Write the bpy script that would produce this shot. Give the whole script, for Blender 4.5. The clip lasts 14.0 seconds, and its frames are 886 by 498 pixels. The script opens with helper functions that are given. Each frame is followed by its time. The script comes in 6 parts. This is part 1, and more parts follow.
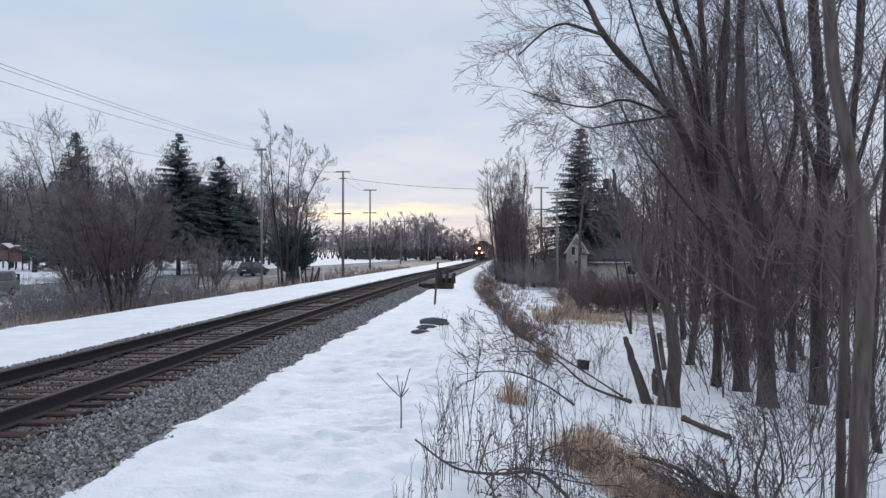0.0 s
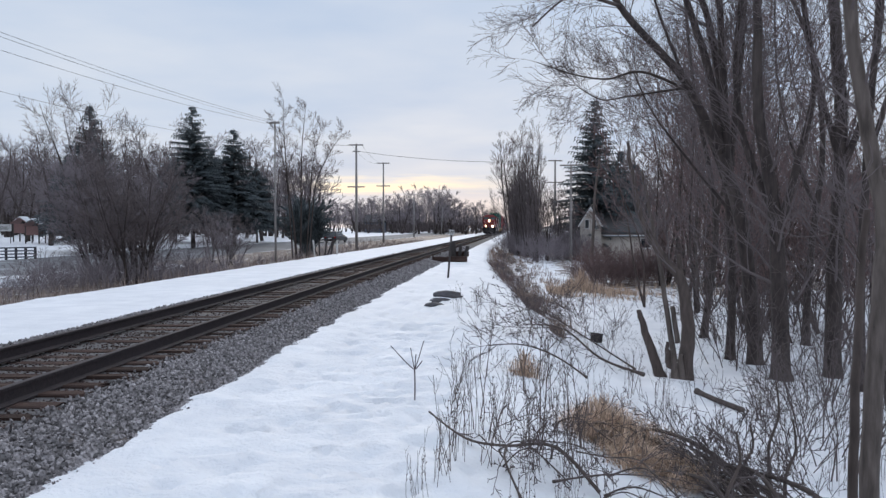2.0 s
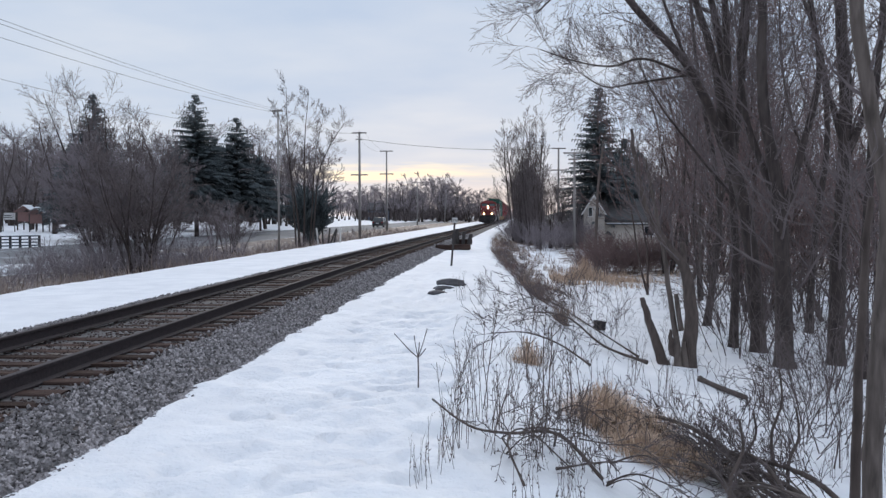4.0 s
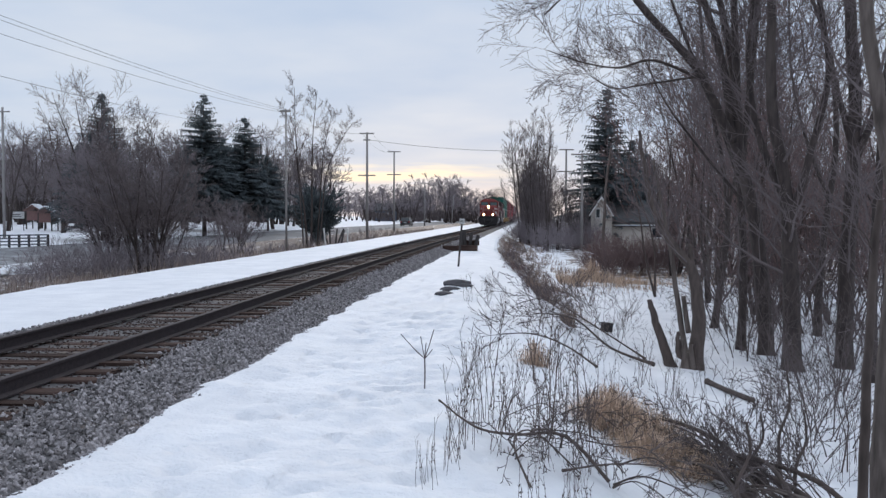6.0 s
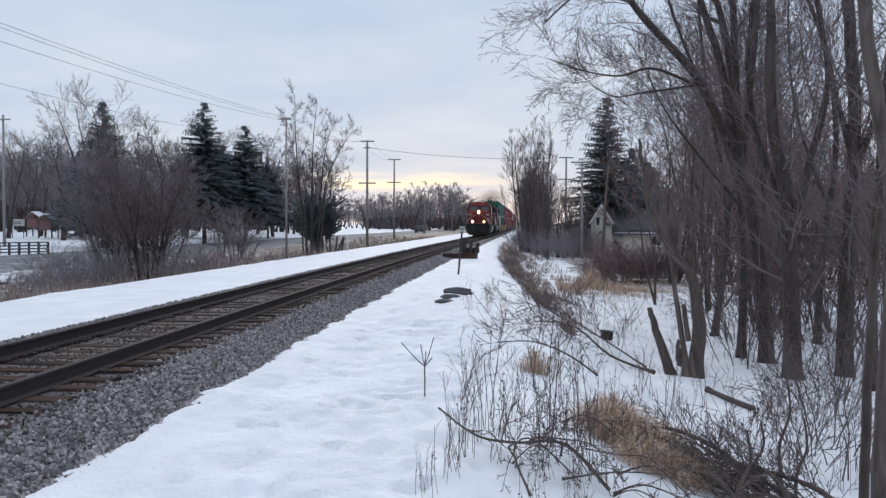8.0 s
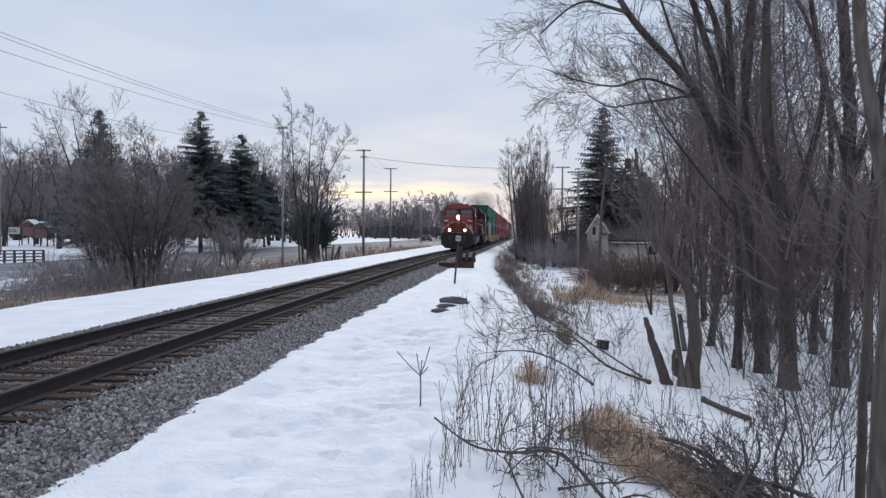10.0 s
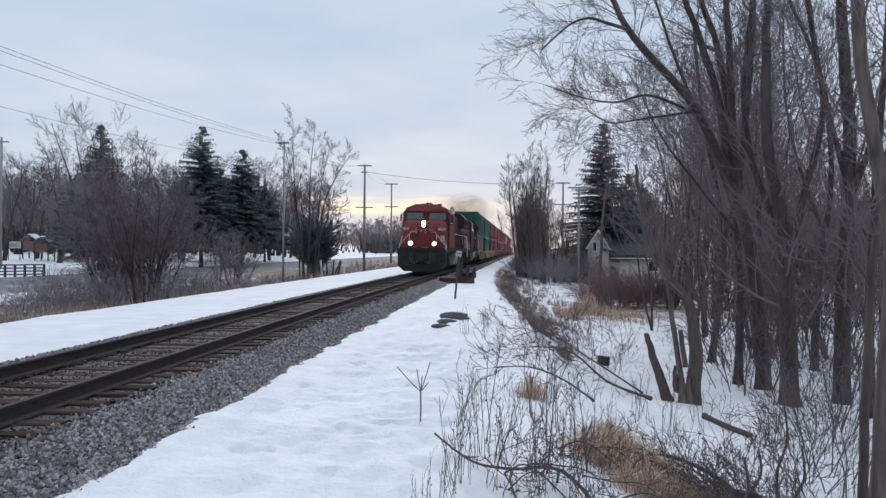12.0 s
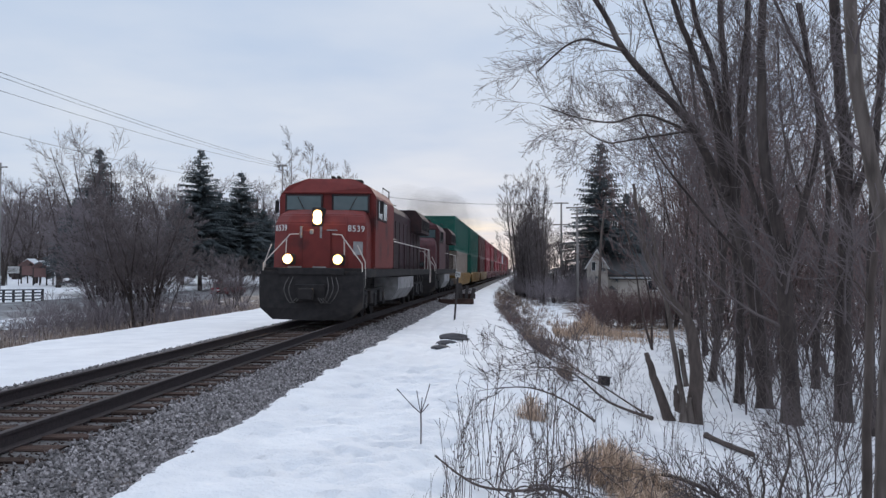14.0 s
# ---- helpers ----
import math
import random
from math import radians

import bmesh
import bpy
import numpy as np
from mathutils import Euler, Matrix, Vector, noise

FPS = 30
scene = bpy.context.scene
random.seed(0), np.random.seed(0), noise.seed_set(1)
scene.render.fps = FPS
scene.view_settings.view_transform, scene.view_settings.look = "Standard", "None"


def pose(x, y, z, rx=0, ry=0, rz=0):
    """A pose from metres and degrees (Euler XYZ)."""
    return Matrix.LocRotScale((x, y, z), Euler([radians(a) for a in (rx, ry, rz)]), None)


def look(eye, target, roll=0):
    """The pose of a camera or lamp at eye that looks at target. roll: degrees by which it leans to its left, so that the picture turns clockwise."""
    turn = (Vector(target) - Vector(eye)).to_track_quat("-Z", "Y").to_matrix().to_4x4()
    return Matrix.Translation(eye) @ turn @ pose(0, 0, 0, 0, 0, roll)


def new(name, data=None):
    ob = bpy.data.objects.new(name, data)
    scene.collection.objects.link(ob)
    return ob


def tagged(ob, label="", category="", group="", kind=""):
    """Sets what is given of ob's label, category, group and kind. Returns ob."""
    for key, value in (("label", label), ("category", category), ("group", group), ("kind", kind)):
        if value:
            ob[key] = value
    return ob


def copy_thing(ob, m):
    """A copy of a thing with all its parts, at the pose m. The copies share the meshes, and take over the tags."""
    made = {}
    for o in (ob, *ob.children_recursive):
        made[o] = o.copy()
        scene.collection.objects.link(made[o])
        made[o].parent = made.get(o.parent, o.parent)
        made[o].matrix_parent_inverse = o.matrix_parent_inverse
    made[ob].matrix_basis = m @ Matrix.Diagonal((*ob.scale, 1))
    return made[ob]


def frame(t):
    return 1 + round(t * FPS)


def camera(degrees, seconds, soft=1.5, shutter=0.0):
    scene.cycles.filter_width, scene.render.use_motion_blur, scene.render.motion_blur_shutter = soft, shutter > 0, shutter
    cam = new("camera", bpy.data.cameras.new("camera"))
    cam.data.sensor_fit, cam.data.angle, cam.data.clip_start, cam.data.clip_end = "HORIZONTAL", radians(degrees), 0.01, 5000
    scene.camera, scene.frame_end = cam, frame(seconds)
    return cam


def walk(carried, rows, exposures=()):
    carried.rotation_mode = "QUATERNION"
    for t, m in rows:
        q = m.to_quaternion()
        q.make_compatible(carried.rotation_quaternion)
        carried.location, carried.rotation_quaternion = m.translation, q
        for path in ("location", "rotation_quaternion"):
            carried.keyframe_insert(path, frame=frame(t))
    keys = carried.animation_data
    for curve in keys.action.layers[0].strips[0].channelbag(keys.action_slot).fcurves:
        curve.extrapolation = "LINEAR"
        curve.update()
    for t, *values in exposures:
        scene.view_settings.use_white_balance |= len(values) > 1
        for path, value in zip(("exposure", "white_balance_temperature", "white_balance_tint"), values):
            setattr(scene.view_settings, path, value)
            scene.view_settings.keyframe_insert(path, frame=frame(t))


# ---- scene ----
cam = camera(54.5, 14.0, 1.4)
EYE_Z = 1.58          # above the rail top, which is z = 0
walk(cam, [
    (0.0, pose(0, 0, EYE_Z, 90.349, 0.000, 2.513)),
    (0.5, pose(0, 0, EYE_Z, 90.394, 0.043, 2.547)),
    (1.0, pose(0, 0, EYE_Z, 90.041, 0.079, 2.902)),
    (1.5, pose(0, 0, EYE_Z, 89.306, -0.018, 3.263)),
    (2.0, pose(0, 0, EYE_Z, 88.564, 0.022, 3.405)),
    (2.5, pose(0, 0, EYE_Z, 88.260, 0.116, 3.494)),
    (3.0, pose(0, 0, EYE_Z, 88.085, 0.114, 3.570)),
    (5.5, pose(0, 0, EYE_Z, 87.518, -0.035, 3.770)),
    (6.0, pose(0, 0, EYE_Z, 87.820, -0.180, 4.107)),
    (6.5, pose(0, 0, EYE_Z, 88.317, -0.218, 4.348)),
    (7.0, pose(0, 0, EYE_Z, 88.436, -0.211, 4.394)),
    (7.5, pose(0, 0, EYE_Z, 88.238, -0.242, 4.144)),
    (8.0, pose(0, 0, EYE_Z, 88.335, -0.211, 4.109)),
    (10.5, pose(0, 0, EYE_Z, 89.071, -0.402, 3.835)),
    (11.0, pose(0, 0, EYE_Z, 89.215, -0.491, 3.981)),
    (11.5, pose(0, 0, EYE_Z, 89.590, -0.478, 3.950)),
    (12.0, pose(0, 0, EYE_Z, 89.972, -0.521, 3.903)),
    (12.5, pose(0, 0, EYE_Z, 90.284, -0.499, 3.883)),
    (13.0, pose(0, 0, EYE_Z, 90.734, -0.460, 3.864)),
    (13.5, pose(0, 0, EYE_Z, 91.098, -0.212, 3.748)),
    (14.0, pose(0, 0, EYE_Z, 91.375, 0.005, 3.831)),
], exposures=[(0.0, 0.0), (14.0, 0.0)])

# ---- light ----
world = bpy.data.worlds.new("overcast_sky")
scene.world = world
world.use_nodes = True
wn, wl = world.node_tree.nodes, world.node_tree.links
wn.clear()


def wnode(kind, **kw):
    n = wn.new(kind)
    for k, v in kw.items():
        n.inputs[k].default_value = v
    return n


def wmath(op, a, b=None, clamp=False):
    n = wn.new("ShaderNodeMath")
    n.operation, n.use_clamp = op, clamp
    for i, v in enumerate((a, b)):
        if v is None:
            continue
        if isinstance(v, (int, float)):
            n.inputs[i].default_value = v
        else:
            wl.new(v, n.inputs[i])
    return n.outputs[0]


def wmix(fac, a, b):
    n = wn.new("ShaderNodeMix")
    n.data_type = "RGBA"
    for sock, v in ((n.inputs["Factor"], fac), (n.inputs["A"], a), (n.inputs["B"], b)):
        if isinstance(v, (int, float)):
            sock.default_value = v
        elif isinstance(v, tuple):
            sock.default_value = (*v, 1)
        else:
            wl.new(v, sock)
    return n.outputs["Result"]


SUN_AZ, SUN_EL = radians(-4), radians(6)
sky = wn.new("ShaderNodeTexSky")
sky.sky_type, sky.sun_disc = "NISHITA", False
sky.sun_elevation, sky.sun_rotation = SUN_EL, SUN_AZ
coord = wn.new("ShaderNodeTexCoord")
sep = wn.new("ShaderNodeSeparateXYZ")
wl.new(coord.outputs["Generated"], sep.inputs[0])
zc = wmath("MAXIMUM", sep.outputs[2], 0.0)
# flat cloud deck: direction divided by height
deck = wn.new("ShaderNodeCombineXYZ")
low = wmath("ADD", zc, 0.09)
wl.new(wmath("DIVIDE", sep.outputs[0], low), deck.inputs[0])
wl.new(wmath("DIVIDE", sep.outputs[1], low), deck.inputs[1])
cloud = wnode("ShaderNodeTexNoise", Scale=0.75, Detail=6.0, Roughness=0.5)
wl.new(deck.outputs[0], cloud.inputs["Vector"])
soft = wn.new("ShaderNodeMapRange")
soft.inputs[1].default_value, soft.inputs[2].default_value = 0.33, 0.68
wl.new(cloud.outputs[0], soft.inputs[0])
deck_col = wmix(soft.outputs[0], (0.53, 0.66, 0.87), (0.74, 0.81, 0.93))
# thin strip of open evening sky low over the track
front = wmath("GREATER_THAN", sep.outputs[1], 0.0)
ahead = wmath("SUBTRACT", 1.35, wmath("MULTIPLY", wmath("ABSOLUTE", wmath("ADD", sep.outputs[0], 0.13)), 8.0), True)
ahead = wmath("MULTIPLY", ahead, front)
sunward = wmath("SUBTRACT", 1.0, wmath("MULTIPLY", wmath("ABSOLUTE", wmath("ADD", sep.outputs[0], 0.01)), 4.0), True)
sunward = wmath("MULTIPLY", sunward, front)
wob = wnode("ShaderNodeTexNoise", Scale=1.0, Detail=3.0)
vs = wn.new("ShaderNodeVectorMath")
vs.operation = "MULTIPLY"
vs.inputs[1].default_value = (11, 11, 110)
wl.new(coord.outputs["Generated"], vs.inputs[0])
wl.new(vs.outputs[0], wob.inputs["Vector"])
height = wmath("ADD", zc, wmath("MULTIPLY", wmath("SUBTRACT", wob.outputs[0], 0.5), 0.030))
open_sky = wmath("SUBTRACT", 1.0, wmath("MULTIPLY", wmath("ABSOLUTE", wmath("SUBTRACT", height, 0.049)), 85.0), True)
open_sky = wmath("MULTIPLY", open_sky, ahead)
haze = wmath("SUBTRACT", 1.0, wmath("MULTIPLY", zc, 9.0), True)
deck_col = wmix(wmath("MULTIPLY", haze, 0.45), deck_col, (0.77, 0.80, 0.86))
deck_col = wmix(wmath("MULTIPLY", open_sky, 1.0, True), deck_col, (1.22, 1.08, 0.82))
glow = wmath("MULTIPLY", wmath("SUBTRACT", 1.0, wmath("MULTIPLY", zc, 17.0), True), sunward)
deck_col = wmix(wmath("MULTIPLY", glow, 0.42), deck_col, (1.0, 0.76, 0.60))
# the deck is brightest overhead
over = wn.new("ShaderNodeMapRange")
over.inputs[1].default_value, over.inputs[2].default_value, over.inputs[3].default_value, over.inputs[4].default_value = 0.3, 1.0, 1.0, 1.75
wl.new(zc, over.inputs[0])
bright = wn.new("ShaderNodeVectorMath")
bright.operation = "SCALE"
wl.new(deck_col, bright.inputs[0])
wl.new(over.outputs[0], bright.inputs[3])
deck_col = bright.outputs[0]
bg_sky, bg_deck = wn.new("ShaderNodeBackground"), wn.new("ShaderNodeBackground")
wl.new(sky.outputs[0], bg_sky.inputs[0])
bg_sky.inputs[1].default_value = 0.05
wl.new(deck_col, bg_deck.inputs[0])
bg_deck.inputs[1].default_value = 0.95
mixs = wn.new("ShaderNodeMixShader")
mixs.inputs[0].default_value = 0.94        # nearly closed cloud cover
wout = wn.new("ShaderNodeOutputWorld")
wl.new(bg_sky.outputs[0], mixs.inputs[1])
wl.new(bg_deck.outputs[0], mixs.inputs[2])
wl.new(mixs.outputs[0], wout.inputs[0])
sun = new("sun", bpy.data.lights.new("sun", "SUN"))
sun.data.energy, sun.data.angle, sun.data.color = 1.0, radians(20), (1.0, 0.90, 0.79)
sun.matrix_world = look((0, 0, 50), (-50 * math.sin(SUN_AZ), -50 * math.cos(SUN_AZ), 50 - 50 * math.tan(radians(16))))

# ---- materials ----
MATS = {}


def mat(name, a, b=None, rough=0.8, scale=8.0, bump=0.0, bscale=None, metal=0.0, c=None, cscale=1.2, cw=(0.55, 0.7),
        island=0.0, objrand=0.0, stretch=(1, 1, 1), detail=5.0, emit=None, spec=0.3):
    """A worn surface: two tones at grain size, a third in larger blotches, fine relief."""
    if name in MATS:
        return MATS[name]
    m = bpy.data.materials.new(name)
    m.use_nodes = True
    n, l = m.node_tree.nodes, m.node_tree.links
    bsdf = n["Principled BSDF"]
    bsdf.inputs["Roughness"].default_value, bsdf.inputs["Metallic"].default_value = rough, metal
    bsdf.inputs["Specular IOR Level"].default_value = spec
    b = b or tuple(v * 0.8 for v in a)
    tc = n.new("ShaderNodeTexCoord")
    mp = n.new("ShaderNodeMapping")
    mp.inputs["Scale"].default_value = stretch
    l.new(tc.outputs["Object"], mp.inputs[0])

    def noise_at(s, d):
        t = n.new("ShaderNodeTexNoise")
        t.inputs["Scale"].default_value, t.inputs["Detail"].default_value = s, d
        l.new(mp.outputs[0], t.inputs["Vector"])
        return t.outputs[0]

    def ramp(v, lo, hi):
        t = n.new("ShaderNodeMapRange")
        t.inputs[1].default_value, t.inputs[2].default_value = lo, hi
        l.new(v, t.inputs[0])
        return t.outputs[0]

    def mix(f, x, y):
        t = n.new("ShaderNodeMix")
        t.data_type = "RGBA"
        for sock, v in ((t.inputs["Factor"], f), (t.inputs["A"], x), (t.inputs["B"], y)):
            if isinstance(v, float):
                sock.default_value = v
            elif isinstance(v, tuple):
                sock.default_value = (*v, 1)
            else:
                l.new(v, sock)
        return t.outputs["Result"]

    grain = noise_at(scale, detail)
    col = mix(ramp(grain, 0.3, 0.7), a, b)
    if c:
        col = mix(ramp(noise_at(cscale, 4.0), *cw), col, c)
    if island or objrand:
        src = n.new("ShaderNodeNewGeometry").outputs["Random Per Island"] if island else n.new("ShaderNodeObjectInfo").outputs["Random"]
        t = n.new("ShaderNodeMapRange")
        k = island or objrand
        t.inputs[3].default_value, t.inputs[4].default_value = 1 - k, 1 + k
        l.new(src, t.inputs[0])
        hsv = n.new("ShaderNodeHueSaturation")
        l.new(t.outputs[0], hsv.inputs["Value"])
        l.new(col, hsv.inputs["Color"])
        col = hsv.outputs[0]
    l.new(col, bsdf.inputs["Base Color"])
    if bump:
        bn = n.new("ShaderNodeBump")
        bn.inputs["Strength"].default_value, bn.inputs["Distance"].default_value = min(1.0, bump), 0.02
        l.new(noise_at(bscale or scale * 2, 6.0), bn.inputs["Height"])
        l.new(bn.outputs[0], bsdf.inputs["Normal"])
    if emit:
        bsdf.inputs["Emission Color"].default_value = (*emit[:3], 1)
        bsdf.inputs["Emission Strength"].default_value = emit[3]
    MATS[name] = m
    return m


BARK = mat("bark_grey_brown", (0.078, 0.060, 0.055), (0.036, 0.029, 0.027), 0.9, 14, 0.9, 30, stretch=(1, 1, 0.25), c=(0.115, 0.094, 0.086))
BARK_RED = mat("bark_reddish", (0.105, 0.075, 0.066), (0.055, 0.042, 0.039), 0.9, 14, 0.8, 30, stretch=(1, 1, 0.25))
BARK_PALE = mat("bark_pale_grey", (0.15, 0.122, 0.108), (0.06, 0.048, 0.042), 0.9, 16, 1.0, 22, stretch=(1, 1, 0.18), c=(0.20, 0.165, 0.145), cscale=4)
TWIG = mat("twig_brown", (0.165, 0.135, 0.134), (0.11, 0.09, 0.09), 0.9, 3)
# grey twigs farther off, lightened: the aerial haze is mixed into their colour
TWIG_GREY_HAZE = mat("twig_grey_haze", (0.26, 0.225, 0.235), (0.18, 0.155, 0.165), 0.9, 3)
STEM = mat("dark_stem", (0.125, 0.10, 0.096), (0.078, 0.063, 0.062), 0.9, 3)
TWIG_RED = mat("twig_reddish", (0.195, 0.13, 0.122), (0.13, 0.09, 0.087), 0.9, 3)
NEEDLE = mat("spruce_needles", (0.088, 0.104, 0.110), (0.060, 0.073, 0.079), 0.8, 6, island=0.4)
DRY = mat("dry_grass", (0.56, 0.41, 0.30), (0.38, 0.27, 0.20), 0.9, 4, island=0.45)
WEED = mat("dry_weed_stalk", (0.125, 0.095, 0.085), (0.07, 0.055, 0.05), 0.9, 5, island=0.3)
DEAD = mat("dead_wood", (0.115, 0.09, 0.08), (0.06, 0.047, 0.042), 0.95, 10, 0.8, 22, stretch=(1, 1, 0.3))


# ---- mesh helpers ----
class Acc:
    """Vertices and faces gathered for one mesh."""

    def __init__(self):
        self.v, self.f = [], []

    def tube(self, pts, rad, sides=5, cap=True):
        base = len(self.v)
        n = len(pts)
        for i in range(n):
            p = pts[i]
            d = (pts[min(i + 1, n - 1)] - pts[max(i - 1, 0)])
            d = d.normalized() if d.length > 1e-9 else Vector((0, 0, 1))
            a = d.cross(Vector((0.31, 0.95, 0.02))) if abs(d.z) > 0.7 else d.cross(Vector((0, 0, 1)))
            a.normalize()
            b = d.cross(a)
            r = rad[i]
            for k in range(sides):
                w = 2 * math.pi * k / sides
                self.v.append(p + a * (r * math.cos(w)) + b * (r * math.sin(w)))
        for i in range(n - 1):
            for k in range(sides):
                q = base + i * sides
                self.f.append((q + k, q + (k + 1) % sides, q + sides + (k + 1) % sides, q + sides + k))
        if cap:
            self.f.append(tuple(base + k for k in range(sides))[::-1])
            self.f.append(tuple(base + (n - 1) * sides + k for k in range(sides)))

    def box(self, x0, x1, y0, y1, z0, z1):
        b = len(self.v)
        self.v += [Vector((x, y, z)) for z in (z0, z1) for y in (y0, y1) for x in (x0, x1)]
        self.f += [tuple(b + i for i in q) for q in ((0, 2, 3, 1), (4, 5, 7, 6), (0, 1, 5, 4), (2, 6, 7, 3), (0, 4, 6, 2), (1, 3, 7, 5))]

    def blade(self, p, q, w):
        d = (q - p)
        s = Vector((-d.y, d.x, 0))
        s = s.normalized() * w if s.length > 1e-6 else Vector((w, 0, 0))
        b = len(self.v)
        self.v += [p - s, p + s, q]
        self.f.append((b, b + 1, b + 2))

    def mesh(self, name, material, smooth=False):
        me = bpy.data.meshes.new(name)
        me.from_pydata([tuple(v) for v in self.v], [], self.f)
        for m in (material if isinstance(material, list) else [material]):
            me.materials.append(m)
        if smooth:
            me.shade_smooth()
        return me


def piece(name, acc, material, parent=None, label="", smooth=False, m=None):
    ob = new(name, acc.mesh(name, material, smooth))
    if parent is not None:
        ob.parent = parent
    if m is not None:
        ob.matrix_basis = m
    if label:
        ob["label"] = label
    return ob


def part(name, bm, material, parent, label=""):
    me = bpy.data.meshes.new(name)
    bm.to_mesh(me)
    bm.free()
    me.materials.append(material)
    ob = new(name, me)
    ob.parent = parent
    if label:
        ob["label"] = label
    return ob


def empty(name, m, label, category, group="", kind=""):
    ob = new(name)
    ob.empty_display_size = 0.2
    ob.matrix_basis = m
    return tagged(ob, label, category, group, kind)


def bevel_box(bm, x0, x1, y0, y1, z0, z1, bev=0.02, seg=1):
    r = bmesh.ops.create_cube(bm, size=1, matrix=Matrix.LocRotScale(((x0 + x1) / 2, (y0 + y1) / 2, (z0 + z1) / 2), None, (x1 - x0, y1 - y0, z1 - z0)))
    if bev:
        es = list({e for v in r["verts"] for e in v.link_edges})
        bmesh.ops.bevel(bm, geom=es, offset=bev, segments=seg, affect="EDGES", profile=0.6)
    return bm


def boxes(*specs, bev=0.01):
    bm = bmesh.new()
    for s in specs:
        bevel_box(bm, *s, bev=bev)
    return bm


def prism(bm, outline, axis, a, b):
    """A flat outline drawn out along an axis between a and b."""
    def at(p, w):
        return {"x": (w, p[0], p[1]), "y": (p[0], w, p[1]), "z": (p[0], p[1], w)}[axis]
    v0 = [bm.verts.new(at(p, a)) for p in outline]
    v1 = [bm.verts.new(at(p, b)) for p in outline]
    n = len(outline)
    bm.faces.new(v0), bm.faces.new(v1[::-1])
    for i in range(n):
        bm.faces.new((v0[i], v0[(i + 1) % n], v1[(i + 1) % n], v1[i]))
    bmesh.ops.recalc_face_normals(bm, faces=bm.faces)
    return bm


def rods(specs, r=0.02, sides=6):
    acc = Acc()
    for pts in specs:
        acc.tube([Vector(p) for p in pts], [r] * len(pts), sides)
    return acc


# ---- the lie of the land ----
def track_x(y):
    """The middle of the track: straight, a slight bend to the right, straight again."""
    if y < 0:
        return -5.623
    if y < 60.8:
        return -5.623 + y * y / 4590
    return -4.818 + 0.0265 * (y - 60.8)


def track_slope(y):
    return 0.0 if y < 0 else min(y / 2295, 0.0265)


def smooth(a, b, x):
    t = max(0.0, min(1.0, (x - a) / (b - a)))
    return t * t * (3 - 2 * t)


def lin(x, table):
    for (x0, y0), (x1, y1) in zip(table, table[1:]):
        if x <= x1:
            return y0 + (y1 - y0) * max(0.0, (x - x0) / (x1 - x0))
    return table[-1][1]


def road_edges(y):
    f = 1 - smooth(60, 150, y)
    return -(19.8 + 11 * f), -(31 + 16 * f), -0.4 - 1.1 * f


def chance(i, j, k):
    """A fixed number between 0 and 1 for a cell."""
    return math.sin(i * 12.9898 + j * 78.233 + k * 37.719) * 43758.5453 % 1.0


def footprints(u, y):
    """How deep the trodden snow lies under its crust."""
    out = 0.0
    i0, j0 = math.floor(u / 0.30), math.floor(y / 0.36)
    for i in (i0 - 1, i0, i0 + 1):
        for j in (j0 - 1, j0, j0 + 1):
            if chance(i, j, 1) > 0.95 - 0.5 * abs(0.30 * i + 1.5):
                continue
            a = (u - 0.30 * (i + chance(i, j, 2))) / (0.055 + 0.06 * chance(i, j, 3))
            b = (y - 0.36 * (j + chance(i, j, 4)) + 0.3 * a * 0.05) / (0.08 + 0.09 * chance(i, j, 5))
            q = a * a + b * b
            if q < 2.2:
                out += (0.02 + 0.045 * chance(i, j, 6)) * (1 - smooth(0.45, 1.0, q)) - 0.018 * math.exp(-((q - 1.35) / 0.35) ** 2)
    return out


def crest(y):
    """How far the shoulder's edge draws in towards the track."""
    return lin(y, [(9, 0.6), (16, 0.15), (22, 0.3), (33, 1.1), (53, 2.3), (80, 3.05), (200, 3.2)])


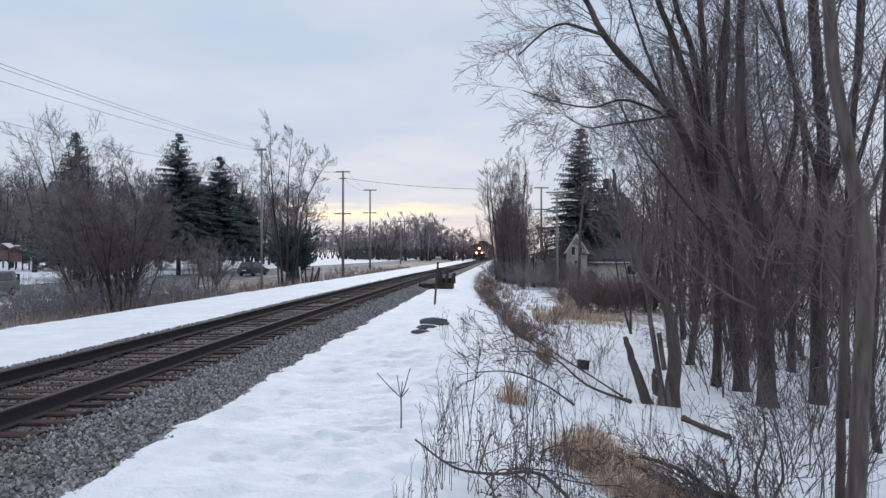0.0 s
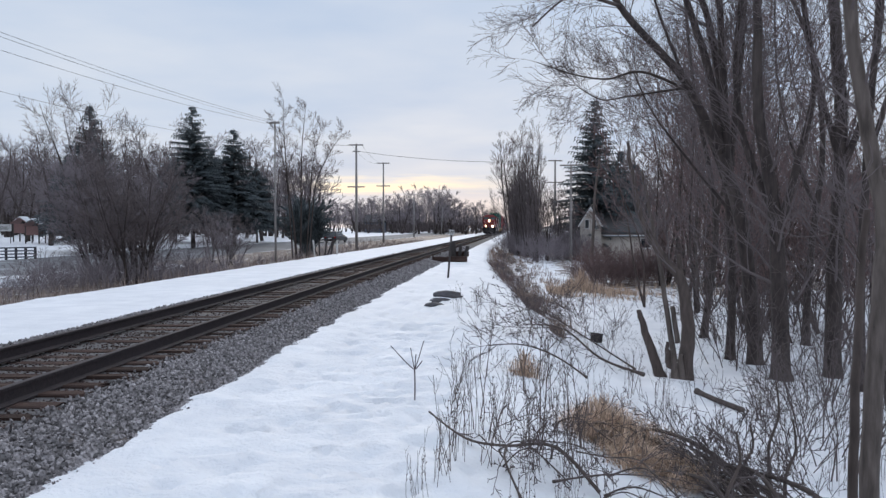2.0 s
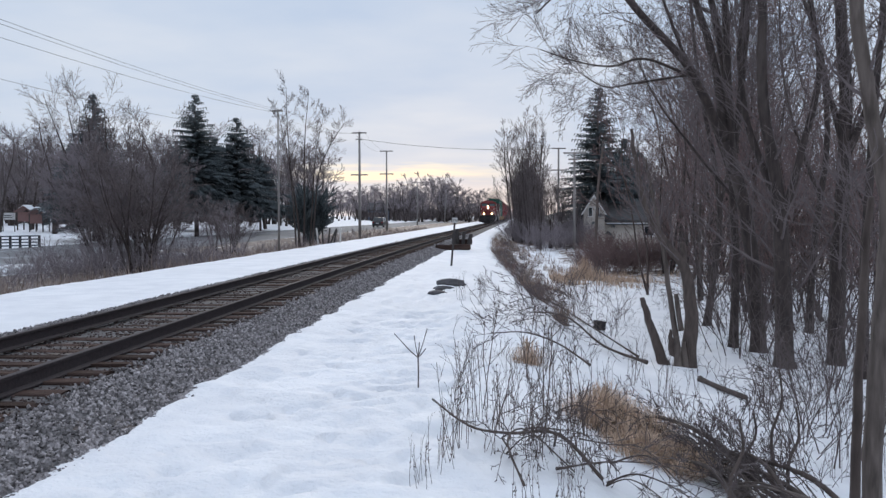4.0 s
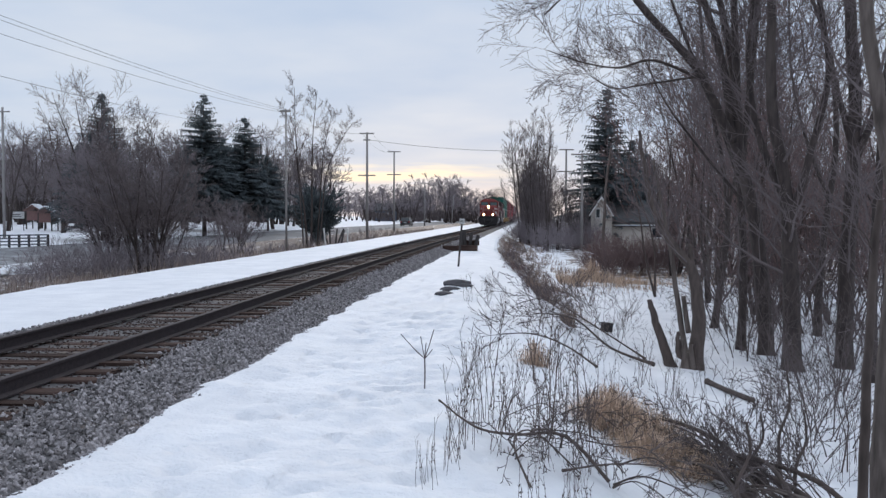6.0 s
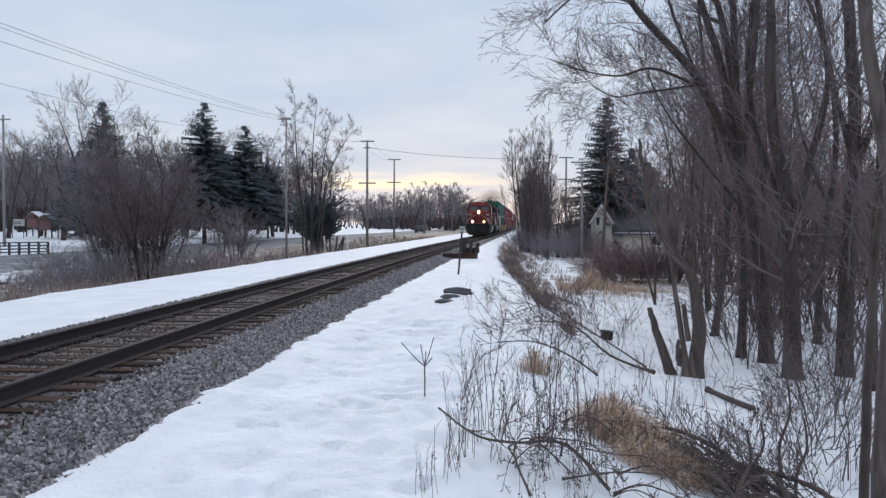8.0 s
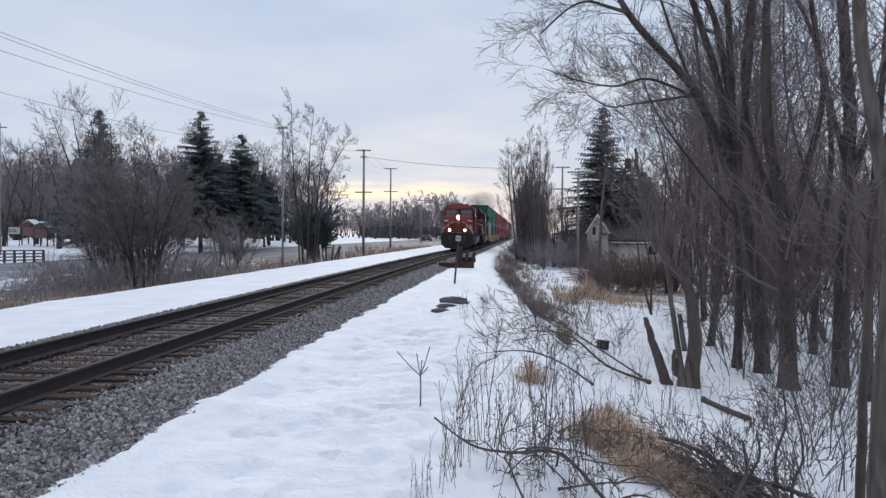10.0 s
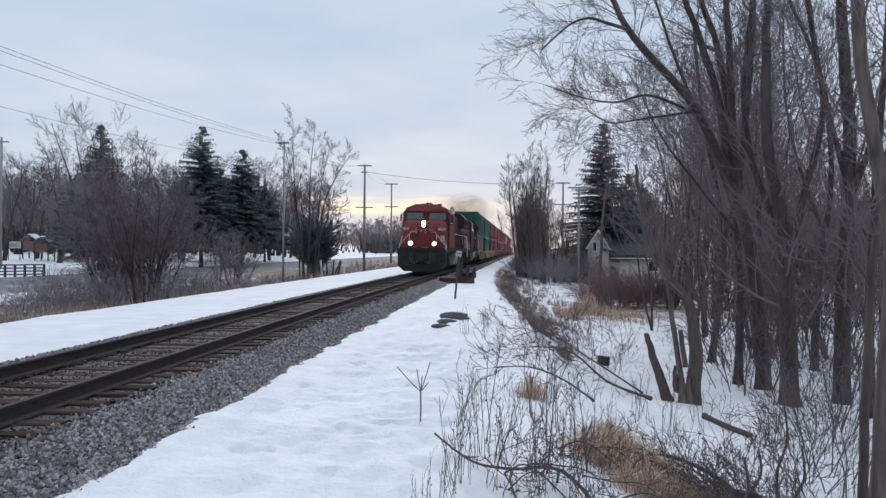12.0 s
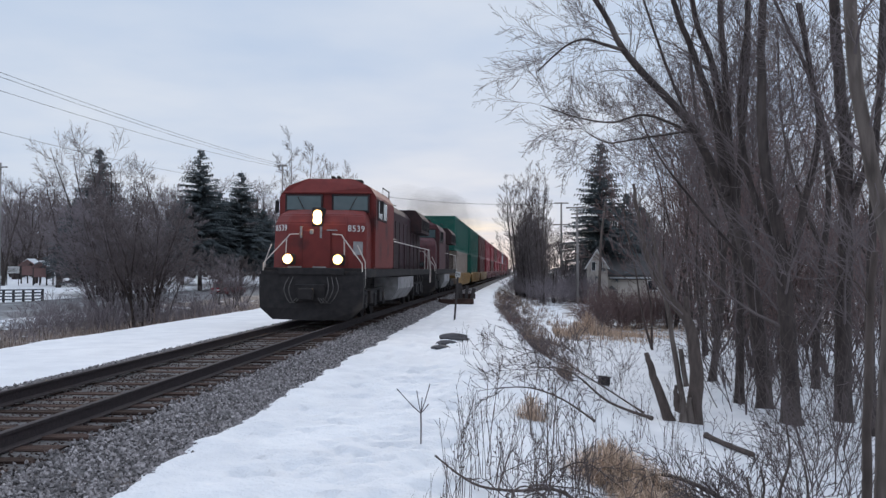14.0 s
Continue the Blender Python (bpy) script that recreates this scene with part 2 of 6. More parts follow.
def land(x, y):
    """The height of the ground."""
    u = x - track_x(y) - 5.623
    near, far, rz = road_edges(y)
    dip = rz - 0.15
    e = u + crest(y)
    if e < 1.0:
        z = lin(u, [(far - 60, rz + 0.5), (far - 14, rz + 0.35), (far - 0.5, rz + 0.02), (far, rz), (near, rz), (near + 1.5, dip + 0.25),
                    (min(-16.0, near + 4), dip), (-15.2, dip * 0.7 - 0.2), (-13.0, -0.42), (-8.6, -0.40), (-8.2, -0.42), (-7.4, -0.40), (-3.9, -0.42), (-3.63, -0.40), (-3.19, -0.29), (0.2 - crest(y), -0.30), (1.0 - crest(y), -0.42)])
    else:
        k = smooth(11, 19, y)          # gentler close by
        z = lin(e, [(1.0, -0.42), (1.8, -0.72 - 0.23 * k), (2.8, -1.10 - 0.30 * k), (4.5, -1.48 - 0.14 * k), (9, -1.72), (40, -1.5), (90, 0.2)])
    w = 0.10 if e > 0.8 else (0.035 if u > -3.3 or u < -8.5 else 0.0)
    if w:
        z += w * (noise.noise((x * 0.35, y * 0.35, 0)) + 0.5 * noise.noise((x * 1.1, y * 1.1, 3)))
    if -3.6 < u < -2.6:
        z += 0.05 * noise.noise((x * 2.3, y * 1.7, 9)) + 0.03 * noise.noise((x * 7.0, y * 6.0, 4))
    if -2.9 < u < 0.4 and -1 < y < 45:
        # trodden trail
        k = smooth(-2.9, -2.3, u) * (1 - smooth(-0.5, 0.4, u))
        z += k * (0.06 * noise.noise((x * 2.0, y * 1.4, 1)) - 0.05 * abs(noise.noise((x * 1.3 + y * 0.5, y * 3.0 - x, 8))) - 0.06 * abs(noise.noise((x * 2.4, y * 5.5 - x * 1.5, 2))))
        if y < 26:
            z -= footprints(u, y)
    # frozen ditch across the low ground
    if u > 4:
        z -= 0.25 * math.exp(-((y - 43 - 0.15 * u) / 1.0) ** 2) * smooth(4, 6, u)
    return z


def place(x_cam, depth):
    """World x, y from metres right of and ahead of the camera as it first looks."""
    c, s = math.cos(radians(2.513)), math.sin(radians(2.513))
    return x_cam * c - depth * s, x_cam * s + depth * c


def spot(px, depth):
    return place((px - 784) / 1522 * depth, depth)


# ---- ground ----
def snow_material():
    m = bpy.data.materials.new("snow_and_dead_grass")
    m.use_nodes = True
    n, l = m.node_tree.nodes, m.node_tree.links
    b = n["Principled BSDF"]
    b.inputs["Roughness"].default_value = 0.75
    b.inputs["Specular IOR Level"].default_value = 0.25
    tc = n.new("ShaderNodeTexCoord")
    att = n.new("ShaderNodeAttribute")
    att.attribute_name = "bare"

    def nz(s, d, st=(1, 1, 1)):
        mp = n.new("ShaderNodeMapping")
        mp.inputs["Scale"].default_value = st
        l.new(tc.outputs["Object"], mp.inputs[0])
        t = n.new("ShaderNodeTexNoise")
        t.inputs["Scale"].default_value, t.inputs["Detail"].default_value = s, d
        l.new(mp.outputs[0], t.inputs["Vector"])
        return t.outputs[0]

    def rng(v, a, c, lo=0.0, hi=1.0):
        t = n.new("ShaderNodeMapRange")
        for i, w in enumerate((a, c, lo, hi)):
            t.inputs[i + 1].default_value = w
        l.new(v, t.inputs[0])
        return t.outputs[0]

    def mix(f, x, y):
        t = n.new("ShaderNodeMix")
        t.data_type = "RGBA"
        for sock, v in ((t.inputs["Factor"], f), (t.inputs["A"], x), (t.inputs["B"], y)):
            if isinstance(v, tuple):
                sock.default_value = (*v, 1)
            else:
                l.new(v, sock)
        return t.outputs["Result"]

    snow = mix(rng(nz(1.3, 5), 0.35, 0.7), (0.775, 0.77, 0.78), (0.665, 0.665, 0.685))
    snow = mix(rng(nz(0.22, 4), 0.5, 0.8), snow, (0.68, 0.68, 0.69))
    grass = mix(rng(nz(9, 6), 0.3, 0.7), (0.27, 0.20, 0.155), (0.15, 0.115, 0.095))
    grass = mix(rng(nz(0.8, 3), 0.4, 0.6), grass, (0.18, 0.145, 0.125))
    # where the snow is worn through
    s = n.new("ShaderNodeMath")
    s.operation = "ADD"
    l.new(att.outputs["Fac"], s.inputs[0])
    l.new(rng(nz(1.6, 7), 0.2, 0.8, -0.5, 0.5), s.inputs[1])
    l.new(mix(rng(s.outputs[0], 0.46, 0.56), snow, grass), b.inputs["Base Color"])
    bp = n.new("ShaderNodeBump")
    bp.inputs["Strength"].default_value, bp.inputs["Distance"].default_value = 0.8, 0.07
    add = n.new("ShaderNodeMath")
    add.operation = "MULTIPLY_ADD"
    l.new(nz(4.0, 6, (0.6, 1.2, 1)), add.inputs[0])
    add.inputs[1].default_value = 0.7
    l.new(rng(nz(22, 4), 0.0, 1.0, 0.0, 0.35), add.inputs[2])
    l.new(add.outputs[0], bp.inputs["Height"])
    l.new(bp.outputs[0], b.inputs["Normal"])
    return m


def bare(x, y):
    """How far the snow is worn through to dead grass, 0 to 1."""
    u = x - track_x(y) - 5.623
    near, far, rz = road_edges(y)
    v = 0.0
    if near - 0.3 < u < -13.2:
        v = 0.58 - 0.4 * smooth(near + 3.2, near + 0.4, u)
        v = max(v, 0.75 * smooth(-12.9, -13.6, u))
    e = u + crest(y)
    if e > 0.9 and y > 20:
        v = max(v, 0.52 * smooth(0.8, 1.4, e) * (1 - smooth(2.4, 4.5 + 0.03 * y, e)) * smooth(24, 34, y))
    if u > 3 and y > 39:
        v = max(v, 0.56 * smooth(44, 48, y) * smooth(2.5, 4.5, u))
        v = max(v, 0.6 * math.exp(-((y - 40) / 2.0) ** 2) * smooth(6, 3, u))
    return v


def build_ground():
    ys = [-60, -30, -15, -8, -4]
    y = -1.0
    while y < 3200:
        ys.append(y)
        y += 0.085 if 4 < y < 17 else max(0.16, 0.014 * max(y, 0))
    us = [-2500, -1200, -700, -400, -250, -160, -110, -85, -70] + [-60 + i * 1.6 for i in range(19)] + [-29.4 + 0.9 * i for i in range(14)] + [-17 + 0.35 * i for i in range(25)]
    us += [-8.3, -8.0, -7.4, -5.6, -3.95, -3.6] + [-3.3 + 0.075 * i for i in range(50)] + [0.46 + 0.16 * i for i in range(47)]
    us += [8.0 + 0.5 * i for i in range(24)] + [21, 24, 28, 34, 42, 55, 75, 110, 170, 260, 420, 800, 1500, 2500]
    acc = Acc()
    vals = []
    for yy in ys:
        for u in us:
            x = u + track_x(yy) + 5.623
            acc.v.append((x, yy, land(x, yy)))
            vals.append(bare(x, yy))
    w = len(us)
    acc.f = [(j * w + i, j * w + i + 1, j * w + w + i + 1, j * w + w + i) for j in range(len(ys) - 1) for i in range(w - 1)]
    g = piece("ground", acc, snow_material(), smooth=True)
    at = g.data.attributes.new("bare", "FLOAT", "POINT")
    at.data.foreach_set("value", vals)
    return tagged(g, "snow-covered ground with dead grass showing through on the banks", "ground", kind="structure")


ground = build_ground()


# ---- road ----
def build_road():
    acc = Acc()
    y = -60.0
    while y < 1400:
        n_, f_, z = road_edges(y)
        o = track_x(y) + 5.623
        for k in range(7):
            acc.v.append((o + n_ + (f_ - n_) * k / 6, y, z + 0.03 + 0.05 * math.sin(math.pi * k / 6)))
        y += 6
    n = len(acc.v) // 7
    acc.f = [(j * 7 + k, j * 7 + 7 + k, j * 7 + 8 + k, j * 7 + k + 1) for j in range(n - 1) for k in range(6)]
    m = mat("salted_asphalt", (0.19, 0.185, 0.185), (0.13, 0.128, 0.13), 0.85, 3, 0.4, 40, c=(0.33, 0.33, 0.34), cscale=0.5)
    r = piece("road", acc, m, smooth=True)
    return tagged(r, "grey salt-stained two-lane asphalt road beside the railway", "road", kind="structure")


road = build_road()


# ---- railway track ----
STONE = mat("ballast_stone", (0.33, 0.303, 0.302), (0.13, 0.117, 0.118), 0.9, 30, 0.6, 60, island=0.65)
TIEWOOD = mat("creosoted_tie", (0.072, 0.045, 0.037), (0.032, 0.022, 0.020), 0.9, 10, 0.9, 30, objrand=0.35, stretch=(0.25, 2, 1), c=(0.10, 0.068, 0.055), cscale=2.5, spec=0.08)
RUST = mat("rusty_rail_steel", (0.048, 0.036, 0.037), (0.03, 0.024, 0.026), 0.75, 20, 0.3, metal=0.2)
SHINE = mat("polished_rail_head", (0.075, 0.064, 0.066), (0.05, 0.043, 0.045), 0.8, 30, spec=0.12)
TRACK_YS = [-40 + 4 * i for i in range(25)] + [60 + 10 * i for i in range(70)]


def sweep(acc, profile, ys):
    """A profile of (across, height) drawn along the track."""
    n = len(profile)
    b = len(acc.v)
    for y in ys:
        o, k = track_x(y), track_slope(y)
        for a, z in profile:
            acc.v.append((o + a, y - a * k, z))
    for j in range(len(ys) - 1):
        for i in range(n - 1):
            p = b + j * n + i
            acc.f.append((p, p + 1, p + n + 1, p + n))


def build_track():
    t = empty("railway_track", Matrix.Identity(4), "single railway track with brown steel rails on worn wooden ties", "railway track", kind="structure")
    for side, cant in ((0.755, 0.0), (-0.755, 0.03)):
        acc, top = Acc(), Acc()
        z = cant
        sweep(acc, [(side + a, z + h) for a, h in ((-0.075, -0.185), (-0.075, -0.17), (-0.012, -0.15), (-0.010, -0.045), (-0.036, -0.035), (-0.036, -0.006),
                                                   (0.036, -0.006), (0.036, -0.035), (0.010, -0.045), (0.012, -0.15), (0.075, -0.17), (0.075, -0.185))][::-1], TRACK_YS)
        sweep(top, [(side + a, z + h) for a, h in ((-0.034, -0.006), (-0.026, 0.0), (0.026, 0.0), (0.034, -0.006))][::-1], TRACK_YS)
        r = piece("rail", acc, RUST, t, "dark rust-brown steel rail")
        piece("rail_head", top, SHINE, r, "worn bright running surface")
    return t


track = build_track()


def build_ballast():
    acc = Acc()
    sweep(acc, [(a, z) for a, z in ((-2.75, -0.47), (-2.0, -0.23), (-1.4, -0.200), (0, -0.203), (1.4, -0.200), (1.75, -0.22), (2.85, -0.40))], TRACK_YS)
    acc.f = [f[::-1] for f in acc.f]
    m = mat("ballast_bed", (0.15, 0.14, 0.14), (0.055, 0.05, 0.05), 0.95, 18, 1.0, 22, c=(0.13, 0.10, 0.085), cscale=1.5)
    return tagged(piece("ballast_bed", acc, m, smooth=True), "grey crushed-stone bed under the railway track", "ballast", kind="structure")


ballast = build_ballast()


def build_stones():
    rng = random.Random(4)
    acc, dark = Acc(), Acc()
    shapes = []
    for k in range(8):
        pts = []
        for x, y, z in ((1, 0, 0), (-1, 0, 0), (0, 1, 0), (0, -1, 0), (0, 0, 1), (0, 0, -1), (.6, .6, .5), (-.6, .5, .6)):
            q = rng.uniform(0.7, 1.2)
            pts.append((x * q, y * q * 0.85, z * q * 0.7))
        bm = bmesh.new()
        for p in pts:
            bm.verts.new(p)
        bmesh.ops.convex_hull(bm, input=bm.verts)
        bm.verts.index_update()
        shapes.append(([v.co.copy() for v in bm.verts], [tuple(v.index for v in f.verts) for f in bm.faces]))
        bm.free()

    def put(x, y, z, s, acc=acc):
        vs, fs = rng.choice(shapes)
        m = Euler((rng.uniform(0, 6), rng.uniform(0, 6), rng.uniform(0, 6))).to_matrix() * s
        b = len(acc.v)
        acc.v += [m @ v + Vector((x, y, z)) for v in vs]
        acc.f += [tuple(b + i for i in f) for f in fs]

    def bed(a):
        return lin(a, [(-2.75, -0.47), (-2.0, -0.23), (-1.4, -0.200), (0, -0.203), (1.4, -0.200), (1.75, -0.22), (2.85, -0.40)])

    for y0, y1, per, size in ((5, 14, 500, 0.030), (14, 26, 280, 0.031), (26, 48, 110, 0.040), (48, 80, 30, 0.06)):
        for k in range(int(per * (y1 - y0) * 1.75)):
            y = rng.uniform(y0, y1)
            a = rng.uniform(1.2, 2.43 + 0.12 * noise.noise((0, y * 0.9, 0)))
            if a > 1.42 + 0.22 * noise.noise((2, y * 1.6, 7)) or rng.random() < 0.12:
                put(track_x(y) + a, y, bed(a) + size * (0.25 if a > 1.6 else 0.7), size * rng.uniform(0.6, 1.35))
        for k in range(int(per * (y1 - y0) * 0.28)):
            y = rng.uniform(y0 + 3, y1 + 5)
            a = -rng.uniform(1.5, 2.72 + 0.1 * noise.noise((5, y * 0.9, 0)))
            put(track_x(y) + a, y, bed(a) + size * 0.25, size * rng.uniform(0.6, 1.35))
        for k in range(int(per * (y1 - y0) * 0.7)):
            y = rng.uniform(y0, y1)
            a = rng.uniform(-1.25, 1.4)
            put(track_x(y) + a, y, bed(a) + size * 0.1, size * rng.uniform(0.5, 0.95), dark)
    tagged(piece("fouled_ballast", dark, mat("fouled_stone", (0.085, 0.058, 0.052), (0.038, 0.027, 0.025), 0.95, 30, 0.6, 60, island=0.5)), "rust-stained crushed stones between the rails", "gravel", kind="stuff")
    return tagged(piece("ballast_stones", acc, STONE), "loose grey crushed stones heaped along the track", "gravel", kind="stuff")


build_stones()


# ---- trees ----
def curve(pts, per=4):
    """A smooth line through a few points."""
    pts = [Vector(p) for p in pts]
    if len(pts) < 3:
        return [pts[0].lerp(pts[-1], i / per) for i in range(per + 1)]
    out = []
    for i in range(len(pts) - 1):
        a, b, c, d = pts[max(i - 1, 0)], pts[i], pts[i + 1], pts[min(i + 2, len(pts) - 1)]
        for k in range(per):
            t = k / per
            out.append(0.5 * ((2 * b) + (c - a) * t + (2 * a - 5 * b + 4 * c - d) * t * t + (3 * b - a - 3 * c + d) * t ** 3))
    out.append(pts[-1])
    return out


def turned(rng, d, lo, hi):
    """A way that leaves d by an angle between lo and hi degrees."""
    a = d.cross(Vector((rng.uniform(-1, 1), rng.uniform(-1, 1), rng.uniform(-1, 1))))
    if a.length < 1e-4:
        a = Vector((1, 0, 0))
    return (Matrix.Rotation(radians(rng.uniform(lo, hi)), 3, a.normalized()) @ d).normalized()


def branch(rng, acc, p, d, r, length, level, thin, kids, lift, droop=0.0):
    """One branch with its side branches down to the twigs. acc: trunk and crown meshes by level."""
    n = (1 if thin > 0.0075 else 2) if level >= len(kids) else (3 if thin > 0.0075 else 4)
    pts, rad = [p.copy()], [r]
    step = length / n
    for i in range(n):
        d = (d + Vector((rng.gauss(0, 0.13), rng.gauss(0, 0.13), rng.gauss(0, 0.10) + lift * 0.16 - droop * 0.1 * i))).normalized()
        pts.append(pts[-1] + d * step)
        rad.append(max(thin, r * (1 - 0.72 * (i + 1) / n)))
    acc[min(level, len(acc) - 1)].tube(pts, rad, 3 if r < 0.03 else (4 if r < 0.07 else 6), False)
    if level >= len(kids):
        return
    for k in range(kids[level]):
        f = 0.22 + 0.78 * (k + rng.random()) / kids[level]
        i = min(int(f * n), n - 1)
        q = pts[i].lerp(pts[i + 1], f * n - i)
        w = (pts[i + 1] - pts[i]).normalized()
        rr = rad[i] + (rad[i + 1] - rad[i]) * (f * n - i)
        branch(rng, acc, q, turned(rng, w, 22, 55), max(thin, rr * rng.uniform(0.35, 0.58)), length * rng.uniform(0.38, 0.62) * (1.15 - 0.5 * f), level + 1, thin, kids, lift, droop)


def dress(rng, acc, pts, rad, first, count, length, thin, kids, lift, level=1, droop=0.0):
    """Side branches along a given limb."""
    n = len(pts) - 1
    for k in range(count):
        f = first + (1 - first) * (k + rng.random()) / count
        i = min(int(f * n), n - 1)
        q = pts[i].lerp(pts[i + 1], f * n - i)
        w = (pts[i + 1] - pts[i]).normalized()
        rr = rad[i] + (rad[i + 1] - rad[i]) * (f * n - i)
        branch(rng, acc, q, turned(rng, w, 25, 65), max(thin, min(0.035, rr * rng.uniform(0.16, 0.34))), length * rng.uniform(0.5, 1.15) * (1.2 - 0.6 * f), level, thin, kids, lift, droop)


def limbed_tree(name, limbs, label, seed, bark=None, twig=None, count=9, length=2.6, thin=0.006, kids=(0, 5, 4), lift=0.6, group="", category="tree", droop=0.0):
    """A tree with given main limbs: (points, radius below, radius above, first dressed share)."""
    rng = random.Random(seed)
    base = Vector(limbs[0][0][0])
    t = empty(name, Matrix.Translation(base), label, category, group)
    acc = [Acc(), Acc()]
    for pts, r0, r1, first in limbs:
        ps = [p - base for p in curve(pts, 5)]
        n = len(ps) - 1
        for i, p in enumerate(ps[1:-1]):
            p += Vector((rng.gauss(0, r0 * 0.04), rng.gauss(0, r0 * 0.04), 0))
        rad = [0.8 * (r0 + (r1 - r0) * (i / n) ** 0.7) for i in range(n + 1)]
        if limbs[0][0] is pts:
            rad[0] *= 1.45
            rad[1] *= 1.1
        acc[0].tube(ps, rad, 9 if r0 > 0.1 else 7)
        if first < 1:
            dress(rng, acc, ps, rad, first, max(2, int(count)), length, thin, kids, lift, 1, droop)
    piece("trunk", acc[0], bark or BARK, t, smooth=True)
    if acc[1].f:
        piece("crown", acc[1], twig or TWIG, t, "bare twigs")
    return t


def bare_tree(name, pos, height, r, seed, label, stems=1, spread=0.35, thin=0.02, kids=(7, 5, 4), lift=0.9, bark=None, twig=None, group="", category="tree", reach=0.36, wander=0.085):
    rng = random.Random(seed)
    t = empty(name, pose(*pos), label, category, group)
    acc = [Acc(), Acc(), Acc()]
    acc[1] = acc[0]
    for s in range(stems):
        w = rng.uniform(0, 6.3)
        o = Vector((math.cos(w), math.sin(w), 0))
        d = (Vector((0, 0, 1)) + o * spread * (rng.uniform(0.4, 1) if stems > 1 else 0.1)).normalized()
        h = height * rng.uniform(0.82, 1.0)
        p = o * (0.12 * stems * 0.5 if stems > 1 else 0) - Vector((0, 0, 0.15))
        n = 7
        pts, rad = [p], [r * 1.3]
        for i in range(n):
            d = (d + Vector((rng.gauss(0, wander), rng.gauss(0, wander), 0.05))).normalized()
            pts.append(pts[-1] + d * h / n)
            rad.append(max(thin, r * (1 - 0.85 * (i + 1) / n)))
        acc[0].tube(pts, rad, 7)
        dress(rng, acc, pts, rad, 0.2, kids[0], h * reach, thin, (0,) + kids[1:], lift, 1)
    piece("trunk", acc[0], bark or BARK, t, smooth=True)
    piece("crown", acc[2], twig or TWIG, t, "bare twigs")
    return t


def spruce(name, pos, height, half, seed, label, group="", bare_to=0.08, droop=0.35):
    rng = random.Random(seed)
    t = empty(name, pose(*pos), label, "spruce", group)
    tr, cr = Acc(), Acc()
    tr.tube([Vector((0, 0, -0.2)), Vector((0, 0, height * 0.5)), Vector((0, 0, height))], [height * 0.016, height * 0.010, 0.02], 7)
    z = height * bare_to
    while z < height * 0.985:
        f = (z / height - bare_to) / (1 - bare_to)
        reach = half * (1 - f) ** 0.85 * min(1, 0.75 + f * 2) + 0.12
        for k in range(10 if f < 0.8 else 6):
            w = rng.uniform(0, 6.28)
            L = reach * rng.uniform(0.62, 1.12)
            o = Vector((math.cos(w), math.sin(w), 0))
            side = Vector((-o.y, o.x, 0))
            tip_z = -droop * L * (1 - 0.9 * f) + 0.12 * L
            n = max(3, int(L / 0.28))
            last = Vector((0, 0, z))
            for i in range(1, n + 1):
                q = i / n
                p = Vector((0, 0, z)) + o * (L * q) + Vector((0, 0, tip_z * q * q + 0.08 * L * q))
                cr.blade(last, p, 0.05)
                wd = (0.40 * L * (1 - 0.75 * q) + 0.12)
                for s in (1, -1):
                    e = p + side * (s * wd * rng.uniform(0.5, 1)) + o * (0.25 * wd) - Vector((0, 0, wd * rng.uniform(0.2, 0.6)))
                    cr.blade(p.lerp(last, 0.3), e, 0.10)
                    cr.blade(p, p + o * 0.15 + side * (s * 0.12) - Vector((0, 0, rng.uniform(0.15, 0.45))), 0.09)
                last = p
        z += height * 0.013 + 0.09 * (1 - f) + 0.06
    piece("trunk", tr, BARK, t, smooth=True)
    piece("crown", cr, NEEDLE, t, "dark green needled boughs")
    return t


def shrub(name, pos, height, half, seed, label, count=30, thin=0.008, twig=None, kids=(5, 3), group="", category="shrub", lift=0.5):
    rng = random.Random(seed)
    acc = Acc()
    for k in range(count):
        w, q = rng.uniform(0, 6.28), rng.random() ** 0.5
        p = Vector((math.cos(w) * half * 0.45 * q, math.sin(w) * half * 0.45 * q, -0.1))
        d = Vector((math.cos(w) * q * half / height * 0.9, math.sin(w) * q * half / height * 0.9, 1)).normalized()
        branch(rng, [acc], p, d, max(thin, height * 0.006), height * rng.uniform(0.5, 1), 0, thin, kids, lift)
    ob = piece(name, acc, twig or TWIG, m=pose(*pos))
    return tagged(ob, label, category, group)


def on_land(xy, dz=0.0):
    return (xy[0], xy[1], land(*xy) + dz)


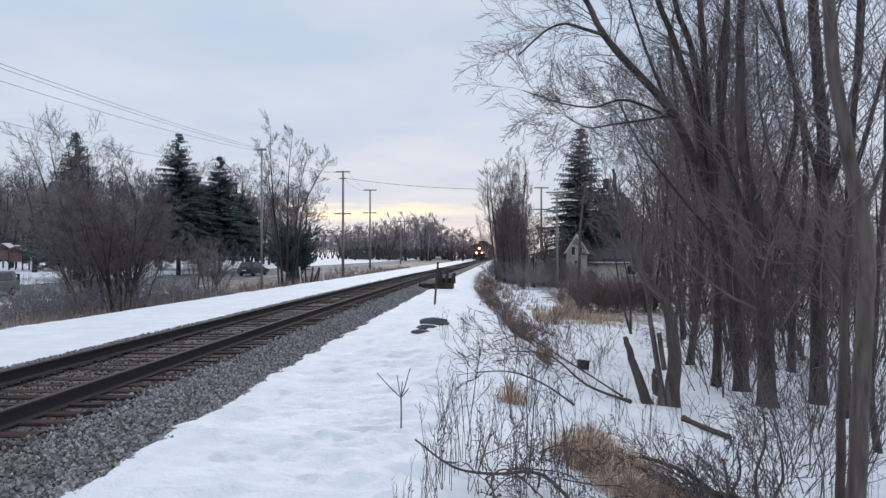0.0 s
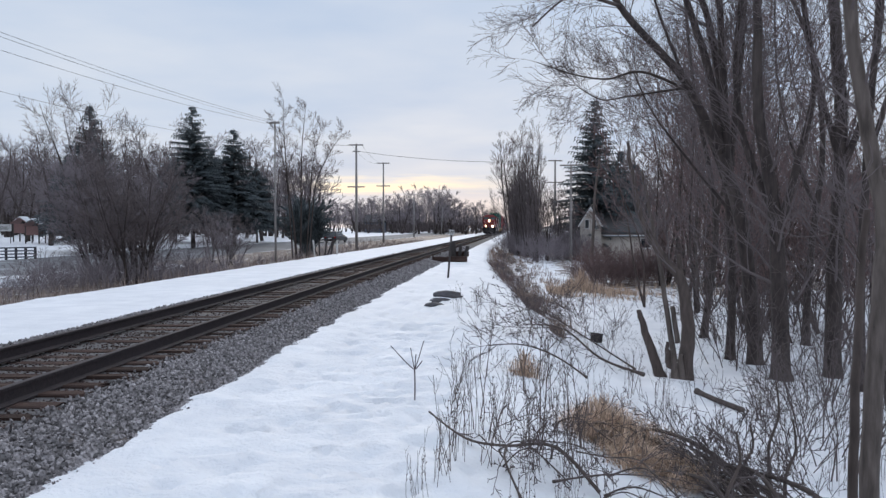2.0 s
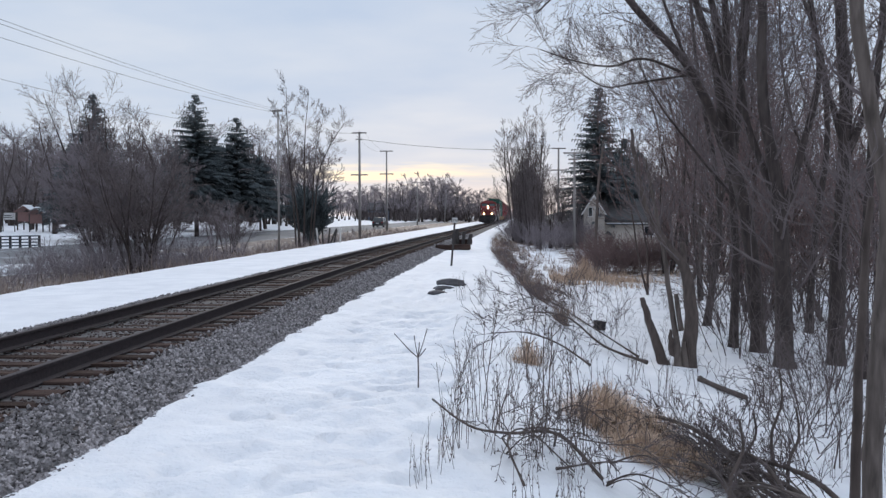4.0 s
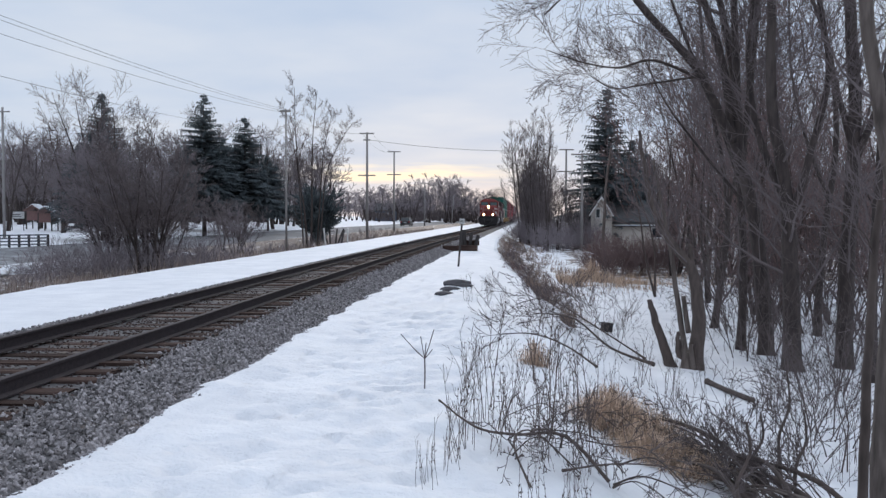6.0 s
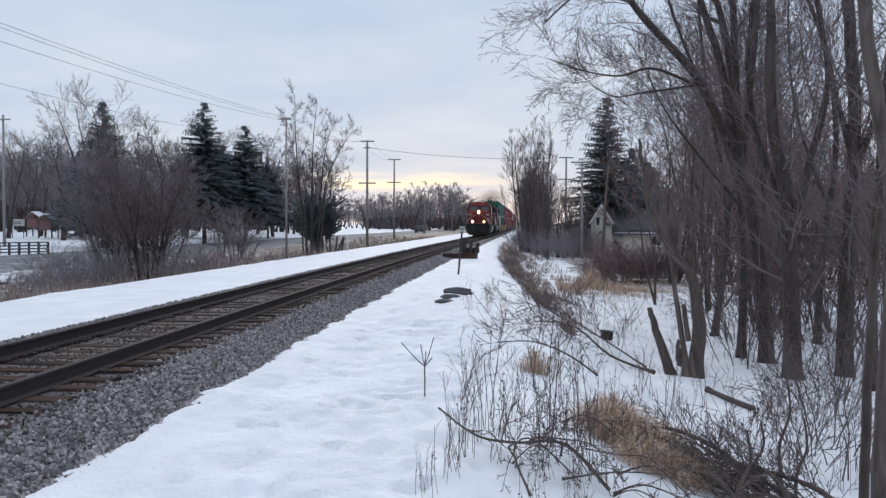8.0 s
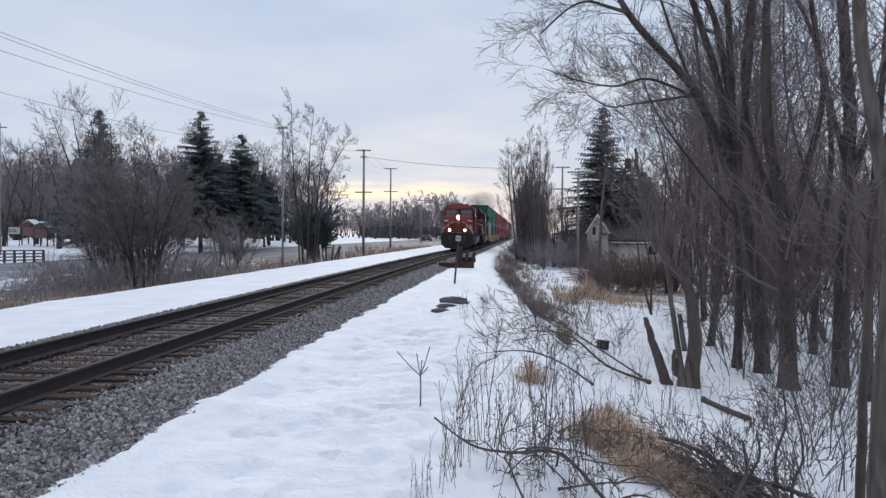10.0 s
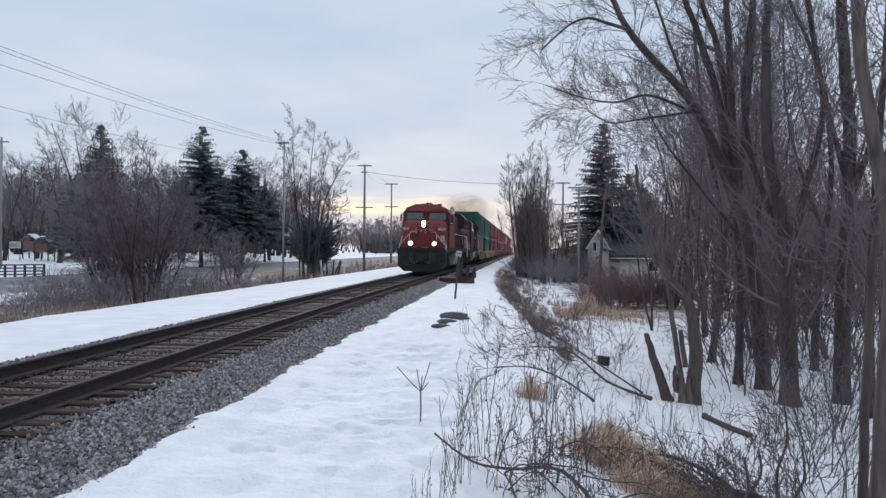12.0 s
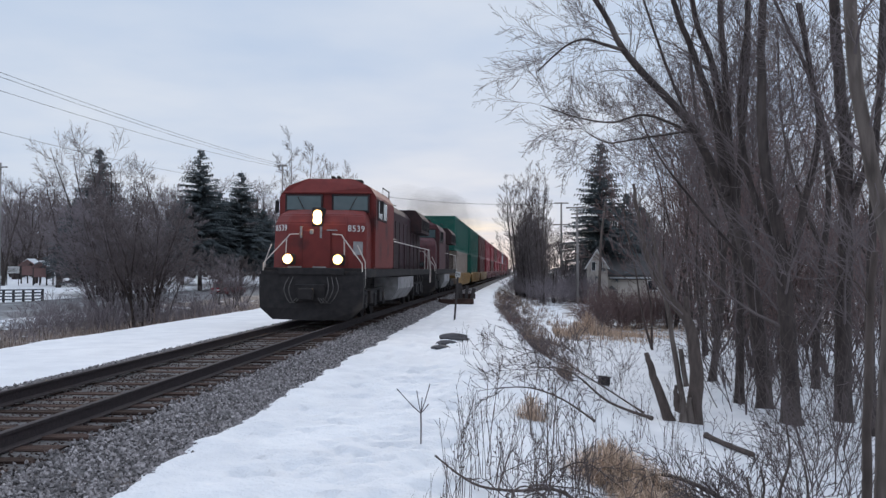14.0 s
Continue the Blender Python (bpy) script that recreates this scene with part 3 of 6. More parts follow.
# great willows over the low ground, each with its main limbs
G_W = "bare trees over the low ground"
limbed_tree("willow_tree", [
    ([on_land((6.17, 20.59), -0.15), (6.01, 20.58, 0.12), (5.69, 20.47, 1.98), (5.21, 20.25, 3.29)], 0.24, 0.17, 1),
    ([(5.21, 20.25, 3.29), (4.30, 19.81, 4.87), (3.08, 19.35, 6.06), (2.63, 19.13, 6.58), (2.27, 18.92, 7.20), (1.64, 18.69, 8.06)], 0.15, 0.06, 0.2),
    ([(2.73, 19.14, 6.43), (2.20, 18.81, 6.50), (1.82, 18.70, 6.57), (1.38, 18.48, 6.36), (0.80, 18.25, 5.79)], 0.06, 0.02, 0.15),
    ([(5.21, 20.25, 3.29), (5.05, 20.44, 4.90), (4.68, 20.62, 6.41), (4.25, 20.81, 7.67), (3.81, 20.99, 9.37)], 0.15, 0.07, 0.25),
    ([(5.40, 20.26, 2.77), (5.32, 20.55, 4.65), (5.06, 20.84, 6.46), (4.70, 21.03, 7.73), (4.54, 21.22, 9.59)], 0.14, 0.07, 0.25),
    ([(5.40, 20.26, 2.50), (5.27, 20.25, 4.87), (5.19, 20.25, 6.31), (5.11, 20.24, 7.63), (5.24, 20.25, 9.47)], 0.14, 0.07, 0.3),
    ([(4.52, 19.92, 4.63), (3.27, 19.36, 5.02), (2.48, 19.13, 4.83), (1.71, 18.79, 4.88), (0.90, 18.56, 5.11)], 0.055, 0.012, 0.15),
    ([(4.41, 20.01, 4.77), (3.05, 19.55, 4.52), (2.36, 19.12, 4.38), (1.84, 18.90, 4.61)], 0.04, 0.012, 0.55),
], "large bare willow with arching grey-brown limbs, on snowy low ground", 11, count=16, length=1.9, thin=0.0036, kids=(0, 8, 4), lift=0.5, group=G_W, droop=0.5)
limbed_tree("willow_tree", [
    ([on_land((5.83, 21.58), -0.15), (5.86, 21.58, 0.60), (5.75, 21.57, 2.56), (5.97, 21.58, 5.08), (6.08, 21.49, 7.02), (6.08, 21.29, 10.00)], 0.15, 0.07, 0.08),
    ([(5.81, 21.58, 2.28), (5.14, 21.75, 4.27), (4.42, 22.02, 6.17), (3.89, 22.19, 7.80), (3.53, 22.18, 8.96)], 0.08, 0.03, 0.15),
    ([(5.78, 21.57, 2.00), (4.83, 21.93, 3.30), (4.03, 22.20, 4.48), (3.53, 22.18, 5.49)], 0.06, 0.02, 0.45),
], "tall bare willow with a slender dark trunk", 12, count=28, length=2.3, thin=0.004, kids=(0, 8, 5), group=G_W)
limbed_tree("willow_tree", [
    ([on_land((6.10, 18.59), -0.15), (6.03, 18.58, 0.26), (5.90, 18.58, 1.94), (5.62, 18.66, 3.88), (5.55, 18.66, 5.81), (5.67, 18.77, 7.78), (5.82, 18.77, 9.48)], 0.27, 0.07, 0.08),
    ([(5.94, 18.58, 1.82), (5.42, 19.06, 3.44), (5.28, 19.35, 5.22), (5.53, 19.66, 7.06), (5.65, 19.87, 8.67)], 0.12, 0.04, 0.2),
    ([(5.97, 18.58, 1.34), (6.31, 18.29, 3.00), (6.50, 18.00, 4.49), (6.25, 17.79, 5.72), (5.95, 17.58, 6.93)], 0.12, 0.05, 0.2),
], "large bare tree with a thick furrowed dark trunk", 13, count=28, length=2.3, thin=0.004, kids=(0, 8, 5), group=G_W)
limbed_tree("willow_tree", [
    ([on_land((7.44, 19.34), -0.15), (7.47, 19.35, 0.46), (7.54, 19.35, 2.21), (7.56, 19.35, 4.08), (7.44, 19.34, 5.70), (7.35, 19.34, 7.20), (7.30, 19.34, 9.70)], 0.24, 0.13, 0.08),
    ([(7.54, 19.35, 3.08), (7.21, 19.64, 4.63), (7.00, 19.93, 5.96), (6.68, 20.31, 7.10), (6.16, 20.29, 8.29)], 0.10, 0.04, 0.2),
    ([(7.55, 19.35, 2.71), (7.93, 18.97, 4.15), (8.02, 18.57, 5.65), (8.02, 18.37, 6.91), (8.20, 18.38, 8.32)], 0.11, 0.05, 0.2),
], "large bare tree with a straight dark trunk", 14, count=18, length=2.0, thin=0.004, kids=(0, 6, 4), group=G_W)
limbed_tree("willow_tree", [
    ([on_land((8.65, 24.40), -0.15), (8.73, 24.41, 0.48), (9.05, 24.42, 3.48), (8.94, 24.42, 5.53), (8.65, 24.40, 6.95), (8.34, 24.39, 9.00)], 0.14, 0.06, 0.08),
    ([(8.89, 24.41, 2.06), (8.35, 24.89, 4.00), (8.11, 25.38, 6.02), (8.03, 25.38, 8.32)], 0.08, 0.03, 0.2),
], "bare tree with a forked grey trunk", 15, count=18, length=2.6, thin=0.0045, kids=(0, 7, 4), group=G_W)
limbed_tree("willow_tree", [
    ([on_land((7.24, 17.33), -0.15), (7.18, 17.33, 0.35), (7.24, 17.33, 2.14), (7.33, 17.34, 3.82), (7.45, 17.34, 5.49), (7.51, 17.35, 6.83), (7.58, 17.35, 8.40)], 0.13, 0.06, 0.08),
    ([(7.30, 17.34, 2.92), (7.56, 16.95, 4.31), (7.75, 16.66, 5.55), (7.76, 16.36, 6.73)], 0.08, 0.03, 0.1),
], "bare tree with a slim dark trunk", 16, count=18, length=2.1, thin=0.004, kids=(0, 7, 4), group=G_W)
limbed_tree("willow_tree", [
    ([on_land((6.48, 14.30), -0.15), (6.33, 14.29, -0.62), (6.41, 14.29, 0.94), (6.59, 14.30, 2.69), (6.63, 14.30, 4.62), (6.79, 14.31, 6.27)], 0.09, 0.05, 0.08),
], "slim leaning bare tree", 17, count=14, length=2.2, thin=0.006, kids=(0, 6, 3), group=G_W)
limbed_tree("willow_tree", [
    ([on_land((6.04, 25.29), -0.15), (6.29, 25.30, 0.11), (6.40, 25.31, 1.75), (6.14, 25.29, 3.56), (5.84, 25.78, 5.77), (5.70, 26.28, 8.25)], 0.15, 0.05, 0.08),
    ([(6.40, 25.31, 1.75), (6.75, 25.32, 3.56), (7.04, 25.33, 5.69), (6.96, 25.33, 7.66)], 0.07, 0.03, 0.2),
], "slim bare tree leaning over the snow", 18, count=20, length=2.6, thin=0.006, kids=(0, 6, 4), group=G_W)
# pale trunk close to the path's side of the thicket
limbed_tree("pale_barked_tree", [
    ([on_land((3.49, 8.16), -0.15), (3.51, 8.16, -0.05), (3.57, 8.16, 1.00), (3.59, 8.17, 1.63), (3.50, 8.16, 2.11), (3.39, 8.16, 2.69), (3.29, 8.15, 3.26), (3.24, 8.15, 3.95), (3.21, 8.15, 4.74)], 0.118, 0.07, 0.6),
    ([(3.54, 8.16, 1.95), (3.63, 7.97, 2.35), (3.74, 7.77, 2.93)], 0.04, 0.02, 0.3),
], "close bare tree with pale grey flaking bark", 19, bark=BARK_PALE, count=8, length=1.2, thin=0.004, kids=(0, 4, 3), group=G_W)
limbed_tree("pale_barked_tree", [
    ([on_land((3.49, 8.56), -0.15), (3.51, 8.56, -0.13), (3.54, 8.56, 0.75), (3.56, 8.56, 1.31), (3.56, 8.46, 1.75)], 0.068, 0.04, 0.5),
    ([(3.56, 8.56, 1.20), (3.42, 8.46, 1.42), (3.23, 8.35, 1.52), (3.05, 8.24, 1.49)], 0.012, 0.006, 0.2),
], "thin grey-barked stem beside a pale trunk", 20, bark=DEAD, count=5, length=0.9, thin=0.004, kids=(0, 3, 3), group=G_W)

# broken trunks round one root
limbed_tree("broken_tree_trunk", [
    ([on_land((3.57, 18.37), -0.15), (3.31, 18.36, -0.98), (3.14, 18.36, -0.45), (3.05, 18.35, -0.16)], 0.17, 0.06, 1),
], "snapped dark tree trunk leaning out of the snow", 31, bark=DEAD, category="dead tree")
limbed_tree("broken_tree_trunk", [
    ([on_land((3.97, 18.19), -0.15), (4.04, 18.19, -0.66), (3.96, 18.19, 0.16), (3.84, 18.19, 0.58), (3.46, 18.27, 1.08), (3.14, 18.36, 1.70), (2.97, 18.45, 2.43), (2.83, 18.54, 3.40)], 0.23, 0.04, 0.4),
    ([(3.96, 18.19, 0.16), (3.89, 18.19, 0.58), (3.84, 18.19, 1.02)], 0.10, 0.06, 1),
    ([(3.69, 18.18, -1.37), (3.63, 18.18, -1.09), (3.61, 18.18, -0.81)], 0.16, 0.03, 1),
], "dark tree trunk with a broken fork and leaning top", 32, bark=DEAD, count=10, length=1.8, kids=(0, 5, 3), category="dead tree")
limbed_tree("broken_tree_trunk", [
    ([on_land((4.30, 20.61), -0.15), (4.07, 20.60, -0.29), (3.91, 20.59, 0.78), (3.71, 20.58, 1.72), (3.47, 20.57, 2.92)], 0.10, 0.04, 0.6),
    ([(4.33, 20.51, -1.15), (4.25, 20.51, -0.68), (4.20, 20.50, -0.28)], 0.085, 0.07, 1),
], "pale dead tree trunk beside a snapped fork", 33, bark=BARK_PALE, count=8, length=1.6, kids=(0, 4, 3), category="dead tree")

limbed_tree("broken_tree_trunk", [
    ([on_land((3.74, 18.05), -0.15), (3.74, 18.05, -1.25), (3.70, 18.04, -0.95)], 0.17, 0.03, 1),
    ([on_land((3.90, 18.02), -0.15), (3.86, 18.02, -1.2), (3.87, 18.02, -1.05)], 0.11, 0.04, 1),
], "split pale stump between snapped dark trunks", 34, bark=BARK_PALE, category="stump")

# slim bare trees in the thicket behind
G_T = "slim trees of the thicket"
var = [bare_tree("thicket_tree", on_land((6.36, 36.31)), 8.5, 0.05, 41, "slim bare tree in a dense leafless thicket", 2, 0.35, 0.009, (9, 5, 4), 0.6, BARK_RED, TWIG_RED, G_T, wander=0.13),
       bare_tree("thicket_tree", on_land((7.78, 33.37)), 10.5, 0.06, 42, "slim bare tree in a dense leafless thicket", 2, 0.3, 0.009, (9, 5, 4), 0.7, BARK, TWIG, G_T, wander=0.13),
       bare_tree("thicket_tree", on_land((9.44, 30.44)), 11.5, 0.065, 43, "slim bare tree in a dense leafless thicket", 3, 0.3, 0.009, (8, 5, 4), 0.7, BARK, TWIG_RED, G_T, wander=0.13),
       bare_tree("thicket_tree", on_land((10.44, 27.48)), 7.0, 0.045, 44, "low bushy bare tree in a dense leafless thicket", 4, 0.5, 0.009, (8, 5, 4), 0.5, BARK_RED, TWIG_RED, G_T, wander=0.13)]
rng = random.Random(77)
for k in range(46):
    h = 1120 + 465 * ((k + rng.random()) / 46) ** 1.12
    d = rng.uniform(26, 60) if h > 1260 else (rng.uniform(46, 66) if h > 1175 else rng.uniform(94, 120))
    xy = spot(h, d)
    s = rng.uniform(0.75, 1.1) * (0.8 + d / 110) * (0.8 if h < 1160 else (0.74 if h > 1330 else 1))
    copy_thing(var[rng.choice((0, 1, 2, 2, 3, 3))], pose(*on_land(xy), 0, 0, rng.uniform(0, 360)) @ Matrix.Scale(s, 4))

for h, d, w, s in ((1128, 58, 1, 1.0), (1150, 48, 2, 1.05), (1172, 52, 1, 1.25), (1190, 45, 2, 1.2), (1208, 50, 1, 1.35), (1226, 42, 2, 1.2), (1246, 47, 1, 1.3), (1262, 40, 2, 1.15), (1282, 44, 1, 1.25), (1300, 36, 2, 1.1), (1325, 42, 1, 1.2)):
    copy_thing(var[w], pose(*on_land(spot(h, d)), 0, 0, rng.uniform(0, 360)) @ Matrix.Scale(s, 4))

# brush under the thicket
brush = bare_tree("thicket_brush", on_land((8.97, 24.42)), 4.2, 0.022, 46, "dense leafless brush under bare trees", 10, 0.6, 0.006, (7, 5, 3), 0.5, BARK_RED, TWIG_RED, "brush of the thicket", "shrub", wander=0.12)
for k in range(10):
    h = 1240 + 350 * (k + rng.random()) / 10
    copy_thing(brush, pose(*on_land(spot(h, rng.uniform(22, 44))), 0, 0, rng.uniform(0, 360)) @ Matrix.Scale(rng.uniform(0.7, 1.25), 4))
for h, d, s in ((1018, 70, 0.5), (1045, 74, 0.42), (1160, 62, 1.1), (1185, 58, 1.2), (1215, 60, 1.3)):
    copy_thing(brush, pose(*on_land(spot(h, d)), 0, 0, rng.uniform(0, 360)) @ Matrix.Scale(s, 4))

# narrow clump along the right of the line, far ahead
G_L = "bare trees beside the line"
v2 = [bare_tree("lineside_tree", on_land((2.05, 100.16)), 14.6, 0.12, 51, "tall bare tree with upswept twigs beside the line", 4, 0.065, 0.012, (15, 6, 4), 1.2, BARK, TWIG, G_L, reach=0.25, wander=0.03),
      bare_tree("lineside_tree", on_land((3.9, 93.23)), 13.8, 0.12, 52, "tall bare tree with upswept twigs beside the line", 4, 0.065, 0.012, (15, 6, 4), 1.2, BARK, TWIG, G_L, reach=0.25, wander=0.03)]
for h, d, s, w in ((898, 105, 1.0, 1), (893, 97, 0.72, 0), (908, 90, 0.62, 0), (922, 84, 0.6, 1), (892, 112, 0.7, 1), (926, 80, 0.5, 0), (908, 98, 0.7, 0), (945, 84, 0.5, 1), (962, 88, 0.46, 0), (985, 86, 0.42, 1), (930, 105, 0.62, 0), (1003, 92, 0.5, 1), (902, 110, 0.8, 0), (888, 100, 0.6, 1), (896, 94, 0.55, 0), (904, 100, 0.62, 1), (912, 94, 0.5, 0), (886, 108, 0.66, 0), (920, 92, 0.5, 1), (918, 104, 0.66, 1), (970, 110, 0.6, 0)):
    copy_thing(v2[w], pose(*on_land(spot(h, d)), 0, 0, rng.uniform(0, 360)) @ Matrix.Scale(s, 4))
for k in range(22):
    h, d = (rng.uniform(925, 1010), rng.uniform(78, 94)) if k < 10 else (rng.uniform(888, 935), rng.uniform(92, 104))
    if k == 0:
        bush = shrub("bank_shrub", on_land(spot(h, d)), 3.4, 2.4, 55, "dense leafless shrub on the railway bank", 30, 0.010, TWIG_GREY_HAZE, (6, 4), "shrubs on the railway bank")
    else:
        copy_thing(bush, pose(*on_land(spot(h, d)), 0, 0, rng.uniform(0, 360)) @ Matrix.Scale(rng.uniform(0.6, 1.1), 4))

# spruces by the house
spruce("spruce_tree", on_land((10.64, 92.56)), 17.2, 5.8, 61, "tall dark spruce behind a pale house", "spruces", 0.05)
spruce("spruce_tree", on_land((14.29, 98.72)), 12.0, 4.6, 62, "dark spruce behind a pale house", "spruces", 0.05)
spruce("spruce_tree", on_land((17.01, 104.85)), 11.0, 4.4, 66, "dark spruce behind a pale house", "spruces", 0.05)

# red-stemmed bushes at the ditch
red = shrub("red_stemmed_bush", on_land((5.90, 47.80)), 2.3, 2.0, 71, "dense leafless bush with dark red stems", 55, 0.010, TWIG_RED, (5, 3), "red-stemmed bushes at the ditch")
for h, d, s in ((1020, 51, 0.7), (1068, 49, 0.9), (1095, 48.5, 0.8), (1122, 49.5, 0.95), (1150, 50.5, 0.85)):
    copy_thing(red, pose(*on_land(spot(h, d)), 0, 0, rng.uniform(0, 360)) @ Matrix.Scale(s, 4))

# across the line: roadside shrubs and trees
G_R = "shrubby trees between line and road"
rs = [bare_tree("roadside_tree", on_land((-18.87, 44.22)), 7.2, 0.075, 81, "shrubby many-stemmed bare tree below the railway bank", 8, 0.55, 0.009, (12, 8, 5), 0.3, BARK, TWIG, G_R),
      bare_tree("roadside_tree", on_land((-23.92, 51.00)), 7.8, 0.075, 82, "shrubby many-stemmed bare tree below the railway bank", 6, 0.5, 0.009, (12, 8, 5), 0.35, BARK, TWIG_GREY_HAZE, G_R)]
for h, d, s, w in ((250, 47, 0.85, 1), (182, 48, 0.95, 1), (215, 50, 1.0, 0), (150, 52, 0.8, 0), (372, 70, 0.62, 0), (392, 66, 0.5, 1), (350, 76, 0.6, 1)):
    copy_thing(rs[w], pose(*on_land(spot(h, d)), 0, 0, rng.uniform(0, 360)) @ Matrix.Scale(s, 4))
low = shrub("roadside_bush", on_land((-20.76, 39.13)), 1.5, 1.5, 85, "low dry leafless bush beside the road", 15, 0.007, TWIG_GREY_HAZE, (4, 3), "low bushes beside the road")
for k in range(34):
    h = -40 + 640 * (k + rng.random()) / 34
    d = lin(h, [(-40, 33), (300, 47), (600, 88)]) + rng.uniform(0, 6)
    copy_thing(low, pose(*on_land(spot(h, d)), 0, 0, rng.uniform(0, 360)) @ Matrix.Scale(rng.uniform(0.6, 1.15), 4))
for k in range(20):
    h, d = 50 + 300 * (k + rng.random()) / 20, rng.uniform(43, 50)
    copy_thing(low, pose(*on_land(spot(h, d)), 0, 0, rng.uniform(0, 360)) @ Matrix.Scale(rng.uniform(0.9, 1.7), 4))
G_F = "tall bare trees beyond the road"
limbed_tree("tall_bare_tree", [
    ([on_land((-18.4, 79.3), -0.15), (-18.7, 79.3, 2.2), (-19.2, 79.3, 5.6), (-19.5, 79.3, 9.7), (-19.6, 79.3, 13.6)], 0.17, 0.02, 0.3),
    ([on_land((-18.1, 79.5), -0.15), (-18.0, 79.5, 3.0), (-18.0, 79.5, 6.0), (-17.85, 79.5, 9.7), (-17.5, 79.5, 13.0)], 0.15, 0.02, 0.35),
    ([on_land((-17.2, 79.0), -0.15), (-16.9, 79.0, 2.0), (-16.5, 79.0, 5.6), (-15.3, 79.0, 8.3), (-14.1, 79.0, 10.1)], 0.13, 0.02, 0.35),
    ([on_land((-18.7, 79.1), -0.15), (-19.0, 79.1, 3.0), (-19.4, 79.0, 7.0), (-20.4, 79.0, 11.6)], 0.12, 0.02, 0.35),
    ([on_land((-17.6, 79.8), -0.15), (-17.3, 79.9, 3.5), (-17.0, 80.0, 7.5), (-16.2, 80.2, 11.2)], 0.11, 0.02, 0.35),
], "tall slender many-trunked bare tree beside the road", 91, BARK, TWIG, 24, 2.1, 0.0085, (0, 7, 5), 0.7, G_F)
tall = [
        bare_tree("tall_bare_tree", on_land((-38.64, 82.39)), 16.0, 0.17, 92, "tall spreading bare tree beyond the road", 4, 0.36, 0.013, (13, 7, 5), 0.45, BARK, TWIG, G_F),
        bare_tree("tall_bare_tree", on_land((-47.00, 123.06)), 17.5, 0.25, 93, "broad bare tree beyond the road", 2, 0.3, 0.02, (15, 7, 4), 0.45, BARK, TWIG, G_F)]
for h, d, s, w in ((212, 88, 0.86, 0), (60, 105, 0.85, 1), (20, 120, 0.85, 1), (440, 130, 0.86, 1), (410, 140, 0.95, 1), (100, 130, 0.95, 1), (350, 150, 1.0, 1), (-40, 110, 0.8, 1), (-10, 140, 0.9, 1), (465, 150, 0.85, 1), (240, 120, 0.8, 1), (180, 135, 0.85, 1)):
    copy_thing(tall[w], pose(*on_land(spot(h, d)), 0, 0, rng.uniform(0, 360)) @ Matrix.Scale(s, 4))
for h, d, ht, w, sd in ((133, 92, 16.0, 5.4, 1), (316, 104, 17.4, 6.0, 2), (389, 110, 15.2, 5.4, 3), (352, 118, 13.0, 5.0, 4), (285, 118, 12.0, 5.0, 5), (430, 124, 11.0, 5.0, 6), (95, 112, 11.5, 5.0, 7)):
    spruce("spruce_tree", on_land(spot(h, d)), ht, w, 100 + sd, "dark spruce on snow beyond the road", "spruces", 0.2 if sd != 1 else 0.12)
jun = shrub("evergreen_bush", on_land((-19.98, 91.21)), 5.2, 1.35, 109, "dense dark rounded evergreen bush", 80, 0.05, NEEDLE, (5, 4))
# woods far off
G_V = "trees of the far wood"
woods = [bare_tree("far_tree", on_land((-28.71, 289.02)), 13.0, 0.22, 111, "bare tree in a far-off wood", 2, 0.45, 0.036, (10, 6, 4), 0.35, BARK, TWIG_GREY_HAZE, G_V, reach=0.42, wander=0.05),
         bare_tree("far_tree", on_land((-16.90, 299.55)), 12.0, 0.22, 112, "bare tree in a far-off wood", 3, 0.5, 0.036, (8, 6, 4), 0.3, BARK, TWIG_GREY_HAZE, G_V, reach=0.40, wander=0.05),
         bare_tree("far_tree", on_land((-70.0, 190.0)), 14.5, 0.26, 113, "broad bare tree in a dark far-off wood", 3, 0.4, 0.032, (9, 6, 4), 0.4, BARK, TWIG_GREY_HAZE, G_V, reach=0.42, wander=0.05)]
for k in range(62):
    h = 540 + 300 * (k + rng.random()) / 62
    d = rng.uniform(240, 380)
    s = rng.uniform(0.72, 1.15) * d / 300 * lin(h, [(540, 0.85), (600, 0.8), (700, 1.0), (760, 1.1), (795, 1.0), (840, 0.55)])
    copy_thing(woods[k % 2], pose(*on_land(spot(h, d)), 0, 0, rng.uniform(0, 360)) @ Matrix.Scale(s, 4))
for k in range(58):
    h = -70 + 610 * (k + rng.random()) / 58
    d = rng.uniform(135, 240)
    s = rng.uniform(0.8, 1.15) * (0.55 + d / 400)
    copy_thing(woods[2 if k % 3 else 0], pose(*on_land(spot(h, d)), 0, 0, rng.uniform(0, 360)) @ Matrix.Scale(s, 4))
for k in range(16):
    h = 1000 + 600 * (k + rng.random()) / 16
    copy_thing(woods[k % 2], pose(*on_land(spot(h, rng.uniform(110, 190))), 0, 0, rng.uniform(0, 360)) @ Matrix.Scale(rng.uniform(0.7, 1.0), 4))
for k in range(16):
    h, d = -70 + 200 * (k + rng.random()) / 16, rng.uniform(150, 215)
    copy_thing(woods[2], pose(*on_land(spot(h, d)), 0, 0, rng.uniform(0, 360)) @ Matrix.Scale(rng.uniform(0.85, 1.1), 4))
hedge = shrub("far_thicket", on_land((-37.36, 268.62)), 3.5, 4.0, 115, "dark far-off thicket at the edge of the snow", 22, 0.05, TWIG, (5, 3), "far thickets")
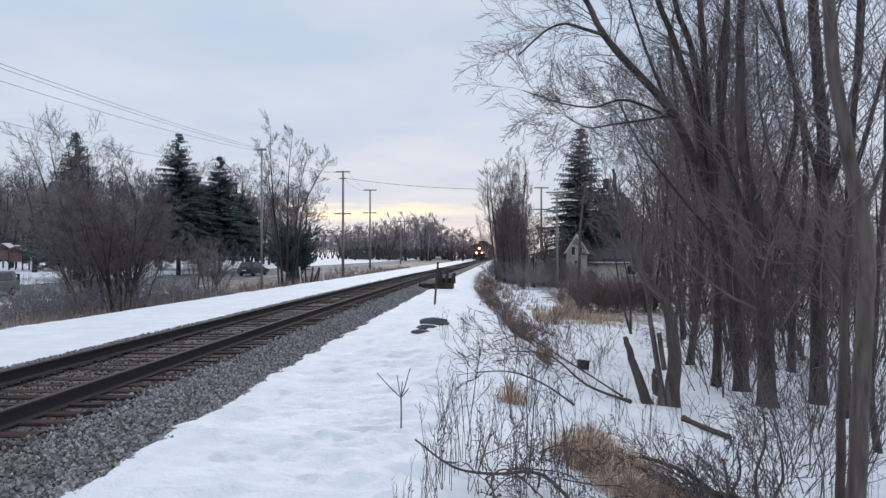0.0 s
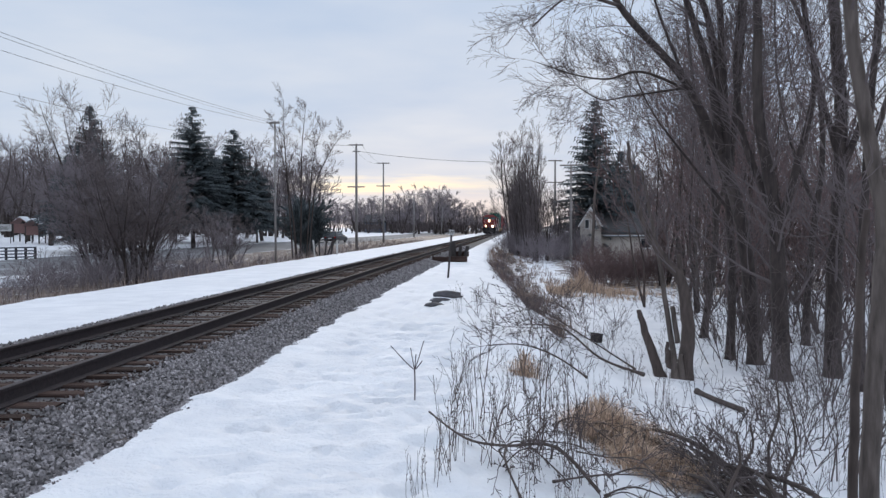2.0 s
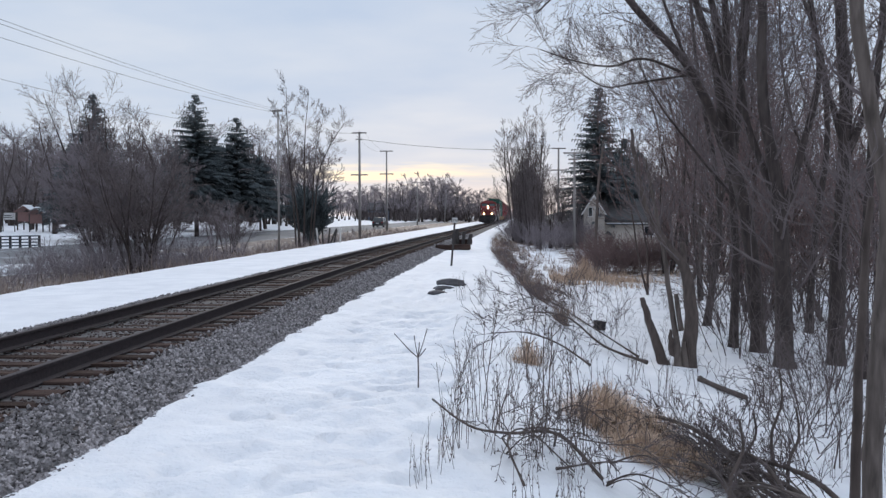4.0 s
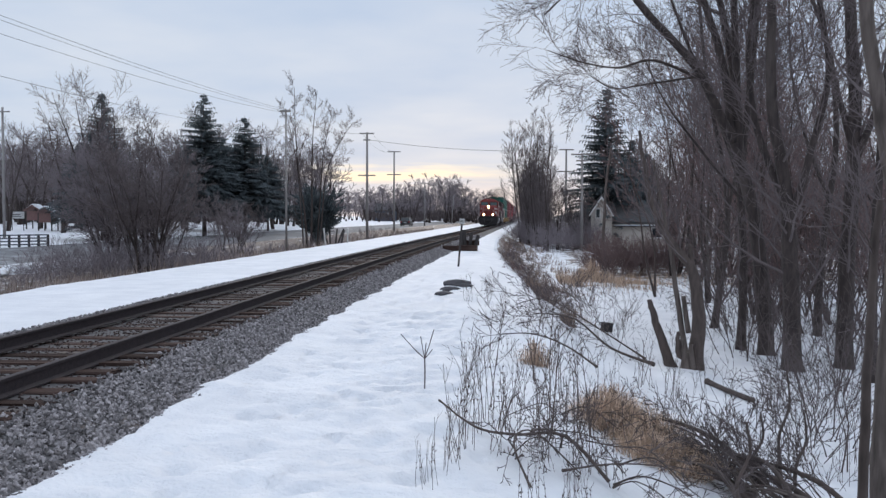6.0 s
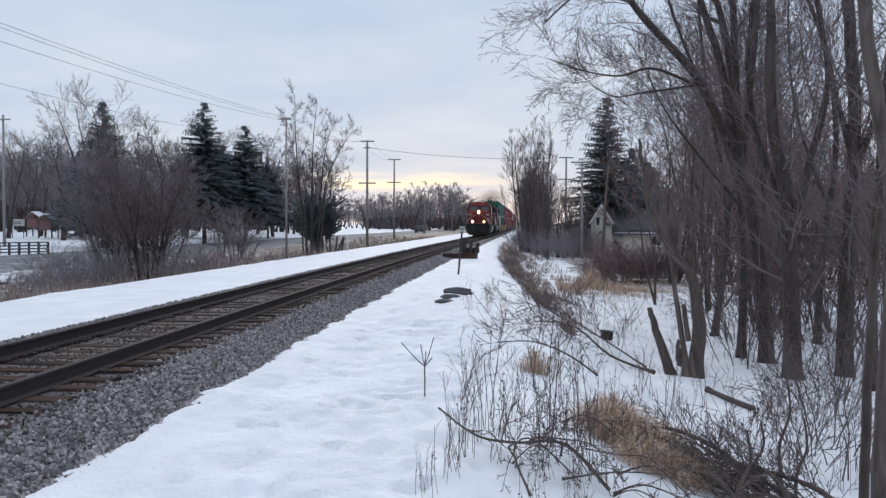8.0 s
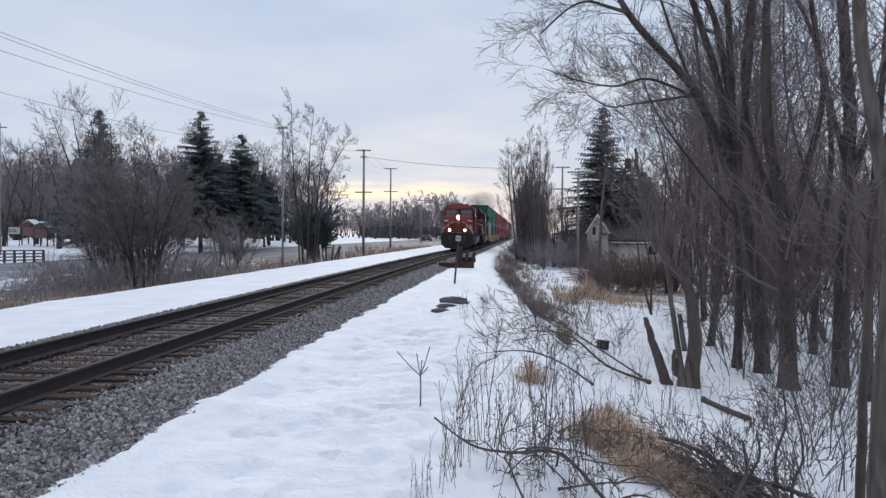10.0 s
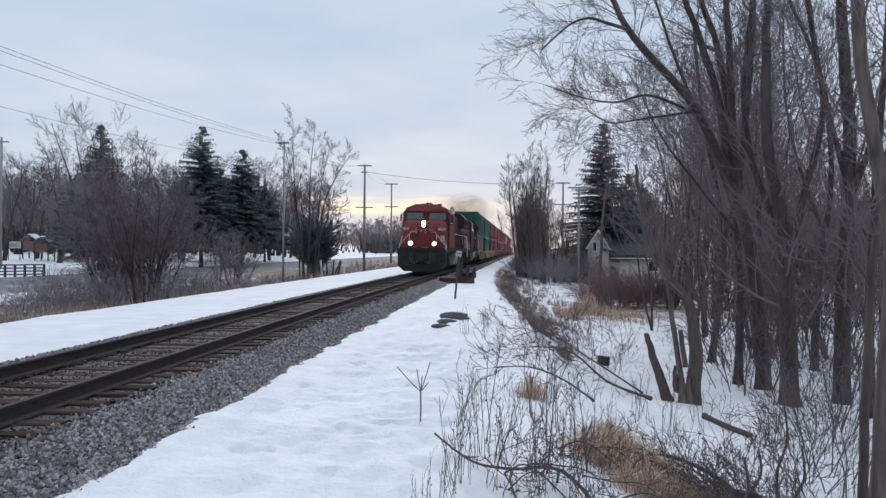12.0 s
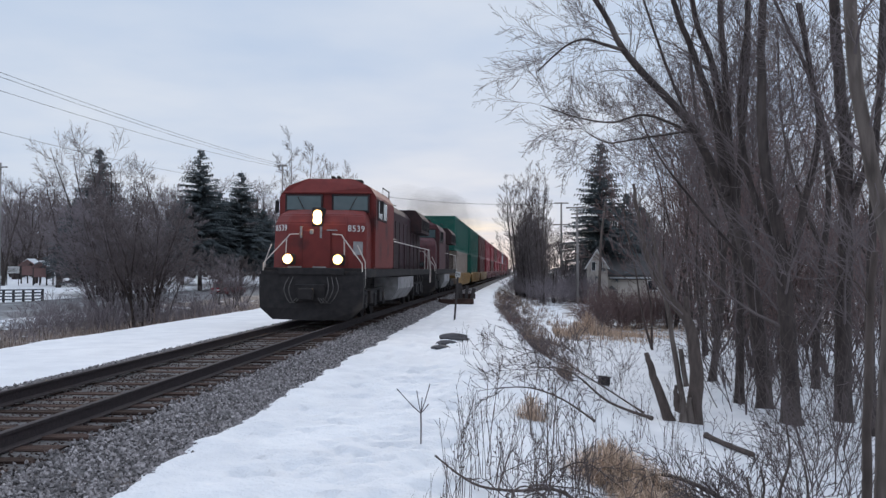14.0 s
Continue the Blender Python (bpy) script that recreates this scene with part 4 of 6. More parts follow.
for k in range(56):
    h, d = (rng.uniform(560, 860), rng.uniform(270, 400)) if k < 30 else (rng.uniform(-70, 540), rng.uniform(180, 260))
    copy_thing(hedge, pose(*on_land(spot(h, d)), 0, 0, rng.uniform(0, 360)) @ Matrix.Scale(rng.uniform(1.0, 2.0), 4))


# ---- train ----
RED = mat("weathered_red_paint", (0.19, 0.036, 0.031), (0.14, 0.029, 0.027), 0.6, 3, 0.1, 40, c=(0.07, 0.025, 0.025), cscale=0.9, spec=0.2)
RED_DULL = mat("grimy_red_paint", (0.095, 0.030, 0.034), (0.065, 0.026, 0.03), 0.65, 3, 0.1, 40, c=(0.075, 0.04, 0.04), cscale=0.9)
BLACK = mat("black_underframe", (0.040, 0.036, 0.036), (0.026, 0.024, 0.025), 0.85, 6, 0.3, 30, c=(0.06, 0.05, 0.046), spec=0.12)
GRIME = mat("sooty_hood_paint", (0.055, 0.03, 0.03), (0.03, 0.022, 0.024), 0.7, 4, 0.2, 30, spec=0.12)
HOSE = mat("dusty_hose_rubber", (0.10, 0.09, 0.087), (0.06, 0.055, 0.053), 0.8, 8)
HOODPAINT = mat("sooty_dark_red_paint", (0.060, 0.030, 0.035), (0.040, 0.024, 0.028), 0.7, 3, 0.1, 40, c=(0.03, 0.022, 0.024), spec=0.12)
TANK = mat("frosted_tank_steel", (0.34, 0.33, 0.33), (0.20, 0.19, 0.19), 0.7, 4, 0.2, 20, c=(0.10, 0.09, 0.09), cscale=1.4)
RAILING = mat("white_handrail_paint", (0.62, 0.55, 0.50), (0.45, 0.40, 0.37), 0.5, 9)
GLASS = mat("cab_glass", (0.09, 0.125, 0.13), (0.06, 0.09, 0.095), 0.08, 2, spec=0.6)
WHITE = mat("white_lettering", (0.75, 0.74, 0.72), (0.6, 0.6, 0.58), 0.6, 12)
HEAD = mat("lit_headlamp", (0.9, 0.8, 0.6), (0.9, 0.8, 0.6), 0.3, 5, emit=(1.0, 0.70, 0.34, 110.0))
# amber emission that stands in for the glare round the lamps
LAMP_HALO = mat("amber_lamp_halo", (0.9, 0.7, 0.4), (0.9, 0.7, 0.4), 0.3, 5, emit=(1.0, 0.52, 0.16, 1.7))


def disc(r, depth, sides=16):
    """A short drum facing -y, its face at y = 0."""
    bm = bmesh.new()
    bmesh.ops.create_cone(bm, cap_ends=True, segments=sides, radius1=r, radius2=r * 0.92, depth=depth, matrix=pose(0, depth / 2, 0, 90, 0, 0))
    return bm


def moved(bm, m):
    bmesh.ops.transform(bm, matrix=m, verts=bm.verts)
    return bm


def letters(text, size, material, parent, m, name="lettering"):
    cu = bpy.data.curves.new(name, "FONT")
    cu.body, cu.size, cu.extrude, cu.align_x, cu.space_character = text, size, 0.006, "CENTER", 1.15
    tmp = new(name, cu)
    me = bpy.data.meshes.new_from_object(tmp.evaluated_get(bpy.context.evaluated_depsgraph_get()))
    bpy.data.objects.remove(tmp)
    me.materials.clear()
    me.materials.append(material)
    ob = new(name, me)
    ob.parent, ob.matrix_basis = parent, m
    return ob


WHEELS = []          # (wheelset, radius, speed sign) for the turning wheels


def wheelset(parent, y, r, x0, x1):
    w = new("wheelset")
    w.parent = parent
    w.matrix_basis = pose(0, y, r)
    for s in (-0.755, 0.755):
        bm = bmesh.new()
        bmesh.ops.create_cone(bm, cap_ends=True, segments=24, radius1=r, radius2=r, depth=0.13, matrix=pose(s, 0, 0, 0, 90, 0))
        bmesh.ops.create_cone(bm, cap_ends=True, segments=12, radius1=r * 0.35, radius2=r * 0.35, depth=0.24, matrix=pose(s, 0, 0, 0, 90, 0))
        for k in range(4):
            bevel_box(bm, s - 0.07, s + 0.07, -0.03, 0.03, r * 0.4, r * 0.8, 0)
            bmesh.ops.rotate(bm, verts=bm.verts[-8:], cent=(s, 0, 0), matrix=Matrix.Rotation(k * math.pi / 2, 3, "X"))
        part("wheel", bm, BLACK, w)
    acc = Acc()
    acc.tube([Vector((-0.75, 0, 0)), Vector((0.75, 0, 0))], [0.09, 0.09], 10)
    piece("axle", acc, BLACK, w)
    WHEELS.append((w, r, y))
    return w


def locomotive(label, front_paint, number, lit, L=22.3):
    t = empty("diesel_locomotive", Matrix.Identity(4), label, "locomotive", "locomotives of the train")
    # underframe and plough
    part("underframe", boxes((-1.5, 1.5, 0.55, L - 0.6, 1.35, 1.62), (-0.55, 0.55, 0.8, L - 0.9, 0.8, 1.36)), BLACK, t)
    bm = bmesh.new()
    rows_ = []
    for z, hw, v in ((0.12, 1.12, 0.22), (0.45, 1.50, 0.16), (1.0, 1.53, 0.06), (1.42, 1.53, 0.02)):
        rows_.append([bm.verts.new((x * hw, 0.30 - v * (1 - abs(x)) * 1.4, z)) for x in (-1, -0.5, 0, 0.5, 1)] + [bm.verts.new((x * hw, 0.62, z)) for x in (1, -1)])
    for a, b in zip(rows_, rows_[1:]):
        for i in range(7):
            bm.faces.new((a[i], a[(i + 1) % 7], b[(i + 1) % 7], b[i]))
    bm.faces.new(rows_[0][::-1]), bm.faces.new(rows_[-1])
    part("plough", bm, BLACK, t, "black steel snow plough pilot")
    part("coupler", boxes((-0.14, 0.14, -0.32, 0.3, 0.72, 1.02), (-0.2, 0.2, -0.42, -0.18, 0.70, 1.04), (-0.45, 0.45, 0.12, 0.3, 0.62, 1.15), bev=0.03), BLACK, t)
    part("front_platform", boxes((-1.5, 1.5, 0.35, 1.2, 1.42, 1.52), (-0.95, 0.95, 0.22, 0.4, 1.42, 1.62)), BLACK, t)
    hoses = [[(x, 0.18, 1.35), (x * 1.15, -0.02, 1.0), (x * 0.85, -0.06, 0.62), (x * 0.55, 0.02, 0.75)] for x in (-0.62, -0.5, 0.5, 0.62, 0.75)]
    for h in hoses:
        piece("air_hose", rods([[tuple(p) for p in curve(h, 4)]], 0.016), HOSE, t)
    for s in (-1, 1):
        part("corner_step", boxes((s * 1.02 if s > 0 else -1.55, 1.55 if s > 0 else -1.02, 0.58, 0.95, 0.55, 0.60), (s * 1.02 if s > 0 else -1.55, 1.55 if s > 0 else -1.02, 0.58, 0.95, 0.95, 1.0)), BLACK, t)
    # short nose with slanted corners
    bm = bmesh.new()
    rings = []
    for z, fy, fw, hw, by in ((1.55, 0.95, 0.92, 1.42, 2.5), (2.95, 1.02, 0.90, 1.40, 2.5), (3.22, 1.18, 0.82, 1.32, 2.5), (3.40, 1.75, 0.75, 1.22, 2.5)):
        rings.append([bm.verts.new(p) for p in ((-hw, by, z), (-hw, fy + 0.42, z), (-fw, fy, z), (fw, fy, z), (hw, fy + 0.42, z), (hw, by, z))])
    for a, b in zip(rings, rings[1:]):
        for i in range(6):
            bm.faces.new((a[i], a[(i + 1) % 6], b[(i + 1) % 6], b[i]))
    bm.faces.new(rings[0][::-1]), bm.faces.new(rings[-1])
    bmesh.ops.recalc_face_normals(bm, faces=bm.faces)
    bmesh.ops.bevel(bm, geom=[e for e in bm.edges], offset=0.04, segments=2, affect="EDGES")
    nose = part("nose", bm, front_paint, t, "red painted nose with slanted corners")
    part("nose_door", boxes((-0.42, 0.42, 0.915, 0.96, 1.62, 2.72)), front_paint, nose)
    for s4 in ((-0.5, -0.44, 0.88, 0.96, 2.5, 2.85), (0.10, 0.16, 0.88, 0.96, 2.5, 2.85), (-0.2, -0.1, 0.86, 0.96, 2.62, 2.76), (0.3, 0.62, 0.88, 0.95, 2.72, 2.76)):
        part("door_grip", boxes(s4), TANK, nose)
    for s4 in ((-0.85, -0.45, 0.86, 0.97, 1.58, 1.66), (-0.1, 0.3, 0.86, 0.97, 1.58, 1.66)):
        part("foot_board", boxes(s4), TANK, nose)
    # crew cab
    bm = prism(bmesh.new(), [(-1.53, 1.62), (-1.53, 3.88), (-1.30, 4.20), (-0.72, 4.46), (0.72, 4.46), (1.30, 4.20), (1.53, 3.88), (1.53, 1.62)], "y", 2.35, 6.6)
    for v in bm.verts:
        if v.co.y < 3 and v.co.z > 4.1:
            v.co.y += (v.co.z - 4.1) * 0.9
    bmesh.ops.bevel(bm, geom=[e for e in bm.edges], offset=0.035, segments=2, affect="EDGES")
    cab = part("cab", bm, front_paint, t, "red crew cab")
    part("cab_roof_lip", boxes((-1.40, 1.40, 2.30, 2.42, 3.95, 4.01)), front_paint, cab)
    for s in (-1, 1):
        x0, x1 = sorted((s * 0.14, s * 1.34))
        w = part("window_frame", boxes((x0, x1, 2.315, 2.36, 3.36, 3.93)), GRIME, cab)
        part("window_pane", boxes((x0 + 0.06, x1 - 0.06, 2.305, 2.33, 3.43, 3.87)), GLASS, w, "grey-green reflecting glass")
        part("wiper", moved(boxes((-0.012, 0.012, 2.29, 2.305, 0, 0.5), bev=0), pose(s * 0.7, 0, 3.4, 0, 28 * s, 0)), BLACK, w)
        for k, (y0, y1) in enumerate(((2.75, 3.65), (3.8, 4.7))):
            w = part("window_frame", boxes((s * 1.52 - 0.02, s * 1.52 + 0.03, y0, y1, 3.15, 3.83)), GRIME, cab)
            part("window_pane", boxes((s * 1.53 - 0.02, s * 1.53 + 0.035, y0 + 0.07, y1 - 0.07, 3.22, 3.76)), GLASS, w, "grey-green reflecting glass")
        part("mirror", boxes((s * 1.68 - 0.06, s * 1.68 + 0.06, 2.60, 2.66, 3.35, 3.75)), BLACK, cab)
    # roof gear
    part("horn", boxes((-0.25, 0.25, 3.6, 4.1, 4.45, 4.56), (-0.1, 0.0, 3.3, 3.7, 4.52, 4.62), (0.08, 0.18, 3.35, 3.7, 4.52, 4.62), bev=0.03), BLACK, t)
    for box in ((0.55, 0.85, 3.7, 4.1, 4.43, 4.54), (-0.95, -0.65, 3.5, 3.9, 4.32, 4.50), (-0.62, -0.30, 4.3, 4.7, 4.45, 4.58)):
        part("antenna", boxes(box, bev=0.03), BLACK, t)
    for s in (-1, 1):
        piece("roof_rail", rods([[(s * 1.35, 5.0, 4.1), (s * 1.35, 5.0, 4.38), (s * 1.35, 6.5, 4.38), (s * 1.35, 6.5, 4.1)]], 0.02), BLACK, t)
    # headlamps
    hb = part("headlamp_box", boxes((-0.17, 0.17, 0.98, 1.4, 2.86, 3.42), bev=0.03), BLACK, t)
    for z in (3.04, 3.21):
        part("headlamp", moved(disc(0.085, 0.06), pose(0, 0.93, z)), HEAD if lit else GLASS, hb, "lit warm white headlamp" if lit else "dark headlamp")
    for s in (-1, 1):
        db = part("ditch_light", boxes((s * 0.74 - 0.17, s * 0.74 + 0.17, 0.42, 0.75, 1.70, 2.02), bev=0.04), BLACK, t)
        part("lamp", moved(disc(0.085, 0.06), pose(s * 0.74, 0.37, 1.87)), HEAD if lit else GLASS, db, "lit warm white lamp" if lit else "dark lamp")
    # added glowing discs behind the lamps: their glare halo built as a surface
    if lit:
        for x, y, z in ((0, 0.975, 3.04), (0, 0.975, 3.21), (-0.74, 0.415, 1.87), (0.74, 0.415, 1.87)):
            part("reflector", moved(disc(0.155 if z < 2 else 0.15, 0.05), pose(x, y - 0.012, z)), LAMP_HALO, t, "amber glowing disc added behind a lamp as its glare halo")
    # railings at the nose
    for s in (-1, 1):
        piece("handrail", rods([[(s * 0.50, 0.80, 2.62), (s * 0.78, 0.78, 2.60), (s * 0.86, 0.74, 2.48), (s * 1.46, 0.46, 1.75), (s * 1.48, 0.46, 1.1)],
                                [(s * 0.86, 0.74, 2.45), (s * 0.88, 0.74, 1.95)], [(s * 1.28, 0.62, 2.3), (s * 1.50, 0.75, 1.8), (s * 1.50, 0.75, 1.0)]], 0.019), RAILING, t, "white handrail")
    if number:
        for s in (-1, 1):
            ang = math.degrees(math.atan2(0.42, 0.50)) * s
            letters(number, 0.26, WHITE, t, pose(s * 1.14, 1.185, 2.72, 90, 0, ang), "road_number")
        part("shield", moved(boxes((-0.16, 0.16, 0, 0.02, -0.2, 0.2), bev=0.0), pose(1.2, 1.20, 2.22, 0, 0, math.degrees(math.atan2(0.42, 0.5)))), TANK, t, "worn grey emblem panel")
    # long hood
    bm = prism(bmesh.new(), [(-0.98, 1.6), (-0.98, 3.95), (-0.7, 4.28), (0.7, 4.28), (0.98, 3.95), (0.98, 1.6)], "y", 6.6, L - 1.3)
    bmesh.ops.bevel(bm, geom=[e for e in bm.edges], offset=0.03, segments=1, affect="EDGES")
    hood = part("long_hood", bm, HOODPAINT, t, "sooty dark red engine hood")
    for k in range(int((L - 8.8) / 1.35)):
        y0 = 7.0 + 1.35 * k
        for s in (-1, 1):
            part("hood_door", boxes((s * 0.985 - 0.02, s * 0.985 + 0.02, y0, y0 + 1.2, 1.75, 3.6)), HOODPAINT if k % 3 else GRIME, hood)
    part("inverter_cabinet", boxes((-1.45, 1.45, 6.65, 8.4, 1.6, 2.75), (-1.2, 1.2, 6.65, 9.2, 2.75, 3.9), bev=0.05), GRIME, t)
    bm = prism(bmesh.new(), [(-1.5, 3.35), (-1.5, 4.05), (-1.2, 4.42), (1.2, 4.42), (1.5, 4.05), (1.5, 3.35)], "y", L - 5.7, L - 1.7)
    part("radiator", bm, GRIME, t, "flared radiator section")
    for k in range(12):
        part("radiator_slat", boxes((-1.53, 1.53, L - 5.5 + 0.31 * k, L - 5.4 + 0.31 * k, 3.5, 3.98)), BLACK, t)
    part("exhaust_stack", boxes((-0.35, 0.35, L * 0.52, L * 0.52 + 1, 4.25, 4.55), bev=0.04), BLACK, t)
    part("roof_blower", boxes((-0.6, 0.6, L * 0.41, L * 0.48, 4.26, 4.42), (-0.5, 0.5, L * 0.62, L * 0.7, 4.26, 4.40), bev=0.04), GRIME, t)
    # walkway railings
    for s in (-1, 1):
        for k in range(9):
            y0 = 7.0 + (L - 8.9) / 8 * k
            piece("stanchion", rods([[(s * 1.47, y0, 1.6), (s * 1.47, y0, 2.62)]], 0.02), RAILING if k in (7, 8) else GRIME, t)
        piece("handrail", rods([[(s * 1.47, 7.0, 2.62), (s * 1.47, L - 1.9, 2.62)]], 0.02), RAILING, t)
        piece("end_handrail", rods([[(s * 1.47, L - 1.9, 2.62), (s * 1.47, L - 1.4, 2.3), (s * 1.5, L - 1.0, 1.7), (s * 1.5, L - 1.0, 0.9)], [(s * 1.47, L - 1.4, 2.62), (s * 1.5, L - 0.6, 1.7), (s * 1.5, L - 0.6, 0.9)]], 0.026), RAILING, t, "white handrail")
    # tank and trucks
    bm = prism(bmesh.new(), [(-1.48, 1.3), (-1.48, 0.85), (-1.2, 0.42), (1.2, 0.42), (1.48, 0.85), (1.48, 1.3)], "y", L * 0.38, L * 0.61)
    part("fuel_tank", bm, TANK, t, "frosted grey fuel tank")
    for y0 in (4.3, L - 4.7):
        fr = part("truck_frame", boxes(*[(s * 1.12 - 0.09, s * 1.12 + 0.09, y0 - 2.4, y0 + 2.4, 0.62, 0.98) for s in (-1, 1)], *[(s * 1.14 - 0.14, s * 1.14 + 0.14, y0 + k - 0.2, y0 + k + 0.2, 0.38, 0.82) for s in (-1, 1) for k in (-1.9, 0, 1.9)], (-1, 1, y0 - 0.5, y0 + 0.5, 0.7, 1.3), bev=0.03), BLACK, t)
        for k in (-0.95, 0.95):
            for s in (-1, 1):
                part("spring_pack", boxes((s * 1.2 - 0.1, s * 1.2 + 0.1, y0 + k - 0.3, y0 + k + 0.3, 0.5, 0.9)), BLACK, fr)
        for k in (-1.9, 0, 1.9):
            wheelset(t, y0 + k, 0.53, 0, 0)
    return t


CORR = {}


def container_mesh(length, key):
    """A corrugated steel box with corner posts and rails, standing on z = 0."""
    if key in CORR:
        return CORR[key]
    acc = Acc()
    hw, h, n = 1.22, 2.60, int(length / 0.56)
    acc.box(-hw + 0.05, hw - 0.05, 0.05, length - 0.05, 0.06, h - 0.03)
    step = (length - 0.4) / n
    for i in range(n):
        y = 0.2 + i * step
        for s in (-1, 1):
            acc.box(min(s * (hw - 0.06), s * (hw - 0.012)), max(s * (hw - 0.06), s * (hw - 0.012)), y + step * 0.12, y + step * 0.62, 0.16, h - 0.14)
        if i % 2 == 0:
            acc.box(-hw + 0.1, hw - 0.1, y, y + step, h - 0.05, h - 0.012)
    for s in (-1, 1):
        acc.box(min(s * hw, s * (hw - 0.12)), max(s * hw, s * (hw - 0.12)), 0, length, 0, 0.15)
        acc.box(min(s * hw, s * (hw - 0.09)), max(s * hw, s * (hw - 0.09)), 0, length, h - 0.12, h)
        for y0 in ((0.0, 0.16, length - 0.16, length - 0.006) if length < 13 else (0.0, 0.16, 1.9, 2.1, length - 2.1, length - 1.9, length - 0.16, length - 0.006))[::2]:
            acc.box(min(s * (hw + 0.006), s * (hw - 0.14)), max(s * (hw + 0.006), s * (hw - 0.14)), y0 - 0.004, y0 + 0.17, -0.004, h + 0.006)
    for k in range(9):
        x = -1.0 + 0.235 * k
        acc.box(x, x + 0.12, 0.012, 0.06, 0.2, h - 0.2)
    acc.box(-hw, hw, 0, 0.08, 0, 0.16), acc.box(-hw, hw, 0, 0.08, h - 0.14, h)
    CORR[key] = acc
    return acc


PAINT = {
    "green": mat("container_green", (0.012, 0.115, 0.085), (0.010, 0.085, 0.066), 0.55, 3, 0.1, c=(0.03, 0.10, 0.08)),
    "beige": mat("container_beige", (0.33, 0.27, 0.23), (0.27, 0.22, 0.19), 0.6, 3, 0.1, c=(0.22, 0.17, 0.14)),
    "red": mat("container_red", (0.27, 0.035, 0.045), (0.21, 0.03, 0.04), 0.6, 3, 0.1, c=(0.15, 0.035, 0.035)),
    "brown": mat("container_brown", (0.14, 0.045, 0.04), (0.10, 0.035, 0.032), 0.65, 3, 0.1, c=(0.07, 0.035, 0.03)),
    "grey": mat("container_grey", (0.42, 0.42, 0.44), (0.35, 0.35, 0.37), 0.6, 3, 0.1, c=(0.25, 0.22, 0.2)),
}
YELLOW = mat("well_car_yellow", (0.26, 0.15, 0.045), (0.19, 0.11, 0.04), 0.6, 3, 0.1, c=(0.14, 0.09, 0.05), cscale=1.2)
MAROON = mat("well_car_maroon", (0.13, 0.04, 0.04), (0.09, 0.03, 0.03), 0.65, 3, 0.1, c=(0.06, 0.04, 0.035))


def well_car(paint, label):
    t = empty("well_car", Matrix.Identity(4), label, "freight car", "well cars of the train")
    for s in (-1, 1):
        bm = prism(bmesh.new(), [(0.9, 0.95), (2.4, 0.38), (15.2, 0.38), (16.7, 0.95), (16.7, 1.15), (15.0, 1.32), (2.6, 1.32), (0.9, 1.15)], "x", s * 1.29, s * 1.44)
        sill = part("side_sill", bm, paint, t)
        for k in range(12):
            part("stiffener", boxes((s * 1.43 - 0.03, s * 1.43 + 0.03, 2.7 + 1.09 * k, 2.78 + 1.09 * k, 0.42, 1.28)), paint, sill)
    part("well_floor", boxes((-1.3, 1.3, 2.4, 15.2, 0.34, 0.44)), BLACK, t)
    part("end_platform", boxes((-1.35, 1.35, -0.4, 1.0, 0.95, 1.15)), paint, t)
    part("end_platform", boxes((-1.35, 1.35, 16.6, 18.0, 0.95, 1.15)), paint, t)
    for y0 in (0.1,):
        fr = part("truck_frame", boxes(*[(s * 1.0 - 0.09, s * 1.0 + 0.09, y0 - 1.2, y0 + 1.2, 0.4, 0.75) for s in (-1, 1)], (-1, 1, y0 - 0.3, y0 + 0.3, 0.5, 0.95), bev=0.02), BLACK, t)
        for k in (-0.89, 0.89):
            acc = Acc()
            for s in (-0.755, 0.755):
                acc.tube([Vector((s - 0.06, y0 + k, 0.46)), Vector((s + 0.06, y0 + k, 0.46))], [0.46, 0.46], 18)
            acc.tube([Vector((-0.75, y0 + k, 0.46)), Vector((0.75, y0 + k, 0.46))], [0.08, 0.08], 8)
            piece("wheelset", acc, BLACK, fr)
    return t


def shipping_container(length, colour, label):
    acc = container_mesh(length, length)
    ob = piece("shipping_container", acc, PAINT[colour])
    return tagged(ob, label, "shipping container", "containers on the train")


lead = locomotive("red diesel locomotive with lit headlamps pulling a freight train", RED, "8539", True)
second = locomotive("grimy red diesel locomotive coupled behind the leading one", RED_DULL, "", False, 17.4)
TRAIN = [(lead, 0.0, 0.0), (second, 22.8, 0.0)]
first = {}
CONSIST = [("green", 16.15, "beige", YELLOW), ("green", 16.15, "green", YELLOW), ("brown", 16.15, "brown", YELLOW), ("red", 16.15, "red", MAROON), ("red", 12.2, "brown", MAROON),
           ("brown", 16.15, "red", MAROON), ("red", 16.15, "red", MAROON), ("red", 16.15, "brown", MAROON), ("grey", 12.2, "red", MAROON), ("red", 16.15, "brown", MAROON),
           ("brown", 16.15, "red", MAROON), ("red", 16.15, "red", MAROON), ("red", 12.2, "brown", MAROON)]
off = 40.2
for top, length, bottom, sill in CONSIST:
    key = sill.name
    if key not in first:
        car = first[key] = well_car(sill, "yellow steel well car carrying stacked containers" if sill is YELLOW else "dark red steel well car carrying stacked containers")
    else:
        car = copy_thing(first[key], Matrix.Identity(4))
    TRAIN.append((car, off, 0.0))
    for colour, L, z in ((bottom, 12.2, 0.445), (top, length, 3.06)):
        k2 = (colour, L)
        if k2 not in first:
            ob = first[k2] = shipping_container(L, colour, f"{colour} corrugated steel shipping container stacked on a railway car")
        else:
            ob = copy_thing(first[k2], Matrix.Identity(4))
        TRAIN.append((ob, off + 8.8 - L / 2, z))
    off += 17.75


